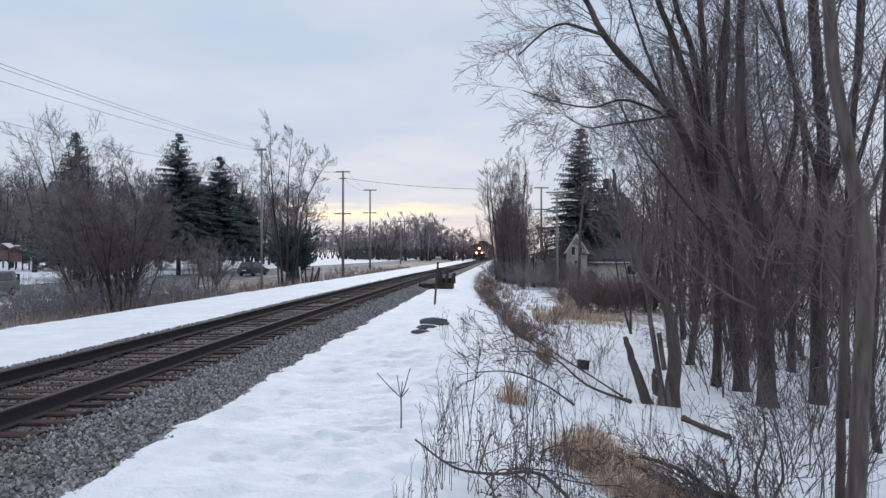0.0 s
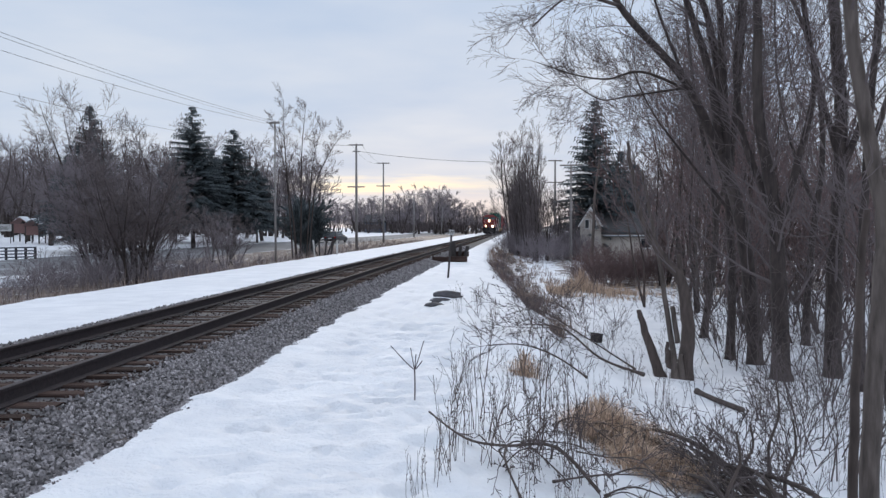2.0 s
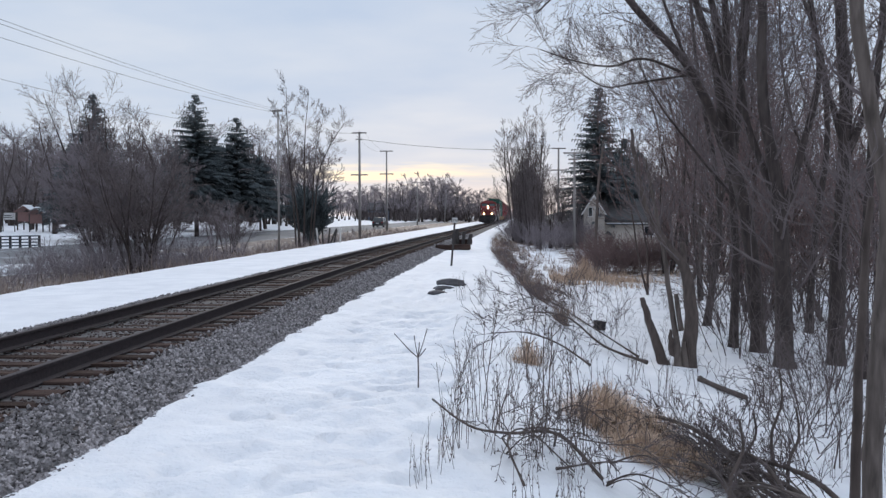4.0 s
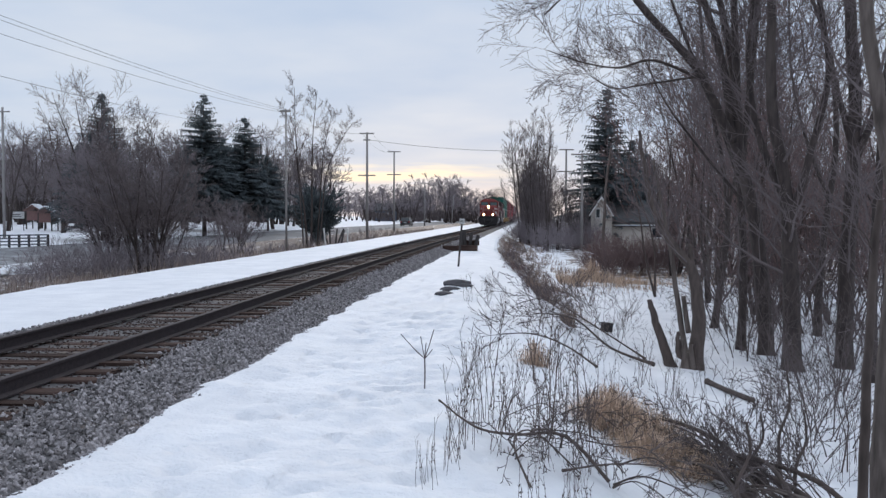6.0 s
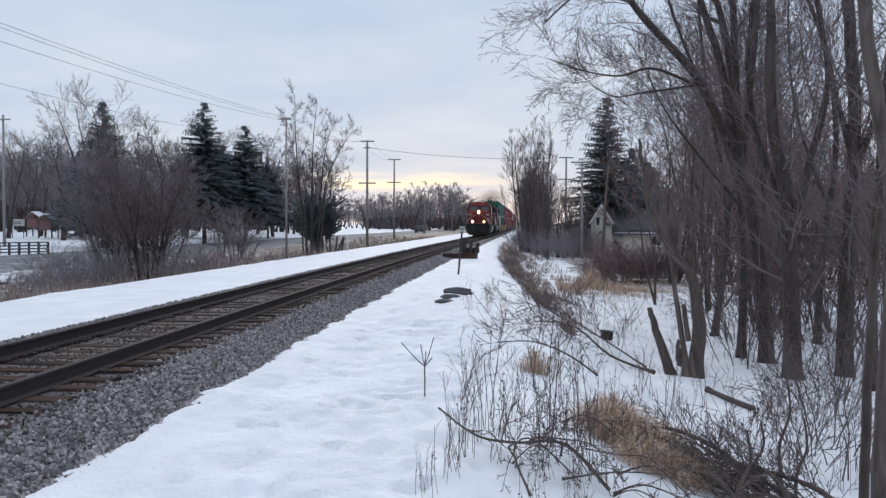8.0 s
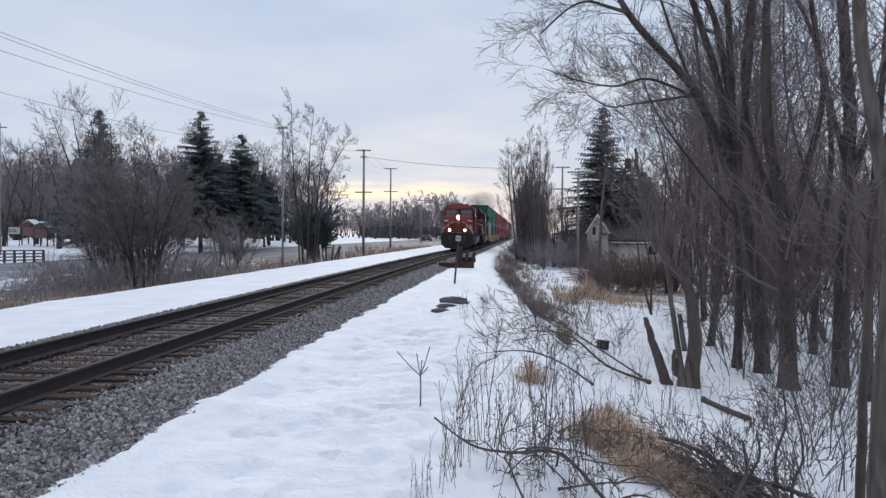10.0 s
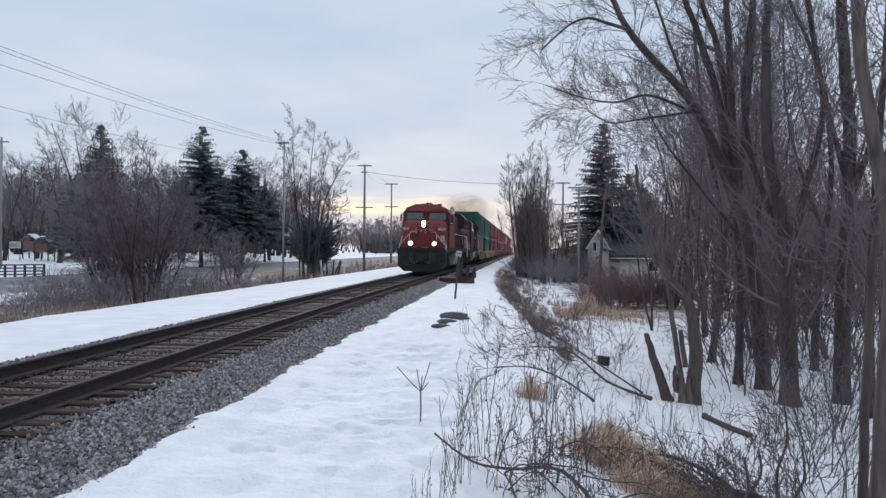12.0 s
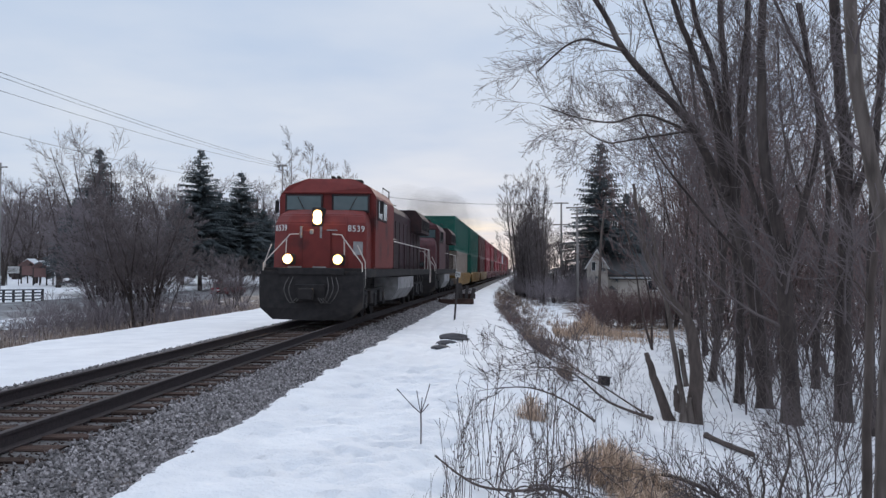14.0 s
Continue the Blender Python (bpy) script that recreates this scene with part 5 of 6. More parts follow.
# ---- road vehicles ----
TYRE = mat("tyre_rubber", (0.02, 0.02, 0.02), (0.03, 0.03, 0.03), 0.85, 20)
RIM = mat("alloy_rim", (0.4, 0.4, 0.42), (0.3, 0.3, 0.32), 0.35, 8, metal=0.8)
CARGLASS = mat("tinted_car_glass", (0.02, 0.024, 0.028), (0.03, 0.034, 0.038), 0.06, 2, spec=0.6)
TAIL = mat("tail_lamp_red", (0.35, 0.01, 0.01), (0.25, 0.01, 0.01), 0.25, 5)


def car(name, label, paint, length, height, width, hatch=True):
    """A car that drives towards +y; its origin lies under its middle."""
    t = empty(name, Matrix.Identity(4), label, "car")
    L, H, W = length / 2, height, width / 2
    bm = bmesh.new()
    belt = H * 0.60
    side = [(-L, 0.42), (-L + 0.05, belt * 0.93), (-L + 0.22, belt), (L * 0.42, belt), (L * 0.92, belt * 0.82), (L, 0.62), (L - 0.02, 0.30), (-L + 0.05, 0.28)]
    prism(bm, side, "x", -W, W)
    bmesh.ops.bevel(bm, geom=[e for e in bm.edges], offset=0.09, segments=3, affect="EDGES", profile=0.6)
    body = part("body", bm, paint, t)
    bm = bmesh.new()
    top = [(-L + 0.15, belt - 0.03), (-L + (0.55 if hatch else 0.3), H), (L * 0.10, H + 0.0), (L * 0.50, belt - 0.03)]
    prism(bm, top, "x", -W + 0.06, W - 0.06)
    for v in bm.verts:
        if v.co.z > H * 0.9:
            v.co.x *= 0.82
    bmesh.ops.bevel(bm, geom=[e for e in bm.edges], offset=0.06, segments=2, affect="EDGES")
    cabin = part("roof", bm, paint, t)
    zb, zt = belt + 0.03, H - 0.10
    for s in (-1, 1):
        for y0, y1 in ((-L * 0.68, -L * 0.28), (-L * 0.24, L * 0.16)):
            bm = bmesh.new()
            xb, xt = W - 0.055, (W - 0.06) * 0.85
            prism(bm, [(y0 - 0.05, zb), (y0 + 0.06, zt), (y1 - 0.04, zt), (y1 + 0.05, zb)], "x", xb - 0.02, xb + 0.01)
            for v in bm.verts:
                v.co.x -= (v.co.z - zb) / (zt - zb) * (xb - xt)
                v.co.x *= s
            bmesh.ops.recalc_face_normals(bm, faces=bm.faces)
            part("side_window", bm, CARGLASS, cabin)
        part("tail_lamp", boxes((s * (W - 0.18) - 0.13, s * (W - 0.18) + 0.13, -L - 0.02, -L + 0.12, belt * 0.72, belt * 0.92), bev=0.03), TAIL, body)
        part("headlamp", boxes((s * (W - 0.2) - 0.15, s * (W - 0.2) + 0.15, L - 0.2, L - 0.03, 0.6, 0.74), bev=0.03), RIM, body)
        part("door_mirror", boxes((s * (W + 0.06) - 0.08, s * (W + 0.06) + 0.08, L * 0.3, L * 0.36, belt, belt + 0.12), bev=0.02), paint, body)
        for y in (-L * 0.62, L * 0.62):
            w = new("wheel")
            w.parent = t
            w.matrix_basis = pose(s * (W - 0.1), y, 0.33)
            bm = bmesh.new()
            bmesh.ops.create_cone(bm, cap_ends=True, segments=24, radius1=0.33, radius2=0.33, depth=0.22, matrix=pose(0, 0, 0, 0, 90, 0))
            bmesh.ops.bevel(bm, geom=[e for e in bm.edges if e.calc_length() > 0.2 or True], offset=0.02, segments=1, affect="EDGES")
            part("tyre", bm, TYRE, w)
            bm = bmesh.new()
            for k in range(5):
                b2 = boxes((-0.115, 0.115, -0.03, 0.03, 0.04, 0.22), bev=0)
                bmesh.ops.transform(b2, matrix=Matrix.Rotation(k * 2 * math.pi / 5, 4, "X"), verts=b2.verts)
                me = bpy.data.meshes.new("tmp")
                b2.to_mesh(me), b2.free()
                bm.from_mesh(me)
                bpy.data.meshes.remove(me)
            bmesh.ops.create_cone(bm, cap_ends=True, segments=12, radius1=0.08, radius2=0.08, depth=0.235, matrix=pose(0, 0, 0, 0, 90, 0))
            part("rim", bm, RIM, w)
    bm = prism(bmesh.new(), [(-W + 0.16, zb), (-(W - 0.2) * 0.86, zt), ((W - 0.2) * 0.86, zt), (W - 0.16, zb)], "y", 0, 0.02)
    k0 = (0.40 if hatch else 0.15) / (H - belt + 0.03)
    for v in bm.verts:
        v.co.y += -L + 0.15 + (v.co.z - belt + 0.03) * k0 - 0.02
    part("rear_window", bm, CARGLASS, cabin)
    bm = prism(bmesh.new(), [(-W + 0.16, zb), (-(W - 0.2) * 0.86, zt), ((W - 0.2) * 0.86, zt), (W - 0.16, zb)], "y", 0, 0.02)
    for v in bm.verts:
        v.co.y += L * 0.50 - (v.co.z - belt + 0.03) * (L * 0.40 / (H - belt + 0.03)) + 0.012
    part("windscreen", bm, CARGLASS, cabin)
    part("number_plate", boxes((-0.26, 0.26, -L - 0.015, -L + 0.02, 0.62, 0.75), bev=0), WHITE, body)
    part("bumper", boxes((-W + 0.1, W - 0.1, -L - 0.03, -L + 0.15, 0.32, 0.5), bev=0.04), BLACK, body)
    part("bumper", boxes((-W + 0.1, W - 0.1, L - 0.15, L + 0.03, 0.3, 0.48), bev=0.04), BLACK, body)
    return t


red_car = car("red_hatchback", "red hatchback driving along the road", mat("red_car_paint", (0.21, 0.010, 0.020), (0.17, 0.010, 0.018), 0.25, 2, c=(0.2, 0.04, 0.04)), 4.2, 1.52, 1.78)
van = car("minivan", "grey-green minivan driving along the road", mat("grey_green_car_paint", (0.17, 0.19, 0.18), (0.14, 0.155, 0.15), 0.3, 2, c=(0.2, 0.2, 0.19)), 4.9, 1.75, 1.95, False)
dark_car = car("dark_suv", "dark car driving away along the road", mat("dark_car_paint", (0.03, 0.032, 0.036), (0.045, 0.046, 0.05), 0.3, 2), 4.5, 1.65, 1.85)


# ---- exhaust ----
def smoke_material():
    m = bpy.data.materials.new("thin_exhaust_smoke")
    m.use_nodes = True
    n, l = m.node_tree.nodes, m.node_tree.links
    n.clear()
    out = n.new("ShaderNodeOutputMaterial")
    mixer, clear, body = n.new("ShaderNodeMixShader"), n.new("ShaderNodeBsdfTransparent"), n.new("ShaderNodeBsdfDiffuse")
    body.inputs[0].default_value = (0.14, 0.11, 0.085, 1)
    tc, nz, mr = n.new("ShaderNodeTexCoord"), n.new("ShaderNodeTexNoise"), n.new("ShaderNodeMapRange")
    nz.inputs["Scale"].default_value, nz.inputs["Detail"].default_value = 0.35, 3
    mr.inputs[1].default_value, mr.inputs[2].default_value, mr.inputs[3].default_value, mr.inputs[4].default_value = 0.25, 0.75, 0.06, 0.30
    sp, sc, sq, mu = n.new("ShaderNodeSeparateXYZ"), n.new("ShaderNodeMath"), n.new("ShaderNodeMath"), n.new("ShaderNodeMath")
    sc.operation, sq.operation, mu.operation = "MULTIPLY_ADD", "POWER", "MULTIPLY"
    sc.inputs[1].default_value, sc.inputs[2].default_value, sq.inputs[1].default_value = 2.0, -1.0, 2.6
    l.new(tc.outputs["Generated"], sp.inputs[0])
    l.new(sp.outputs[1], sc.inputs[0])
    ab = n.new("ShaderNodeMath")
    ab.operation = "ABSOLUTE"
    l.new(sc.outputs[0], ab.inputs[0])
    l.new(ab.outputs[0], sq.inputs[0])
    l.new(tc.outputs["Object"], nz.inputs["Vector"])
    l.new(nz.outputs[0], mr.inputs[0])
    l.new(mr.outputs[0], mu.inputs[0])
    l.new(sq.outputs[0], mu.inputs[1])
    l.new(mu.outputs[0], mixer.inputs[0])
    l.new(clear.outputs[0], mixer.inputs[1])
    l.new(body.outputs[0], mixer.inputs[2])
    l.new(mixer.outputs[0], out.inputs[0])
    return m


SMOKE = smoke_material()
PUFFS = []
for k in range(3):
    bm = bmesh.new()
    bmesh.ops.create_icosphere(bm, subdivisions=4, radius=1)
    f = k / 2
    a, b, c = 1.7 + 1.5 * f, 4.0 + 4.0 * f, 1.1 + 0.9 * f
    for v in bm.verts:
        v.co *= 1 + 0.14 * noise.noise(v.co * 1.3 + Vector((k * 3.1, 0, 0)))
        v.co = Vector((v.co.x * a, v.co.y * b, v.co.z * c))
    me = bpy.data.meshes.new("smoke_puff")
    bm.to_mesh(me)
    bm.free()
    me.materials.append(SMOKE)
    me.shade_smooth()
    ob = new("smoke_puff", me)
    tagged(ob, "thin grey-brown exhaust smoke drifting over the train", "smoke", "exhaust smoke")
    PUFFS.append((ob, 24.0 + 34 * f, 5.3 + 1.2 * f + 0.3 * (k % 2), -0.3 * f + 0.4 * (k % 2)))


# ---- verge plants ----
def stalk_plant(name, seed, height, n, label, group, branchy=2, spread=0.12, material=None, r=0.0027):
    """A few dry upright stalks with short side twigs, from one root."""
    rng = random.Random(seed)
    acc = Acc()
    for k in range(n):
        w = rng.uniform(0, 6.28)
        p = Vector((math.cos(w), math.sin(w), 0)) * rng.uniform(0, spread) - Vector((0, 0, 0.08))
        d = Vector((rng.gauss(0, 0.13), rng.gauss(0, 0.13), 1)).normalized()
        h = height * rng.uniform(0.55, 1.0)
        pts, rad = [p], [r * 1.3]
        for i in range(5):
            d = (d + Vector((rng.gauss(0, 0.06), rng.gauss(0, 0.06), 0))).normalized()
            pts.append(pts[-1] + d * h / 5)
            rad.append(r * (1.2 - 0.13 * i))
        acc.tube(pts, rad, 4)
        for j in range(branchy):
            i = rng.randint(2, 4)
            branch(rng, [acc], pts[i].lerp(pts[i + 1], rng.random()), turned(rng, d, 20, 45), r * 0.8, h * rng.uniform(0.15, 0.35), 0, r * 0.55, (2,), 0.5)
        # dry seed heads up the stalk
        for j in range(rng.randint(0, 5)):
            i = rng.randint(2, 4)
            e = pts[i].lerp(pts[i + 1], rng.random())
            o = turned(rng, d, 10, 50) * rng.uniform(0.012, 0.03)
            acc.tube([e, e + o * 0.5, e + o], [r * 0.8, r * 2.4, r * 0.6], 5)
    return tagged(piece(name, acc, material or WEED), label, "weed", group)


def grass_clump(name, pos, half, height, seed, label, n=700, bend=0.6, material=None):
    rng = random.Random(seed)
    acc = Acc()
    for k in range(n):
        w, q = rng.uniform(0, 6.28), rng.random() ** 0.75
        p = Vector((math.cos(w) * q * half * 0.6, math.sin(w) * q * half * 0.6, -0.05))
        h = height * rng.uniform(0.3, 1.15) * (1.15 - 0.6 * q)
        w += rng.gauss(0, 0.6)
        o = Vector((math.cos(w), math.sin(w), 0)) * (bend * h * (0.3 + q) * rng.uniform(0.4, 1.3))
        a = p + o * 0.35 + Vector((0, 0, h * 0.75))
        b = p + o + Vector((0, 0, h * rng.uniform(0.35, 0.95)))
        s = Vector((-o.y, o.x, 0)).normalized() * rng.uniform(0.0016, 0.0036)
        i = len(acc.v)
        acc.v += [p - s, p + s, a + s, a - s, b]
        acc.f += [(i, i + 1, i + 2, i + 3), (i + 3, i + 2, i + 4)]
    return tagged(piece(name, acc, material or DRY, m=pose(*pos)), label, "grass", "dry grass clumps")


G_S = "dry weeds on the bank"
weeds = [stalk_plant("dry_weed", 201, 1.15, 4, "tall dry brown weed stalks standing in snow", G_S, 3),
         stalk_plant("dry_weed", 202, 0.8, 6, "dry brown weed stalks standing in snow", G_S, 2),
         stalk_plant("dry_weed", 203, 0.55, 8, "low dry weed stalks standing in snow", G_S, 1, 0.18, None, 0.0018),
         stalk_plant("dry_weed", 204, 1.3, 2, "single tall dark dry weed stalk in snow", G_S, 5, 0.05, None, 0.0045)]
used = [False] * 4


def put_weed(k, xy, s, turn, tilt=0):
    m = pose(*on_land(xy), tilt, 0, turn)
    if not used[k]:
        weeds[k].matrix_basis, used[k] = m, True
    else:
        copy_thing(weeds[k], m @ Matrix.Scale(s, 4))


rng = random.Random(210)
for h, d, k, s in ((832, 8.6, 3, 1.0), (806, 7.6, 0, 1.0), (815, 8.0, 0, 0.9), (775, 6.9, 1, 1.0), (760, 6.6, 1, 0.9), (742, 6.4, 2, 1.2), (790, 7.2, 0, 0.8), (850, 7.8, 1, 1.0), (868, 8.3, 0, 0.8),
                   (932, 7.6, 3, 1.05), (925, 7.5, 0, 0.95), (940, 7.2, 1, 1.0), (708, 6.1, 2, 0.8), (780, 9.2, 1, 0.9), (880, 9.0, 1, 0.8), (960, 8.6, 1, 0.9), (835, 7.0, 1, 0.9), (990, 7.4, 1, 1.0), (1010, 7.0, 0, 0.9), (895, 7.0, 2, 1.2)):
    put_weed(k, spot(h, d), s, rng.uniform(0, 360))
for k in range(34):
    d = rng.uniform(11, 24)
    h = 800 + rng.uniform(0, 180) * (14 / d) ** 0.3 + rng.gauss(0, 12)
    put_weed(rng.choice((2, 2, 1, 2)), spot(h, d), rng.uniform(0.6, 1.0), rng.uniform(0, 360))
for k in range(8):
    put_weed(rng.choice((2, 1, 2, 2)), spot(rng.uniform(860, 1080), rng.uniform(5.6, 7.2)), rng.uniform(0.6, 1.0), rng.uniform(0, 360))
for h, d in ((985, 7.9), (1003, 8.3), (952, 9.6), (905, 10.4)):
    put_weed(3, spot(h, d), rng.uniform(0.8, 1.1), rng.uniform(0, 360))
for k in range(24):
    put_weed(rng.choice((2, 1, 0)), spot(rng.uniform(1000, 1560), rng.uniform(9, 15)), rng.uniform(0.8, 1.2), rng.uniform(0, 360))


# dead grass and stalks down the railway bank, too many to count
def bank_growth():
    rng = random.Random(220)
    acc = Acc()
    for k in range(13000):
        y = 19 + 80 * rng.random() ** 1.4
        e = 1.2 + abs(rng.gauss(0, 0.55)) + rng.random() ** 1.5 * 4.0 * smooth(26, 38, y)
        if e < 0.75 or noise.noise((e * 1.4, y * 0.45, 7)) < 0.08 - 0.12 * smooth(28, 50, y):
            continue
        x = e - crest(y) + track_x(y) + 5.623
        p = Vector((x, y, land(x, y) - 0.03))
        h = rng.uniform(0.10, 0.42) * (1.6 if rng.random() < 0.12 else 1)
        q = p + Vector((rng.gauss(0, 0.35) * h, rng.gauss(0, 0.35) * h, h))
        acc.blade(p, q, rng.uniform(0.005, 0.010) * (1 + y / 60))
    return tagged(piece("bank_grass", acc, mat("bank_dead_grass", (0.30, 0.215, 0.17), (0.17, 0.125, 0.105), 0.9, 4, island=0.5)), "brown dead grass and stalks on the railway bank", "grass", kind="stuff")


def bank_brush():
    rng = random.Random(223)
    kinds = [shrub("bank_brush", (0, 0, 0), 0.95, 0.8, 224, "low twiggy leafless brush on the railway bank", 16, 0.006, TWIG, (4, 4), "low brush on the bank", lift=0.2),
             shrub("bank_brush", (0, 0, 0), 0.7, 0.8, 225, "low twiggy leafless brush on the railway bank", 16, 0.006, TWIG_RED, (4, 4), "low brush on the bank", lift=0.1)]
    for k in range(58):
        y = 21 + 66 * (k / 58) ** 1.25 + rng.uniform(0, 1.5)
        e = 1.1 + abs(rng.gauss(0, 0.6)) + 0.014 * (y - 21)
        x = e - crest(y) + track_x(y) + 5.623
        m = pose(*on_land((x, y)), 0, 0, rng.uniform(0, 360)) @ Matrix.Scale(rng.uniform(0.5, 1.2) * (0.7 if y < 28 else 1), 4)
        if k < 2:
            kinds[k].matrix_basis = m
        else:
            copy_thing(kinds[k % 2], m)


def reed_bed():
    rng = random.Random(221)
    acc = Acc()
    for k in range(6500):
        y = rng.gauss(43.5, 2.2)
        u = rng.uniform(2.2, 6.5) if rng.random() < 0.8 else rng.uniform(6, 14)
        if noise.noise((u * 0.5, y * 0.4, 2)) < -0.05:
            continue
        x = u + track_x(y) + 5.623
        p = Vector((x, y, land(x, y) - 0.03))
        h = rng.uniform(0.15, 0.55)
        acc.blade(p, p + Vector((rng.gauss(0, 0.4) * h, rng.gauss(0, 0.4) * h, h)), rng.uniform(0.01, 0.02))
    return tagged(piece("dry_reeds", acc, DRY), "tan dry reeds along the frozen ditch", "grass", kind="stuff")


def verge_growth():
    rng = random.Random(222)
    acc = Acc()
    for k in range(6500):
        y = 22 + 110 * rng.random() ** 1.6
        near, far, rz = road_edges(y)
        u = -13.2 - rng.random() ** 1.3 * min(9.0, -13.2 - near)
        x = u + track_x(y) + 5.623
        p = Vector((x, y, land(x, y) - 0.03))
        h = rng.uniform(0.15, 0.6) * (1.8 if rng.random() < 0.1 else 1)
        acc.blade(p, p + Vector((rng.gauss(0, 0.3) * h, rng.gauss(0, 0.3) * h, h)), rng.uniform(0.008, 0.016) * (1 + y / 80))
    return tagged(piece("verge_grass", acc, mat("verge_dead_grass", (0.28, 0.215, 0.185), (0.18, 0.14, 0.12), 0.9, 4, island=0.5)), "brown dead grass between the line and the road", "grass", kind="stuff")


bank_growth(), bank_brush(), reed_bed(), verge_growth()

# ---- fallen wood and grass clumps ----
grass_clump("grass_clump", on_land((0.41, 11.53)), 0.34, 0.46, 231, "light brown dry grass clump in snow", 420)
for x, y, half, ht, seed, n in ((1.22, 9.75, 0.5, 0.5, 232, 900), (1.05, 9.2, 0.55, 0.5, 233, 1200), (1.38, 9.0, 0.7, 0.52, 234, 1700), (1.30, 8.35, 0.5, 0.36, 237, 900), (1.68, 8.45, 0.65, 0.36, 238, 1300)):
    grass_clump("grass_clump", on_land((x, y)), half, ht, seed, "large drooping light brown dry grass clump in snow", n, 1.0)
grass_clump("grass_clump", on_land((3.70, 42.20)), 0.9, 0.9, 235, "tan dry grass clump by the frozen ditch", 900, 0.4)
grass_clump("grass_clump", on_land((4.40, 44.24)), 1.1, 1.3, 236, "tan dry grass clump by the frozen ditch", 900, 0.4)

sap = empty("sapling", pose(*on_land((-0.88, 9.47))), "small bare sapling with fanned twigs standing in snow", "sapling")
piece("trunk", rods([[(0, 0, -0.1), (0.004, 0, 0.18), (0, 0, 0.36)]], 0.009), TWIG, sap)
for k, (x, z, b) in enumerate(((-0.27, 0.60, 0.05), (-0.17, 0.52, -0.06), (-0.05, 0.58, 0.06), (0.02, 0.52, -0.04), (0.10, 0.66, 0.03), (0.09, 0.45, -0.05))):
    piece("twig", rods([[(0, 0, 0.34), (x * 0.45, b * 0.5, 0.34 + (z - 0.34) * 0.4), (x, b, z)]], 0.0055), TWIG, sap)

G_D = "dead branches on the ground"


def fallen(pts, r0, r1, label, seed, count=8, length=0.8, kids=(0, 3, 3), bark=None, thin=0.004):
    return limbed_tree("dead_branch", [(pts, r0, r1, 0.1)], label, seed, bark or DEAD, STEM, count, length, thin, kids, 0.35, G_D, "branch")


fallen([on_land((-0.62, 8.18), 0.12), on_land((-0.25, 7.60), 0.05), on_land((0.09, 7.21), 0.12), on_land((0.50, 7.03), 0.2), on_land((0.84, 6.84), 0.05)], 0.009, 0.02, "thin forked dead branch lying on snow", 241, 7, 0.5)
fallen([on_land((0.20, 6.21), 0), on_land((0.08, 6.71), 0.2), on_land((0.24, 6.82), 0.25), on_land((0.59, 6.53), 0.1)], 0.012, 0.007, "crooked dead branch lying on snow", 242, 6, 0.5)
fallen([on_land((2.98, 17.35), 0.06), on_land((2.04, 16.51), 0.12), on_land((1.27, 15.67), 0.3), on_land((0.53, 15.04), 0.25)], 0.045, 0.010, "long fallen branch with twigs lying on snow", 243, 24, 1.5, (0, 4, 3))
fallen([on_land((2.98, 18.35), 0.1), on_land((1.80, 17.30), 0.4), on_land((0.84, 16.25), 0.4), on_land((0.20, 15.52), 0.3)], 0.026, 0.008, "fallen twiggy branch lying on snow", 244, 20, 1.4, (0, 4, 3))
fallen([on_land((1.34, 12.47), 0.1), on_land((0.87, 12.25), 0.3), on_land((0.39, 12.03), 0.35), on_land((-0.08, 11.81), 0.3)], 0.022, 0.008, "fallen twiggy branch on the bank", 245, 8, 0.9, (0, 3, 3))
rng = random.Random(247)
for k in range(15):
    x, y = rng.uniform(0.0, 1.15), rng.uniform(6.6, 9.6)
    L, turn = rng.uniform(0.6, 1.4), radians(rng.gauss(-40, 32))
    pts = [on_land((x + L * q * math.cos(turn) + rng.gauss(0, 0.03), y + L * q * math.sin(turn) + rng.gauss(0, 0.03)), 0.03 + rng.uniform(0.0, 0.22) * math.sin(math.pi * q) + 0.12 * q) for q in (0.0, 0.35, 0.7, 1.0)]
    r = rng.uniform(0.006, 0.013)
    fallen(pts, r, 0.004, "thin forked dead branch lying on snow", 500 + k, 6, 0.45, (0, 3, 3), None, 0.0028)
log = limbed_tree("fallen_log", [([on_land((3.67, 15.78), 0.05), on_land((3.93, 15.19), 0.05), on_land((4.16, 14.60), 0.05)], 0.06, 0.055, 1)], "short dark log lying on snow", 246, DEAD, category="log")
# heap of dead limbs at the foot of the bank, all thrown one way
rng = random.Random(249)
for k in range(34):
    f = rng.random()
    x, y = 1.40 + 0.85 * f + rng.gauss(0, 0.13), 9.7 - 1.5 * f + rng.gauss(0, 0.28)
    L, turn = rng.uniform(0.9, 1.9), radians(rng.gauss(-52, 15))
    lift = rng.uniform(0.05, 0.42)
    pts = []
    for q in (0.0, 0.3, 0.65, 1.0):
        px = x + L * q * math.cos(turn) + rng.gauss(0, 0.035)
        py = y + L * q * math.sin(turn) * 0.8 + rng.gauss(0, 0.035)
        pts.append(on_land((px, py), 0.03 + lift * math.sin(math.pi * (0.12 + 0.8 * q)) + rng.uniform(0, 0.04)))
    r = rng.choice((0.012, 0.016, 0.02, 0.026, 0.034, 0.045))
    fallen(pts[::-1], r, r * 0.35, "crooked dead limb in a heap of fallen wood", 250 + k, 7, 0.55, (0, 3, 3), BARK_PALE if k % 4 == 0 else DEAD, 0.003)
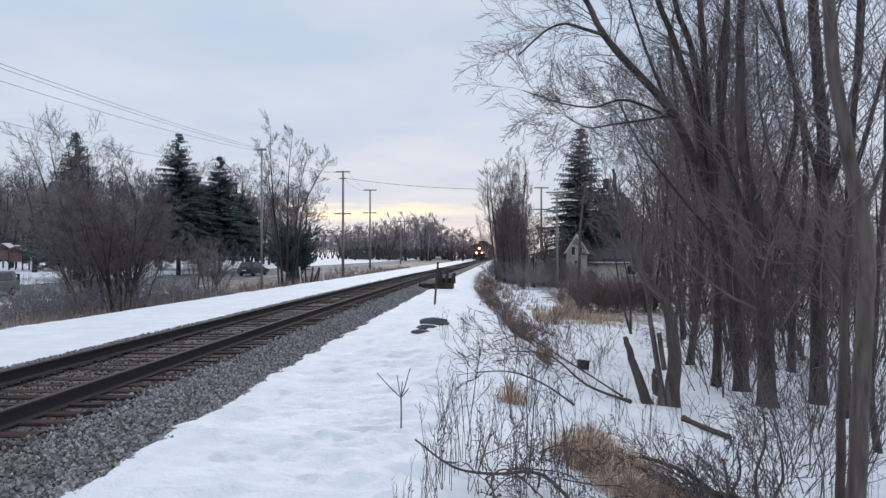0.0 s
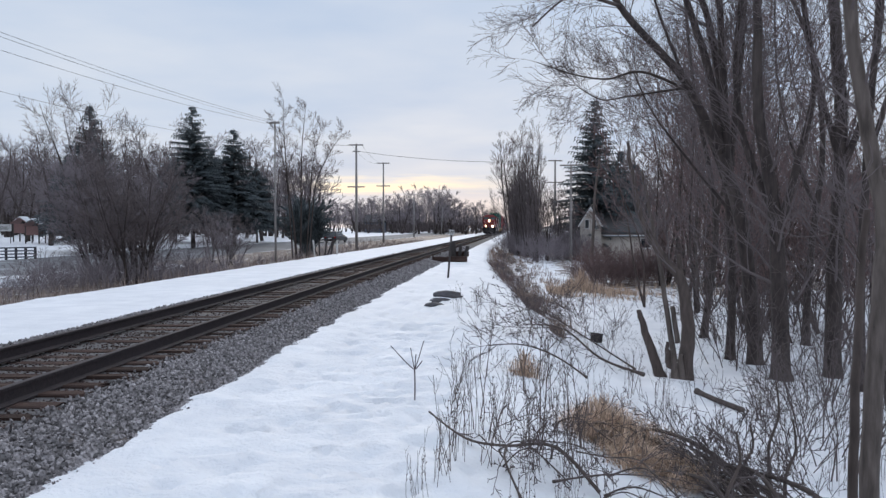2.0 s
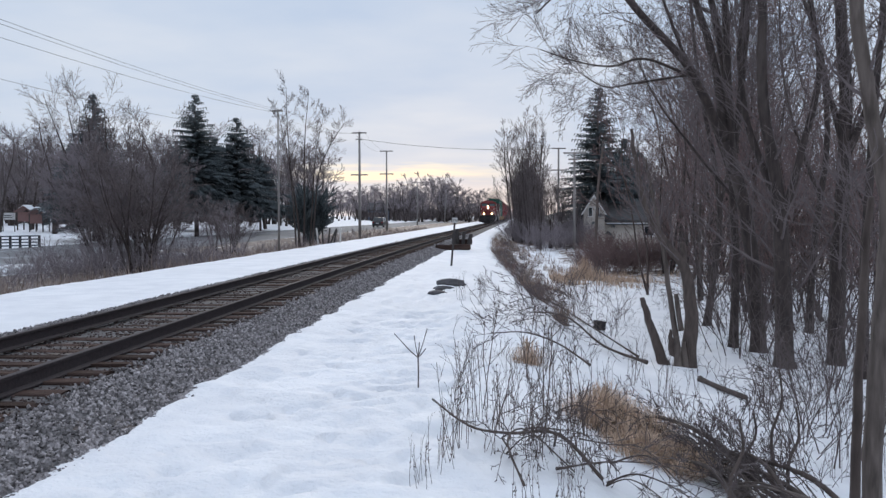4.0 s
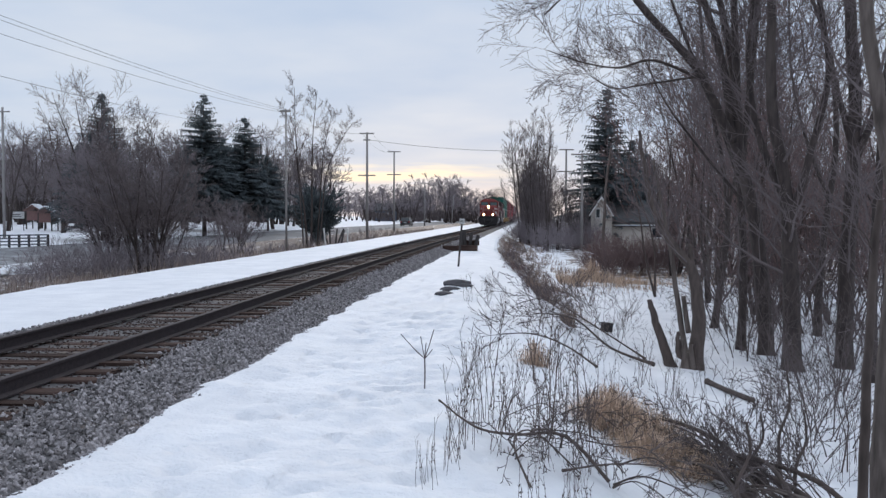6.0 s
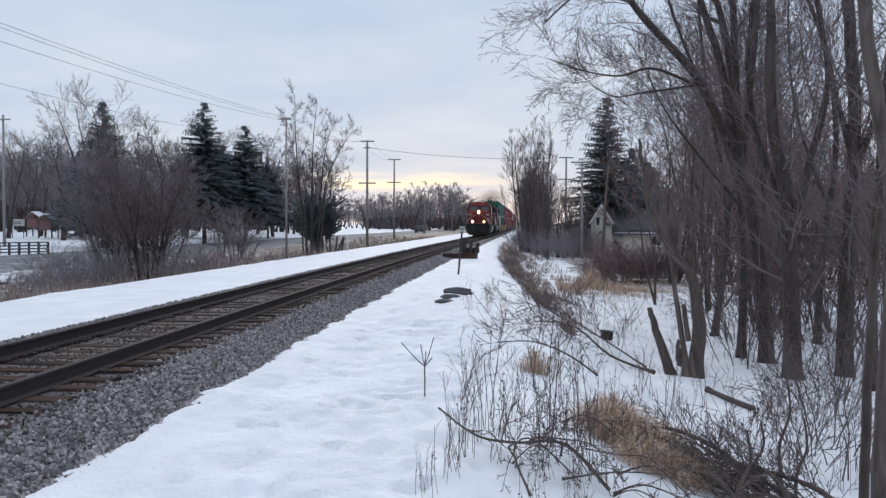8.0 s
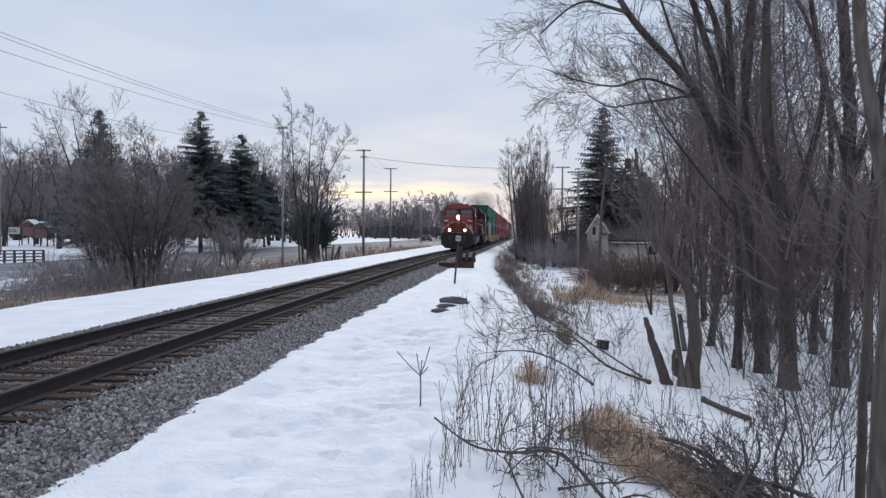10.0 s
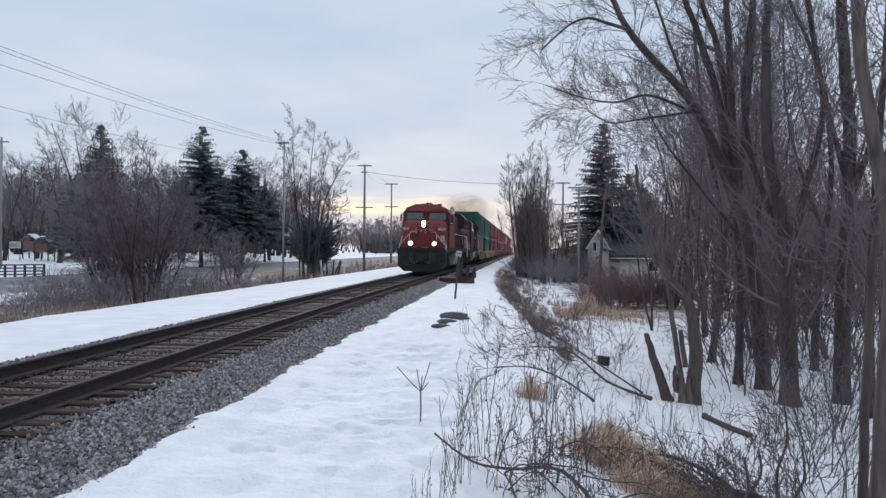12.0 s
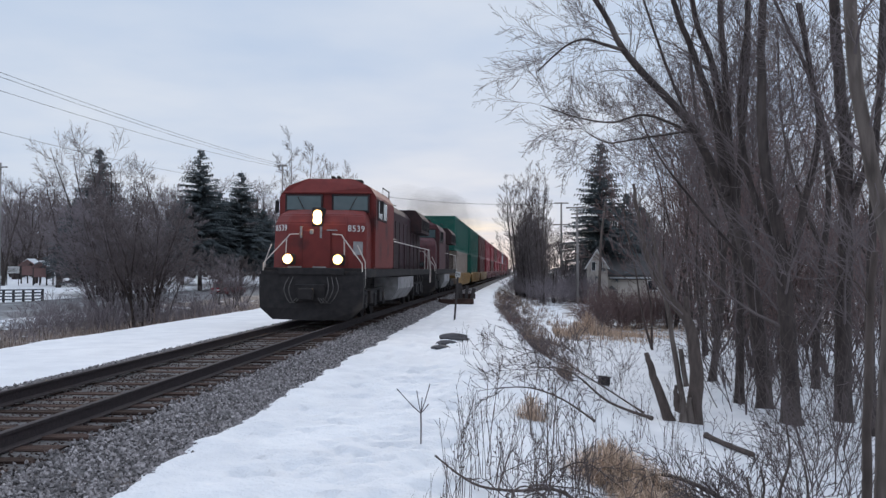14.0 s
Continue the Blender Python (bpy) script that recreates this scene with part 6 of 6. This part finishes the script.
# upright crooked stems by the heap
for k, (h, d, ht) in enumerate(((1275, 7.0, 0.9), (1345, 9.0, 1.2), (1375, 8.2, 1.0), (1300, 8.6, 0.8))):
    x, y = spot(h, d)
    z = land(x, y)
    fallen([(x, y, z - 0.05), (x - 0.05, y, z + ht * 0.4), (x + 0.06, y + 0.03, z + ht * 0.7), (x + 0.02, y, z + ht)], 0.028, 0.012, "crooked dead stem standing in snow", 270 + k, 6, 0.5)

# tangled bushes under the trees
G_B = "tangled bushes under the trees"
tb = [shrub("tangled_bush", on_land((4.25, 12.20)), 1.7, 1.1, 281, "tangled leafless bush in snow under the trees", 7, 0.0036, STEM, (4, 3), G_B, lift=0.0),
      shrub("tangled_bush", on_land((4.36, 11.20)), 2.3, 1.2, 282, "tangled leafless bush in snow under the trees", 6, 0.0036, STEM, (5, 3), G_B, lift=0.05),
      shrub("tangled_bush", on_land((4.62, 15.22)), 1.3, 1.2, 283, "low tangled leafless bush in snow", 7, 0.0036, STEM, (4, 3), G_B, lift=-0.1)]
for k in range(12):
    h = rng.uniform(1310, 1590)
    d = rng.uniform(9.5, 19) if h > 1330 else rng.uniform(13, 19)
    copy_thing(tb[k % 3], pose(*on_land(spot(h, d)), 0, 0, rng.uniform(0, 360)) @ Matrix.Scale(rng.uniform(0.6, 1.15), 4))
for k in range(14):
    h, d = rng.uniform(990, 1230), rng.uniform(18, 38)
    copy_thing(tb[2], pose(*on_land(spot(h, d)), 0, 0, rng.uniform(0, 360)) @ Matrix.Scale(rng.uniform(0.4, 0.85), 4))
for k in range(12):
    h = rng.uniform(1240, 1580)
    copy_thing(tb[k % 3], pose(*on_land(spot(h, rng.uniform(19, 27))), 0, 0, rng.uniform(0, 360)) @ Matrix.Scale(rng.uniform(0.9, 1.9), 4))

for k in range(7):
    h, d = 1245 + 330 * (k + rng.random()) / 7, rng.uniform(15, 23)
    copy_thing(tb[k % 2], pose(*on_land(spot(h, d)), 0, 0, rng.uniform(0, 360)) @ Matrix.Scale(rng.uniform(0.8, 1.5), 4))

# ---- small things by the line ----
ROCK = mat("dark_wet_rock", (0.10, 0.095, 0.10), (0.06, 0.055, 0.06), 0.8, 12, 0.6, 25)


def rock(xy, sx, sy, sz, seed):
    rng = random.Random(seed)
    bm = bmesh.new()
    bmesh.ops.create_icosphere(bm, subdivisions=2, radius=1)
    for v in bm.verts:
        v.co *= 1 + 0.28 * noise.noise(v.co * 1.3 + Vector((seed, 0, 0)))
        v.co = Vector((v.co.x * sx, v.co.y * sy, v.co.z * sz))
    me = bpy.data.meshes.new("rock")
    bm.to_mesh(me)
    bm.free()
    me.materials.append(ROCK)
    ob = new("rock", me)
    ob.matrix_basis = pose(*on_land(xy, sz * 0.25), 0, 0, rng.uniform(0, 180))
    return tagged(ob, "flat dark rock lying in the snow", "rock", "rocks in the snow")


for k, (h, d, a, b, c) in enumerate(((766, 23.2, 0.22, 0.42, 0.11), (756, 21.9, 0.17, 0.3, 0.09), (744, 20.8, 0.18, 0.26, 0.08), (778, 23.0, 0.09, 0.3, 0.06), (770, 21.8, 0.07, 0.3, 0.05))):
    rock(spot(h, d), a, b, c, 290 + k)

POST = mat("weathered_post", (0.07, 0.06, 0.058), (0.045, 0.04, 0.04), 0.9, 10, 0.5, 30, stretch=(1, 1, 0.2))
SIGN = mat("white_sign_enamel", (0.55, 0.54, 0.53), (0.40, 0.39, 0.38), 0.6, 6, c=(0.3, 0.27, 0.25), cscale=6)
INK = mat("black_sign_paint", (0.02, 0.02, 0.02), (0.03, 0.03, 0.03), 0.6, 6)
wp = empty("whistle_post", pose(*on_land((-1.74, 32.45)), 0, 4.5, 0), "dark post with a small white whistle sign beside the track", "sign post")
part("post", boxes((-0.036, 0.036, -0.036, 0.036, -0.2, 1.72), bev=0.01), POST, wp)
pl = part("sign_plate", boxes((-0.10, 0.10, -0.065, -0.048, 1.62, 1.82), bev=0.006), SIGN, wp, "small worn white square sign")
letters("W", 0.17, INK, pl, pose(0, -0.068, 1.66, 90, 0, 0), "sign_letter")

# dark stakes and old sleepers heaped by the ballast
def stake_heap():
    rng = random.Random(300)
    x, y = (-2.09, 46.95)
    z = land(x, y)
    t = empty("sleeper_heap", pose(x, y, z) @ Matrix.Scale(1.45, 4), "dark heap of old sleepers and stakes beside the track", "debris heap")
    for k, (px, py, h, tilt) in enumerate(((-0.22, 0, 0.72, 4), (-0.05, 0.1, 0.80, -3), (0.12, 0, 0.70, 6), (0.30, 0.1, 0.62, 14))):
        part("stake", moved(boxes((-0.06, 0.06, -0.06, 0.06, -0.1, h), bev=0.01), pose(px, py, 0, 0, tilt, rng.uniform(0, 40))), POST, t)
    for k, (px, py, pz, turn) in enumerate(((-0.5, -0.1, 0.1, 70), (0.05, -0.2, 0.12, 85), (0.1, 0.3, 0.3, 95))):
        part("sleeper", moved(boxes((-0.12, 0.12, -0.38, 0.38, -0.1, 0.1), bev=0.015), pose(px, py, pz, 0, 0, turn)), TIEWOOD, t)
    return t


stake_heap()
bx, by = (2.58, 21.93)
crate = empty("black_crate", pose(bx, by, land(bx, by), 0, 6, 25) @ Matrix.Scale(0.75, 4), "small black plastic crate lying in the snow", "crate")
bm = bmesh.new()
for s in ((-0.16, 0.16, -0.13, -0.11, 0, 0.30), (-0.16, 0.16, 0.11, 0.13, 0, 0.30), (-0.16, -0.14, -0.11, 0.11, 0, 0.30), (0.14, 0.16, -0.11, 0.11, 0, 0.30), (-0.14, 0.14, -0.11, 0.11, 0.0, 0.02)):
    bevel_box(bm, *s, bev=0.004)
part("crate_body", bm, BLACK, crate)
part("crate_rim", boxes((-0.18, 0.18, -0.15, -0.13, 0.27, 0.31), (-0.18, 0.18, 0.13, 0.15, 0.27, 0.31), bev=0.004), BLACK, crate)

# ploughed snow along the road
SNOWBANK = mat("ploughed_snow", (0.80, 0.81, 0.83), (0.68, 0.69, 0.71), 0.8, 6, 0.6, 10, c=(0.55, 0.53, 0.52), cscale=2.0)


def snow_bank(y, u, sx, sy, sz, seed):
    bm = bmesh.new()
    bmesh.ops.create_icosphere(bm, subdivisions=3, radius=1)
    for v in bm.verts:
        v.co *= 1 + 0.35 * noise.noise(v.co * 1.8 + Vector((seed, 0, 0)))
        v.co = Vector((v.co.x * sx, v.co.y * sy, v.co.z * sz))
    me = bpy.data.meshes.new("snow_bank")
    bm.to_mesh(me)
    bm.free()
    me.materials.append(SNOWBANK)
    me.shade_smooth()
    ob = new("snow_bank", me)
    x = u + track_x(y) + 5.623
    ob.matrix_basis = pose(x, y, land(x, y) + sz * 0.2, 0, 0, 0)
    return tagged(ob, "heaped ploughed snow along the road edge", "snow bank", "snow banks")


for k, (y, u, sx, sy, sz) in enumerate(((42, -27.5, 1.0, 2.6, 0.34), (47, -27.2, 1.2, 3.2, 0.4), (52, -27.6, 0.9, 2.4, 0.32), (57, -27.0, 0.8, 2.6, 0.28), (66, -26.6, 0.8, 3.2, 0.26))):
    snow_bank(y, u, sx, sy, sz, 310 + k)

# ---- poles and wires ----
POLE = mat("grey_pole_wood", (0.30, 0.28, 0.27), (0.20, 0.185, 0.18), 0.9, 8, 0.5, 30, stretch=(1, 1, 0.1))
WIRE = mat("dull_wire", (0.05, 0.05, 0.055), (0.04, 0.04, 0.045), 0.7, 3)
INSUL = mat("insulator_glaze", (0.25, 0.25, 0.27), (0.18, 0.17, 0.17), 0.3, 5)


def utility_pole(xy, top, arms, turn, r=0.15, lean=0.0):
    """arms: (height below the top, half width)."""
    z = land(*xy)
    t = empty("utility_pole", pose(*xy, z, 0, lean, turn), "grey wooden utility pole with crossarms", "utility pole", "utility poles")
    h = top - z
    acc = Acc()
    acc.tube([Vector((0, 0, -0.3)), Vector((0, 0, h * 0.5)), Vector((0, 0, h))], [r, r * 0.85, r * 0.68], 10)
    piece("pole", acc, POLE, t, smooth=True)
    for dn, hw in arms:
        a = part("crossarm", boxes((-hw, hw, -0.2, -0.09, h - dn - 0.07, h - dn + 0.07)), POLE, t)
        for k in range(4):
            part("insulator", moved(disc(0.05, 0.16, 8), pose(-hw * 0.9 + hw * 0.6 * k, -0.145, h - dn + 0.07, -90, 0, 0)), INSUL, a)
    return t


PL = [(((-19.05, 28.19)), 9.0), (((-16.80, 65.33)), 9.75), (((-16.00, 99.39)), 11.3), (((-16.07, 124.42)), 11.0), (((-16.01, 171.46)), 8.2), (((-14.16, 229.60)), 8.2)]
utility_pole(PL[0][0], PL[0][1], [(0.3, 1.2)], 0)
utility_pole(PL[1][0], PL[1][1], [(0.15, 0.42)], 0, 0.085)
utility_pole(PL[2][0], PL[2][1], [(0.15, 0.85), (0.9, 0.4), (5.0, 1.0)], 0, 0.17)
utility_pole(PL[3][0], PL[3][1], [(0.1, 0.95), (3.4, 1.0)], 0)
utility_pole(PL[4][0], PL[4][1], [(0.1, 0.8)], 0)
utility_pole(PL[5][0], PL[5][1] - 1, [(0.1, 0.8)], 0, 0.15, 4)
utility_pole((-54.16, 89.71), 13.2, [(0.5, 0.9)], 0, 0.17)
PR = [(((7.32, 104.42)), 9.7), (((7.45, 84.41)), 7.7)]
utility_pole(PR[0][0], PR[0][1], [(0.1, 0.85), (2.7, 1.0)], 5)
utility_pole(PR[1][0], PR[1][1], [(0.1, 1.1), (0.7, 0.6)], 5)


def wire(a, b, sag, r=0.012):
    a, b = Vector(a), Vector(b)
    pts = [a.lerp(b, i / 14) - Vector((0, 0, sag * 4 * (i / 14) * (1 - i / 14))) for i in range(15)]
    acc = Acc()
    acc.tube(pts, [r] * 15, 5)
    return tagged(piece("overhead_wire", acc, WIRE), "thin dark overhead wire strung between poles", "wire", "overhead wires")


def top_of(p, dx=0.0, dn=0.0):
    return (p[0][0] + dx, p[0][1], p[1] - dn)


for dx, dn, sag in ((-0.3, 0.0, 0.25), (0.3, 0.05, 0.25), (0.0, 0.65, 0.3)):
    wire(top_of(PL[0], dx, dn), top_of(PL[1], dx, 0.1 + dn * 0.3), sag, 0.009)
for a, b in ((1, 2), (2, 3)):
    for dx in (-0.6, 0.6):
        wire(top_of(PL[a], dx, 0.1), top_of(PL[b], dx, 0.1), 0.7, 0.010)
wire(top_of(PL[2], 0.4, 0.9), top_of(PR[0], -0.6, 0.1), 0.55, 0.022)
wire(top_of(PL[0], 0, 2.2), (*(-16.80, 65.33), 8.0), 0.4, 0.008)

# ---- fences ----
WHITEPOST = mat("chipped_white_paint", (0.62, 0.60, 0.58), (0.45, 0.43, 0.42), 0.7, 10)


def broken_fence():
    x, y = (-12.31, 62.52)
    t = empty("broken_fence", pose(x, y, land(x, y), 0, 0, 0), "broken fence of leaning dark boards between white posts", "fence")
    for px in (-0.85, 0.78):
        part("post", moved(boxes((-0.05, 0.05, -0.05, 0.05, -0.3, 1.15), bev=0.01), pose(px, 0, 0, 0, -6 if px < 0 else 2, 0)), WHITEPOST, t, "white post")
    for k, (px, tilt, h) in enumerate(((-0.62, -28, 1.25), (-0.5, -2, 1.1), (-0.1, 6, 1.15), (0.05, 22, 1.2), (0.3, 12, 1.05))):
        part("board", moved(boxes((-0.06, 0.06, -0.02, 0.02, -0.15, h), bev=0.006), pose(px, 0.03 * k, 0, 0, tilt, 0)), POST, t, "dark board")
    return t


broken_fence()


def rail_fence():
    x0, y0 = (-46.18, 74.05)
    x1, y1 = (-42.94, 78.19)
    z = land(x0, y0)
    turn = math.degrees(math.atan2(y1 - y0, x1 - x0))
    L = math.hypot(x1 - x0, y1 - y0)
    t = empty("rail_fence", pose(x0, y0, z, 0, 0, turn), "dark wooden rail fence on snow beyond the road", "fence")
    for k in range(7):
        part("post", boxes((L * k / 6 - 0.09, L * k / 6 + 0.09, -0.09, 0.09, -0.3, 1.15), bev=0.01), POST, t)
    for k in range(4):
        part("rail", boxes((0, L, -0.13, -0.09, 0.18 + 0.29 * k, 0.30 + 0.29 * k), bev=0.006), mat("blue_grey_fence_wood", (0.10, 0.11, 0.13), (0.07, 0.075, 0.09), 0.85, 9), t)
    return t


rail_fence()
KIOSK = mat("brick_red_boards", (0.20, 0.115, 0.105), (0.15, 0.09, 0.085), 0.8, 8)
ROOFSNOW = mat("roof_snow", (0.78, 0.80, 0.83), (0.70, 0.72, 0.75), 0.8, 3, 0.3, 8)


def shelter(xy, w, dp, h, label):
    t = empty("park_shelter", pose(*on_land(xy)), label, "shelter", "park shelters")
    for sx in (-1, 1):
        for sy in (-1, 1):
            part("post", boxes((sx * w / 2 - 0.07, sx * w / 2 + 0.07, sy * dp / 2 - 0.07, sy * dp / 2 + 0.07, -0.2, h)), POST, t)
    part("panel", boxes((-w / 2, w / 2, -dp / 2 - 0.03, -dp / 2 + 0.03, h * 0.48, h)), KIOSK, t, "brick red boards")
    part("roof", prism(bmesh.new(), [(-w / 2 - 0.3, h), (0, h + 0.7), (w / 2 + 0.3, h), (w / 2 + 0.3, h + 0.12), (0, h + 0.85), (-w / 2 - 0.3, h + 0.12)], "y", -dp / 2 - 0.3, dp / 2 + 0.3), KIOSK, t)
    part("snow_cap", prism(bmesh.new(), [(-w / 2 - 0.2, h + 0.17), (0, h + 0.87), (w / 2 + 0.2, h + 0.17), (0, h + 1.0)], "y", -dp / 2 - 0.2, dp / 2 + 0.2), ROOFSNOW, t, "snow on the roof")
    return t


shelter((-64.97, 115.26), 1.9, 1.6, 2.5, "brick red roofed park shelter with snow on top")
shelter((-60.05, 109.47), 1.8, 1.6, 2.3, "brick red roofed park shelter on posts in snow")
board = empty("notice_board", pose(*on_land((-64.17, 109.29))), "white notice board on posts in snow", "sign")
part("panel", boxes((-0.95, 0.95, -0.05, 0.05, 1.6, 2.5)), SIGN, board)
for s in (-0.8, 0.8):
    part("post", boxes((s - 0.05, s + 0.05, 0.05, 0.13, -0.2, 2.4)), POST, board)
part("writing_bar", boxes((-0.7, 0.5, -0.062, -0.052, 2.1, 2.2), (-0.7, 0.6, -0.062, -0.052, 1.85, 1.95), bev=0), INK, board)

# ---- houses ----
SIDING = mat("tan_siding", (0.50, 0.45, 0.40), (0.42, 0.375, 0.335), 0.8, 5, 0.2, stretch=(1, 1, 12))
SHINGLE = mat("dark_roof_shingles", (0.09, 0.085, 0.085), (0.055, 0.052, 0.053), 0.9, 6, 0.4)
TRIM = mat("white_house_trim", (0.66, 0.65, 0.64), (0.55, 0.54, 0.53), 0.7, 8)
DARKGLASS = mat("dark_window_glass", (0.03, 0.035, 0.04), (0.02, 0.022, 0.026), 0.1, 2)


def house():
    x, y = (12.72, 88.64)
    t = empty("house", pose(x, y, land(x, y), 0, 0, -8), "small tan house with a dark roof and white-trimmed gable", "house")
    part("wall", boxes((-3.4, 3.6, 0, 5.0, -0.4, 2.75), bev=0), SIDING, t)
    part("roof", prism(bmesh.new(), [(-0.4, 2.65), (2.5, 4.75), (5.4, 2.65), (5.4, 2.85), (2.5, 4.98), (-0.4, 2.85)], "x", -3.7, 3.9), SHINGLE, t)
    g = part("gable_wing", prism(bmesh.new(), [(-3.9, -0.4), (-3.9, 3.7), (-2.85, 5.35), (-1.8, 3.7), (-1.8, -0.4)], "y", -0.9, 2.5), SIDING, t)
    part("gable_roof", prism(bmesh.new(), [(-4.15, 3.45), (-2.85, 5.5), (-1.55, 3.45), (-1.55, 3.62), (-2.85, 5.7), (-4.15, 3.62)], "y", -1.2, 2.6), SHINGLE, t)
    part("barge_board", prism(bmesh.new(), [(-4.15, 3.40), (-2.85, 5.45), (-1.55, 3.40), (-1.7, 3.40), (-2.85, 5.2), (-4.0, 3.40)], "y", -1.24, -1.18), TRIM, t, "white gable trim")
    for px in (-3.2, -2.5):
        w = part("window", boxes((px - 0.24, px + 0.24, -0.95, -0.88, 3.2, 4.2)), TRIM, g)
        part("pane", boxes((px - 0.17, px + 0.17, -0.965, -0.945, 3.28, 4.12), bev=0), DARKGLASS, w)
    w = part("window", boxes((2.1, 3.2, -0.06, 0.02, 1.2, 2.3)), TRIM, t)
    part("pane", boxes((2.2, 3.1, -0.08, -0.05, 1.3, 2.2), bev=0), DARKGLASS, w)
    part("sill", boxes((2.0, 3.3, -0.12, 0.0, 1.1, 1.2)), TRIM, w)
    part("porch_roof", boxes((-1.7, 3.4, -0.45, 0.0, 2.35, 2.45)), SHINGLE, t)
    part("porch_snow", boxes((-1.6, 3.3, -0.42, -0.03, 2.454, 2.56), bev=0.05), ROOFSNOW, t, "snow on the porch roof")
    return t


house()
BLUE = mat("blue_grey_siding", (0.13, 0.15, 0.20), (0.10, 0.12, 0.16), 0.8, 5)


def far_house(xy, w, h, paint, label):
    t = empty("far_house", pose(*on_land(xy)), label, "house", "houses beyond the road")
    part("wall", boxes((-w / 2, w / 2, 0, 7, -0.3, h), bev=0), paint, t)
    part("roof", prism(bmesh.new(), [(-0.4, h - 0.05), (3.5, h + 2.3), (7.4, h - 0.05), (7.4, h + 0.12), (3.5, h + 2.5), (-0.4, h + 0.12)], "x", -w / 2 - 0.4, w / 2 + 0.4), SHINGLE, t)
    for k in range(4):
        px = -w / 2 + w * (k + 0.5) / 4
        win = part("window", boxes((px - 0.6, px + 0.6, -0.05, 0.03, h * 0.35, h * 0.8)), TRIM, t)
        part("pane", boxes((px - 0.48, px + 0.48, -0.07, -0.04, h * 0.39, h * 0.76), bev=0), DARKGLASS, win)
    return t


far_house((-38.41, 273.58), 6.0, 3.2, BLUE, "low blue-grey house among bare trees")
limbed_tree("pale_snag", [([on_land((6.97, 62.37), -0.15), (7.21, 62.38, 3.63), (7.54, 62.39, 6.48)], 0.16, 0.10, 1)], "pale leaning dead tree trunk before a house", 330, BARK_PALE, category="dead tree")


# ---- ties, last of the large repeats ----
def build_ties():
    rng = random.Random(9)
    meshes = []
    for k in range(4):
        bm = bevel_box(bmesh.new(), -1.3, 1.3, -0.115, 0.115, -0.17, 0.0, 0.012)
        for v in bm.verts:
            v.co += Vector((rng.uniform(-0.03, 0.03), rng.uniform(-0.008, 0.008), rng.uniform(-0.008, 0.004)))
        me = bpy.data.meshes.new("tie")
        bm.to_mesh(me)
        bm.free()
        me.materials.append(TIEWOOD)
        meshes.append(me)
    for k in range(290):
        y = 3.0 + 0.53 * k
        ob = new("tie", meshes[k % 4])
        ob.parent = track
        ob.matrix_basis = pose(track_x(y) + rng.uniform(-0.05, 0.05), y, -0.185 + 0.010 + rng.uniform(-0.026, 0.004), 0, -0.6, -math.degrees(track_slope(y)) + rng.uniform(-1.6, 1.6))
    acc = Acc()
    for k in range(500):
        y = 3.0 + 0.53 * (290 + k)
        acc.box(track_x(y) - 1.3, track_x(y) + 1.3, y - 0.11, y + 0.11, -0.3, -0.17)
    ob = piece("far_ties", acc, TIEWOOD, track)
    ob["kind"] = "stuff"


build_ties()


SPEED = 14.5                      # metres a second
NOSE_AT_END = 24.6 - 0.3          # where the coupler stands at 14 s


def on_track(y, z=0.0):
    return pose(track_x(y), y, z + 0.015, 0, 0.8, -math.degrees(track_slope(y)))


def road_pose(y, lane, way=0):
    n_, f_, z = road_edges(y)
    x = track_x(y) + 5.623 + n_ + (f_ - n_) * lane
    n2, f2, z2 = road_edges(y + 2)
    x2 = track_x(y + 2) + 5.623 + n2 + (f2 - n2) * lane
    return pose(x, y, z + 0.05 + 0.05 * math.sin(math.pi * lane), math.degrees(math.atan2(z2 - z, 2)), 0, -math.degrees(math.atan2(x2 - x, 2)) + way)


def motions():
    steps = [0.5 * k for k in range(29)]
    for thing, offset, z in TRAIN:
        walk(thing, [(t, on_track(NOSE_AT_END + SPEED * (14 - t) + offset, z)) for t in steps])
    for puff, offset, z, across in PUFFS:
        walk(puff, [(t, on_track(NOSE_AT_END + SPEED * (14 - t) + offset, z) @ pose(across + 0.15 * math.sin(t + offset), 0, 0.1 * math.sin(1.3 * t + offset))) for t in steps])
    ticks = [k / 30 for k in range(421)]
    for w, r, y in WHEELS:
        walk(w, [(t, pose(0, y, r, -math.degrees(SPEED * t / r), 0, 0)) for t in ticks])
    # the red car slows as it goes
    walk(red_car, [(t, road_pose(64.4 + (18.0 if t < 11.65 else 16.5 - 2.6 * (t - 11.65)) * (t - 11.65), 0.13)) for t in steps])
    walk(van, [(t, road_pose(60 - 16 * t, 0.32, 180)) for t in steps])
    walk(dark_car, [(t, road_pose(101 + 10.2 * t, 0.2)) for t in steps])


motions()
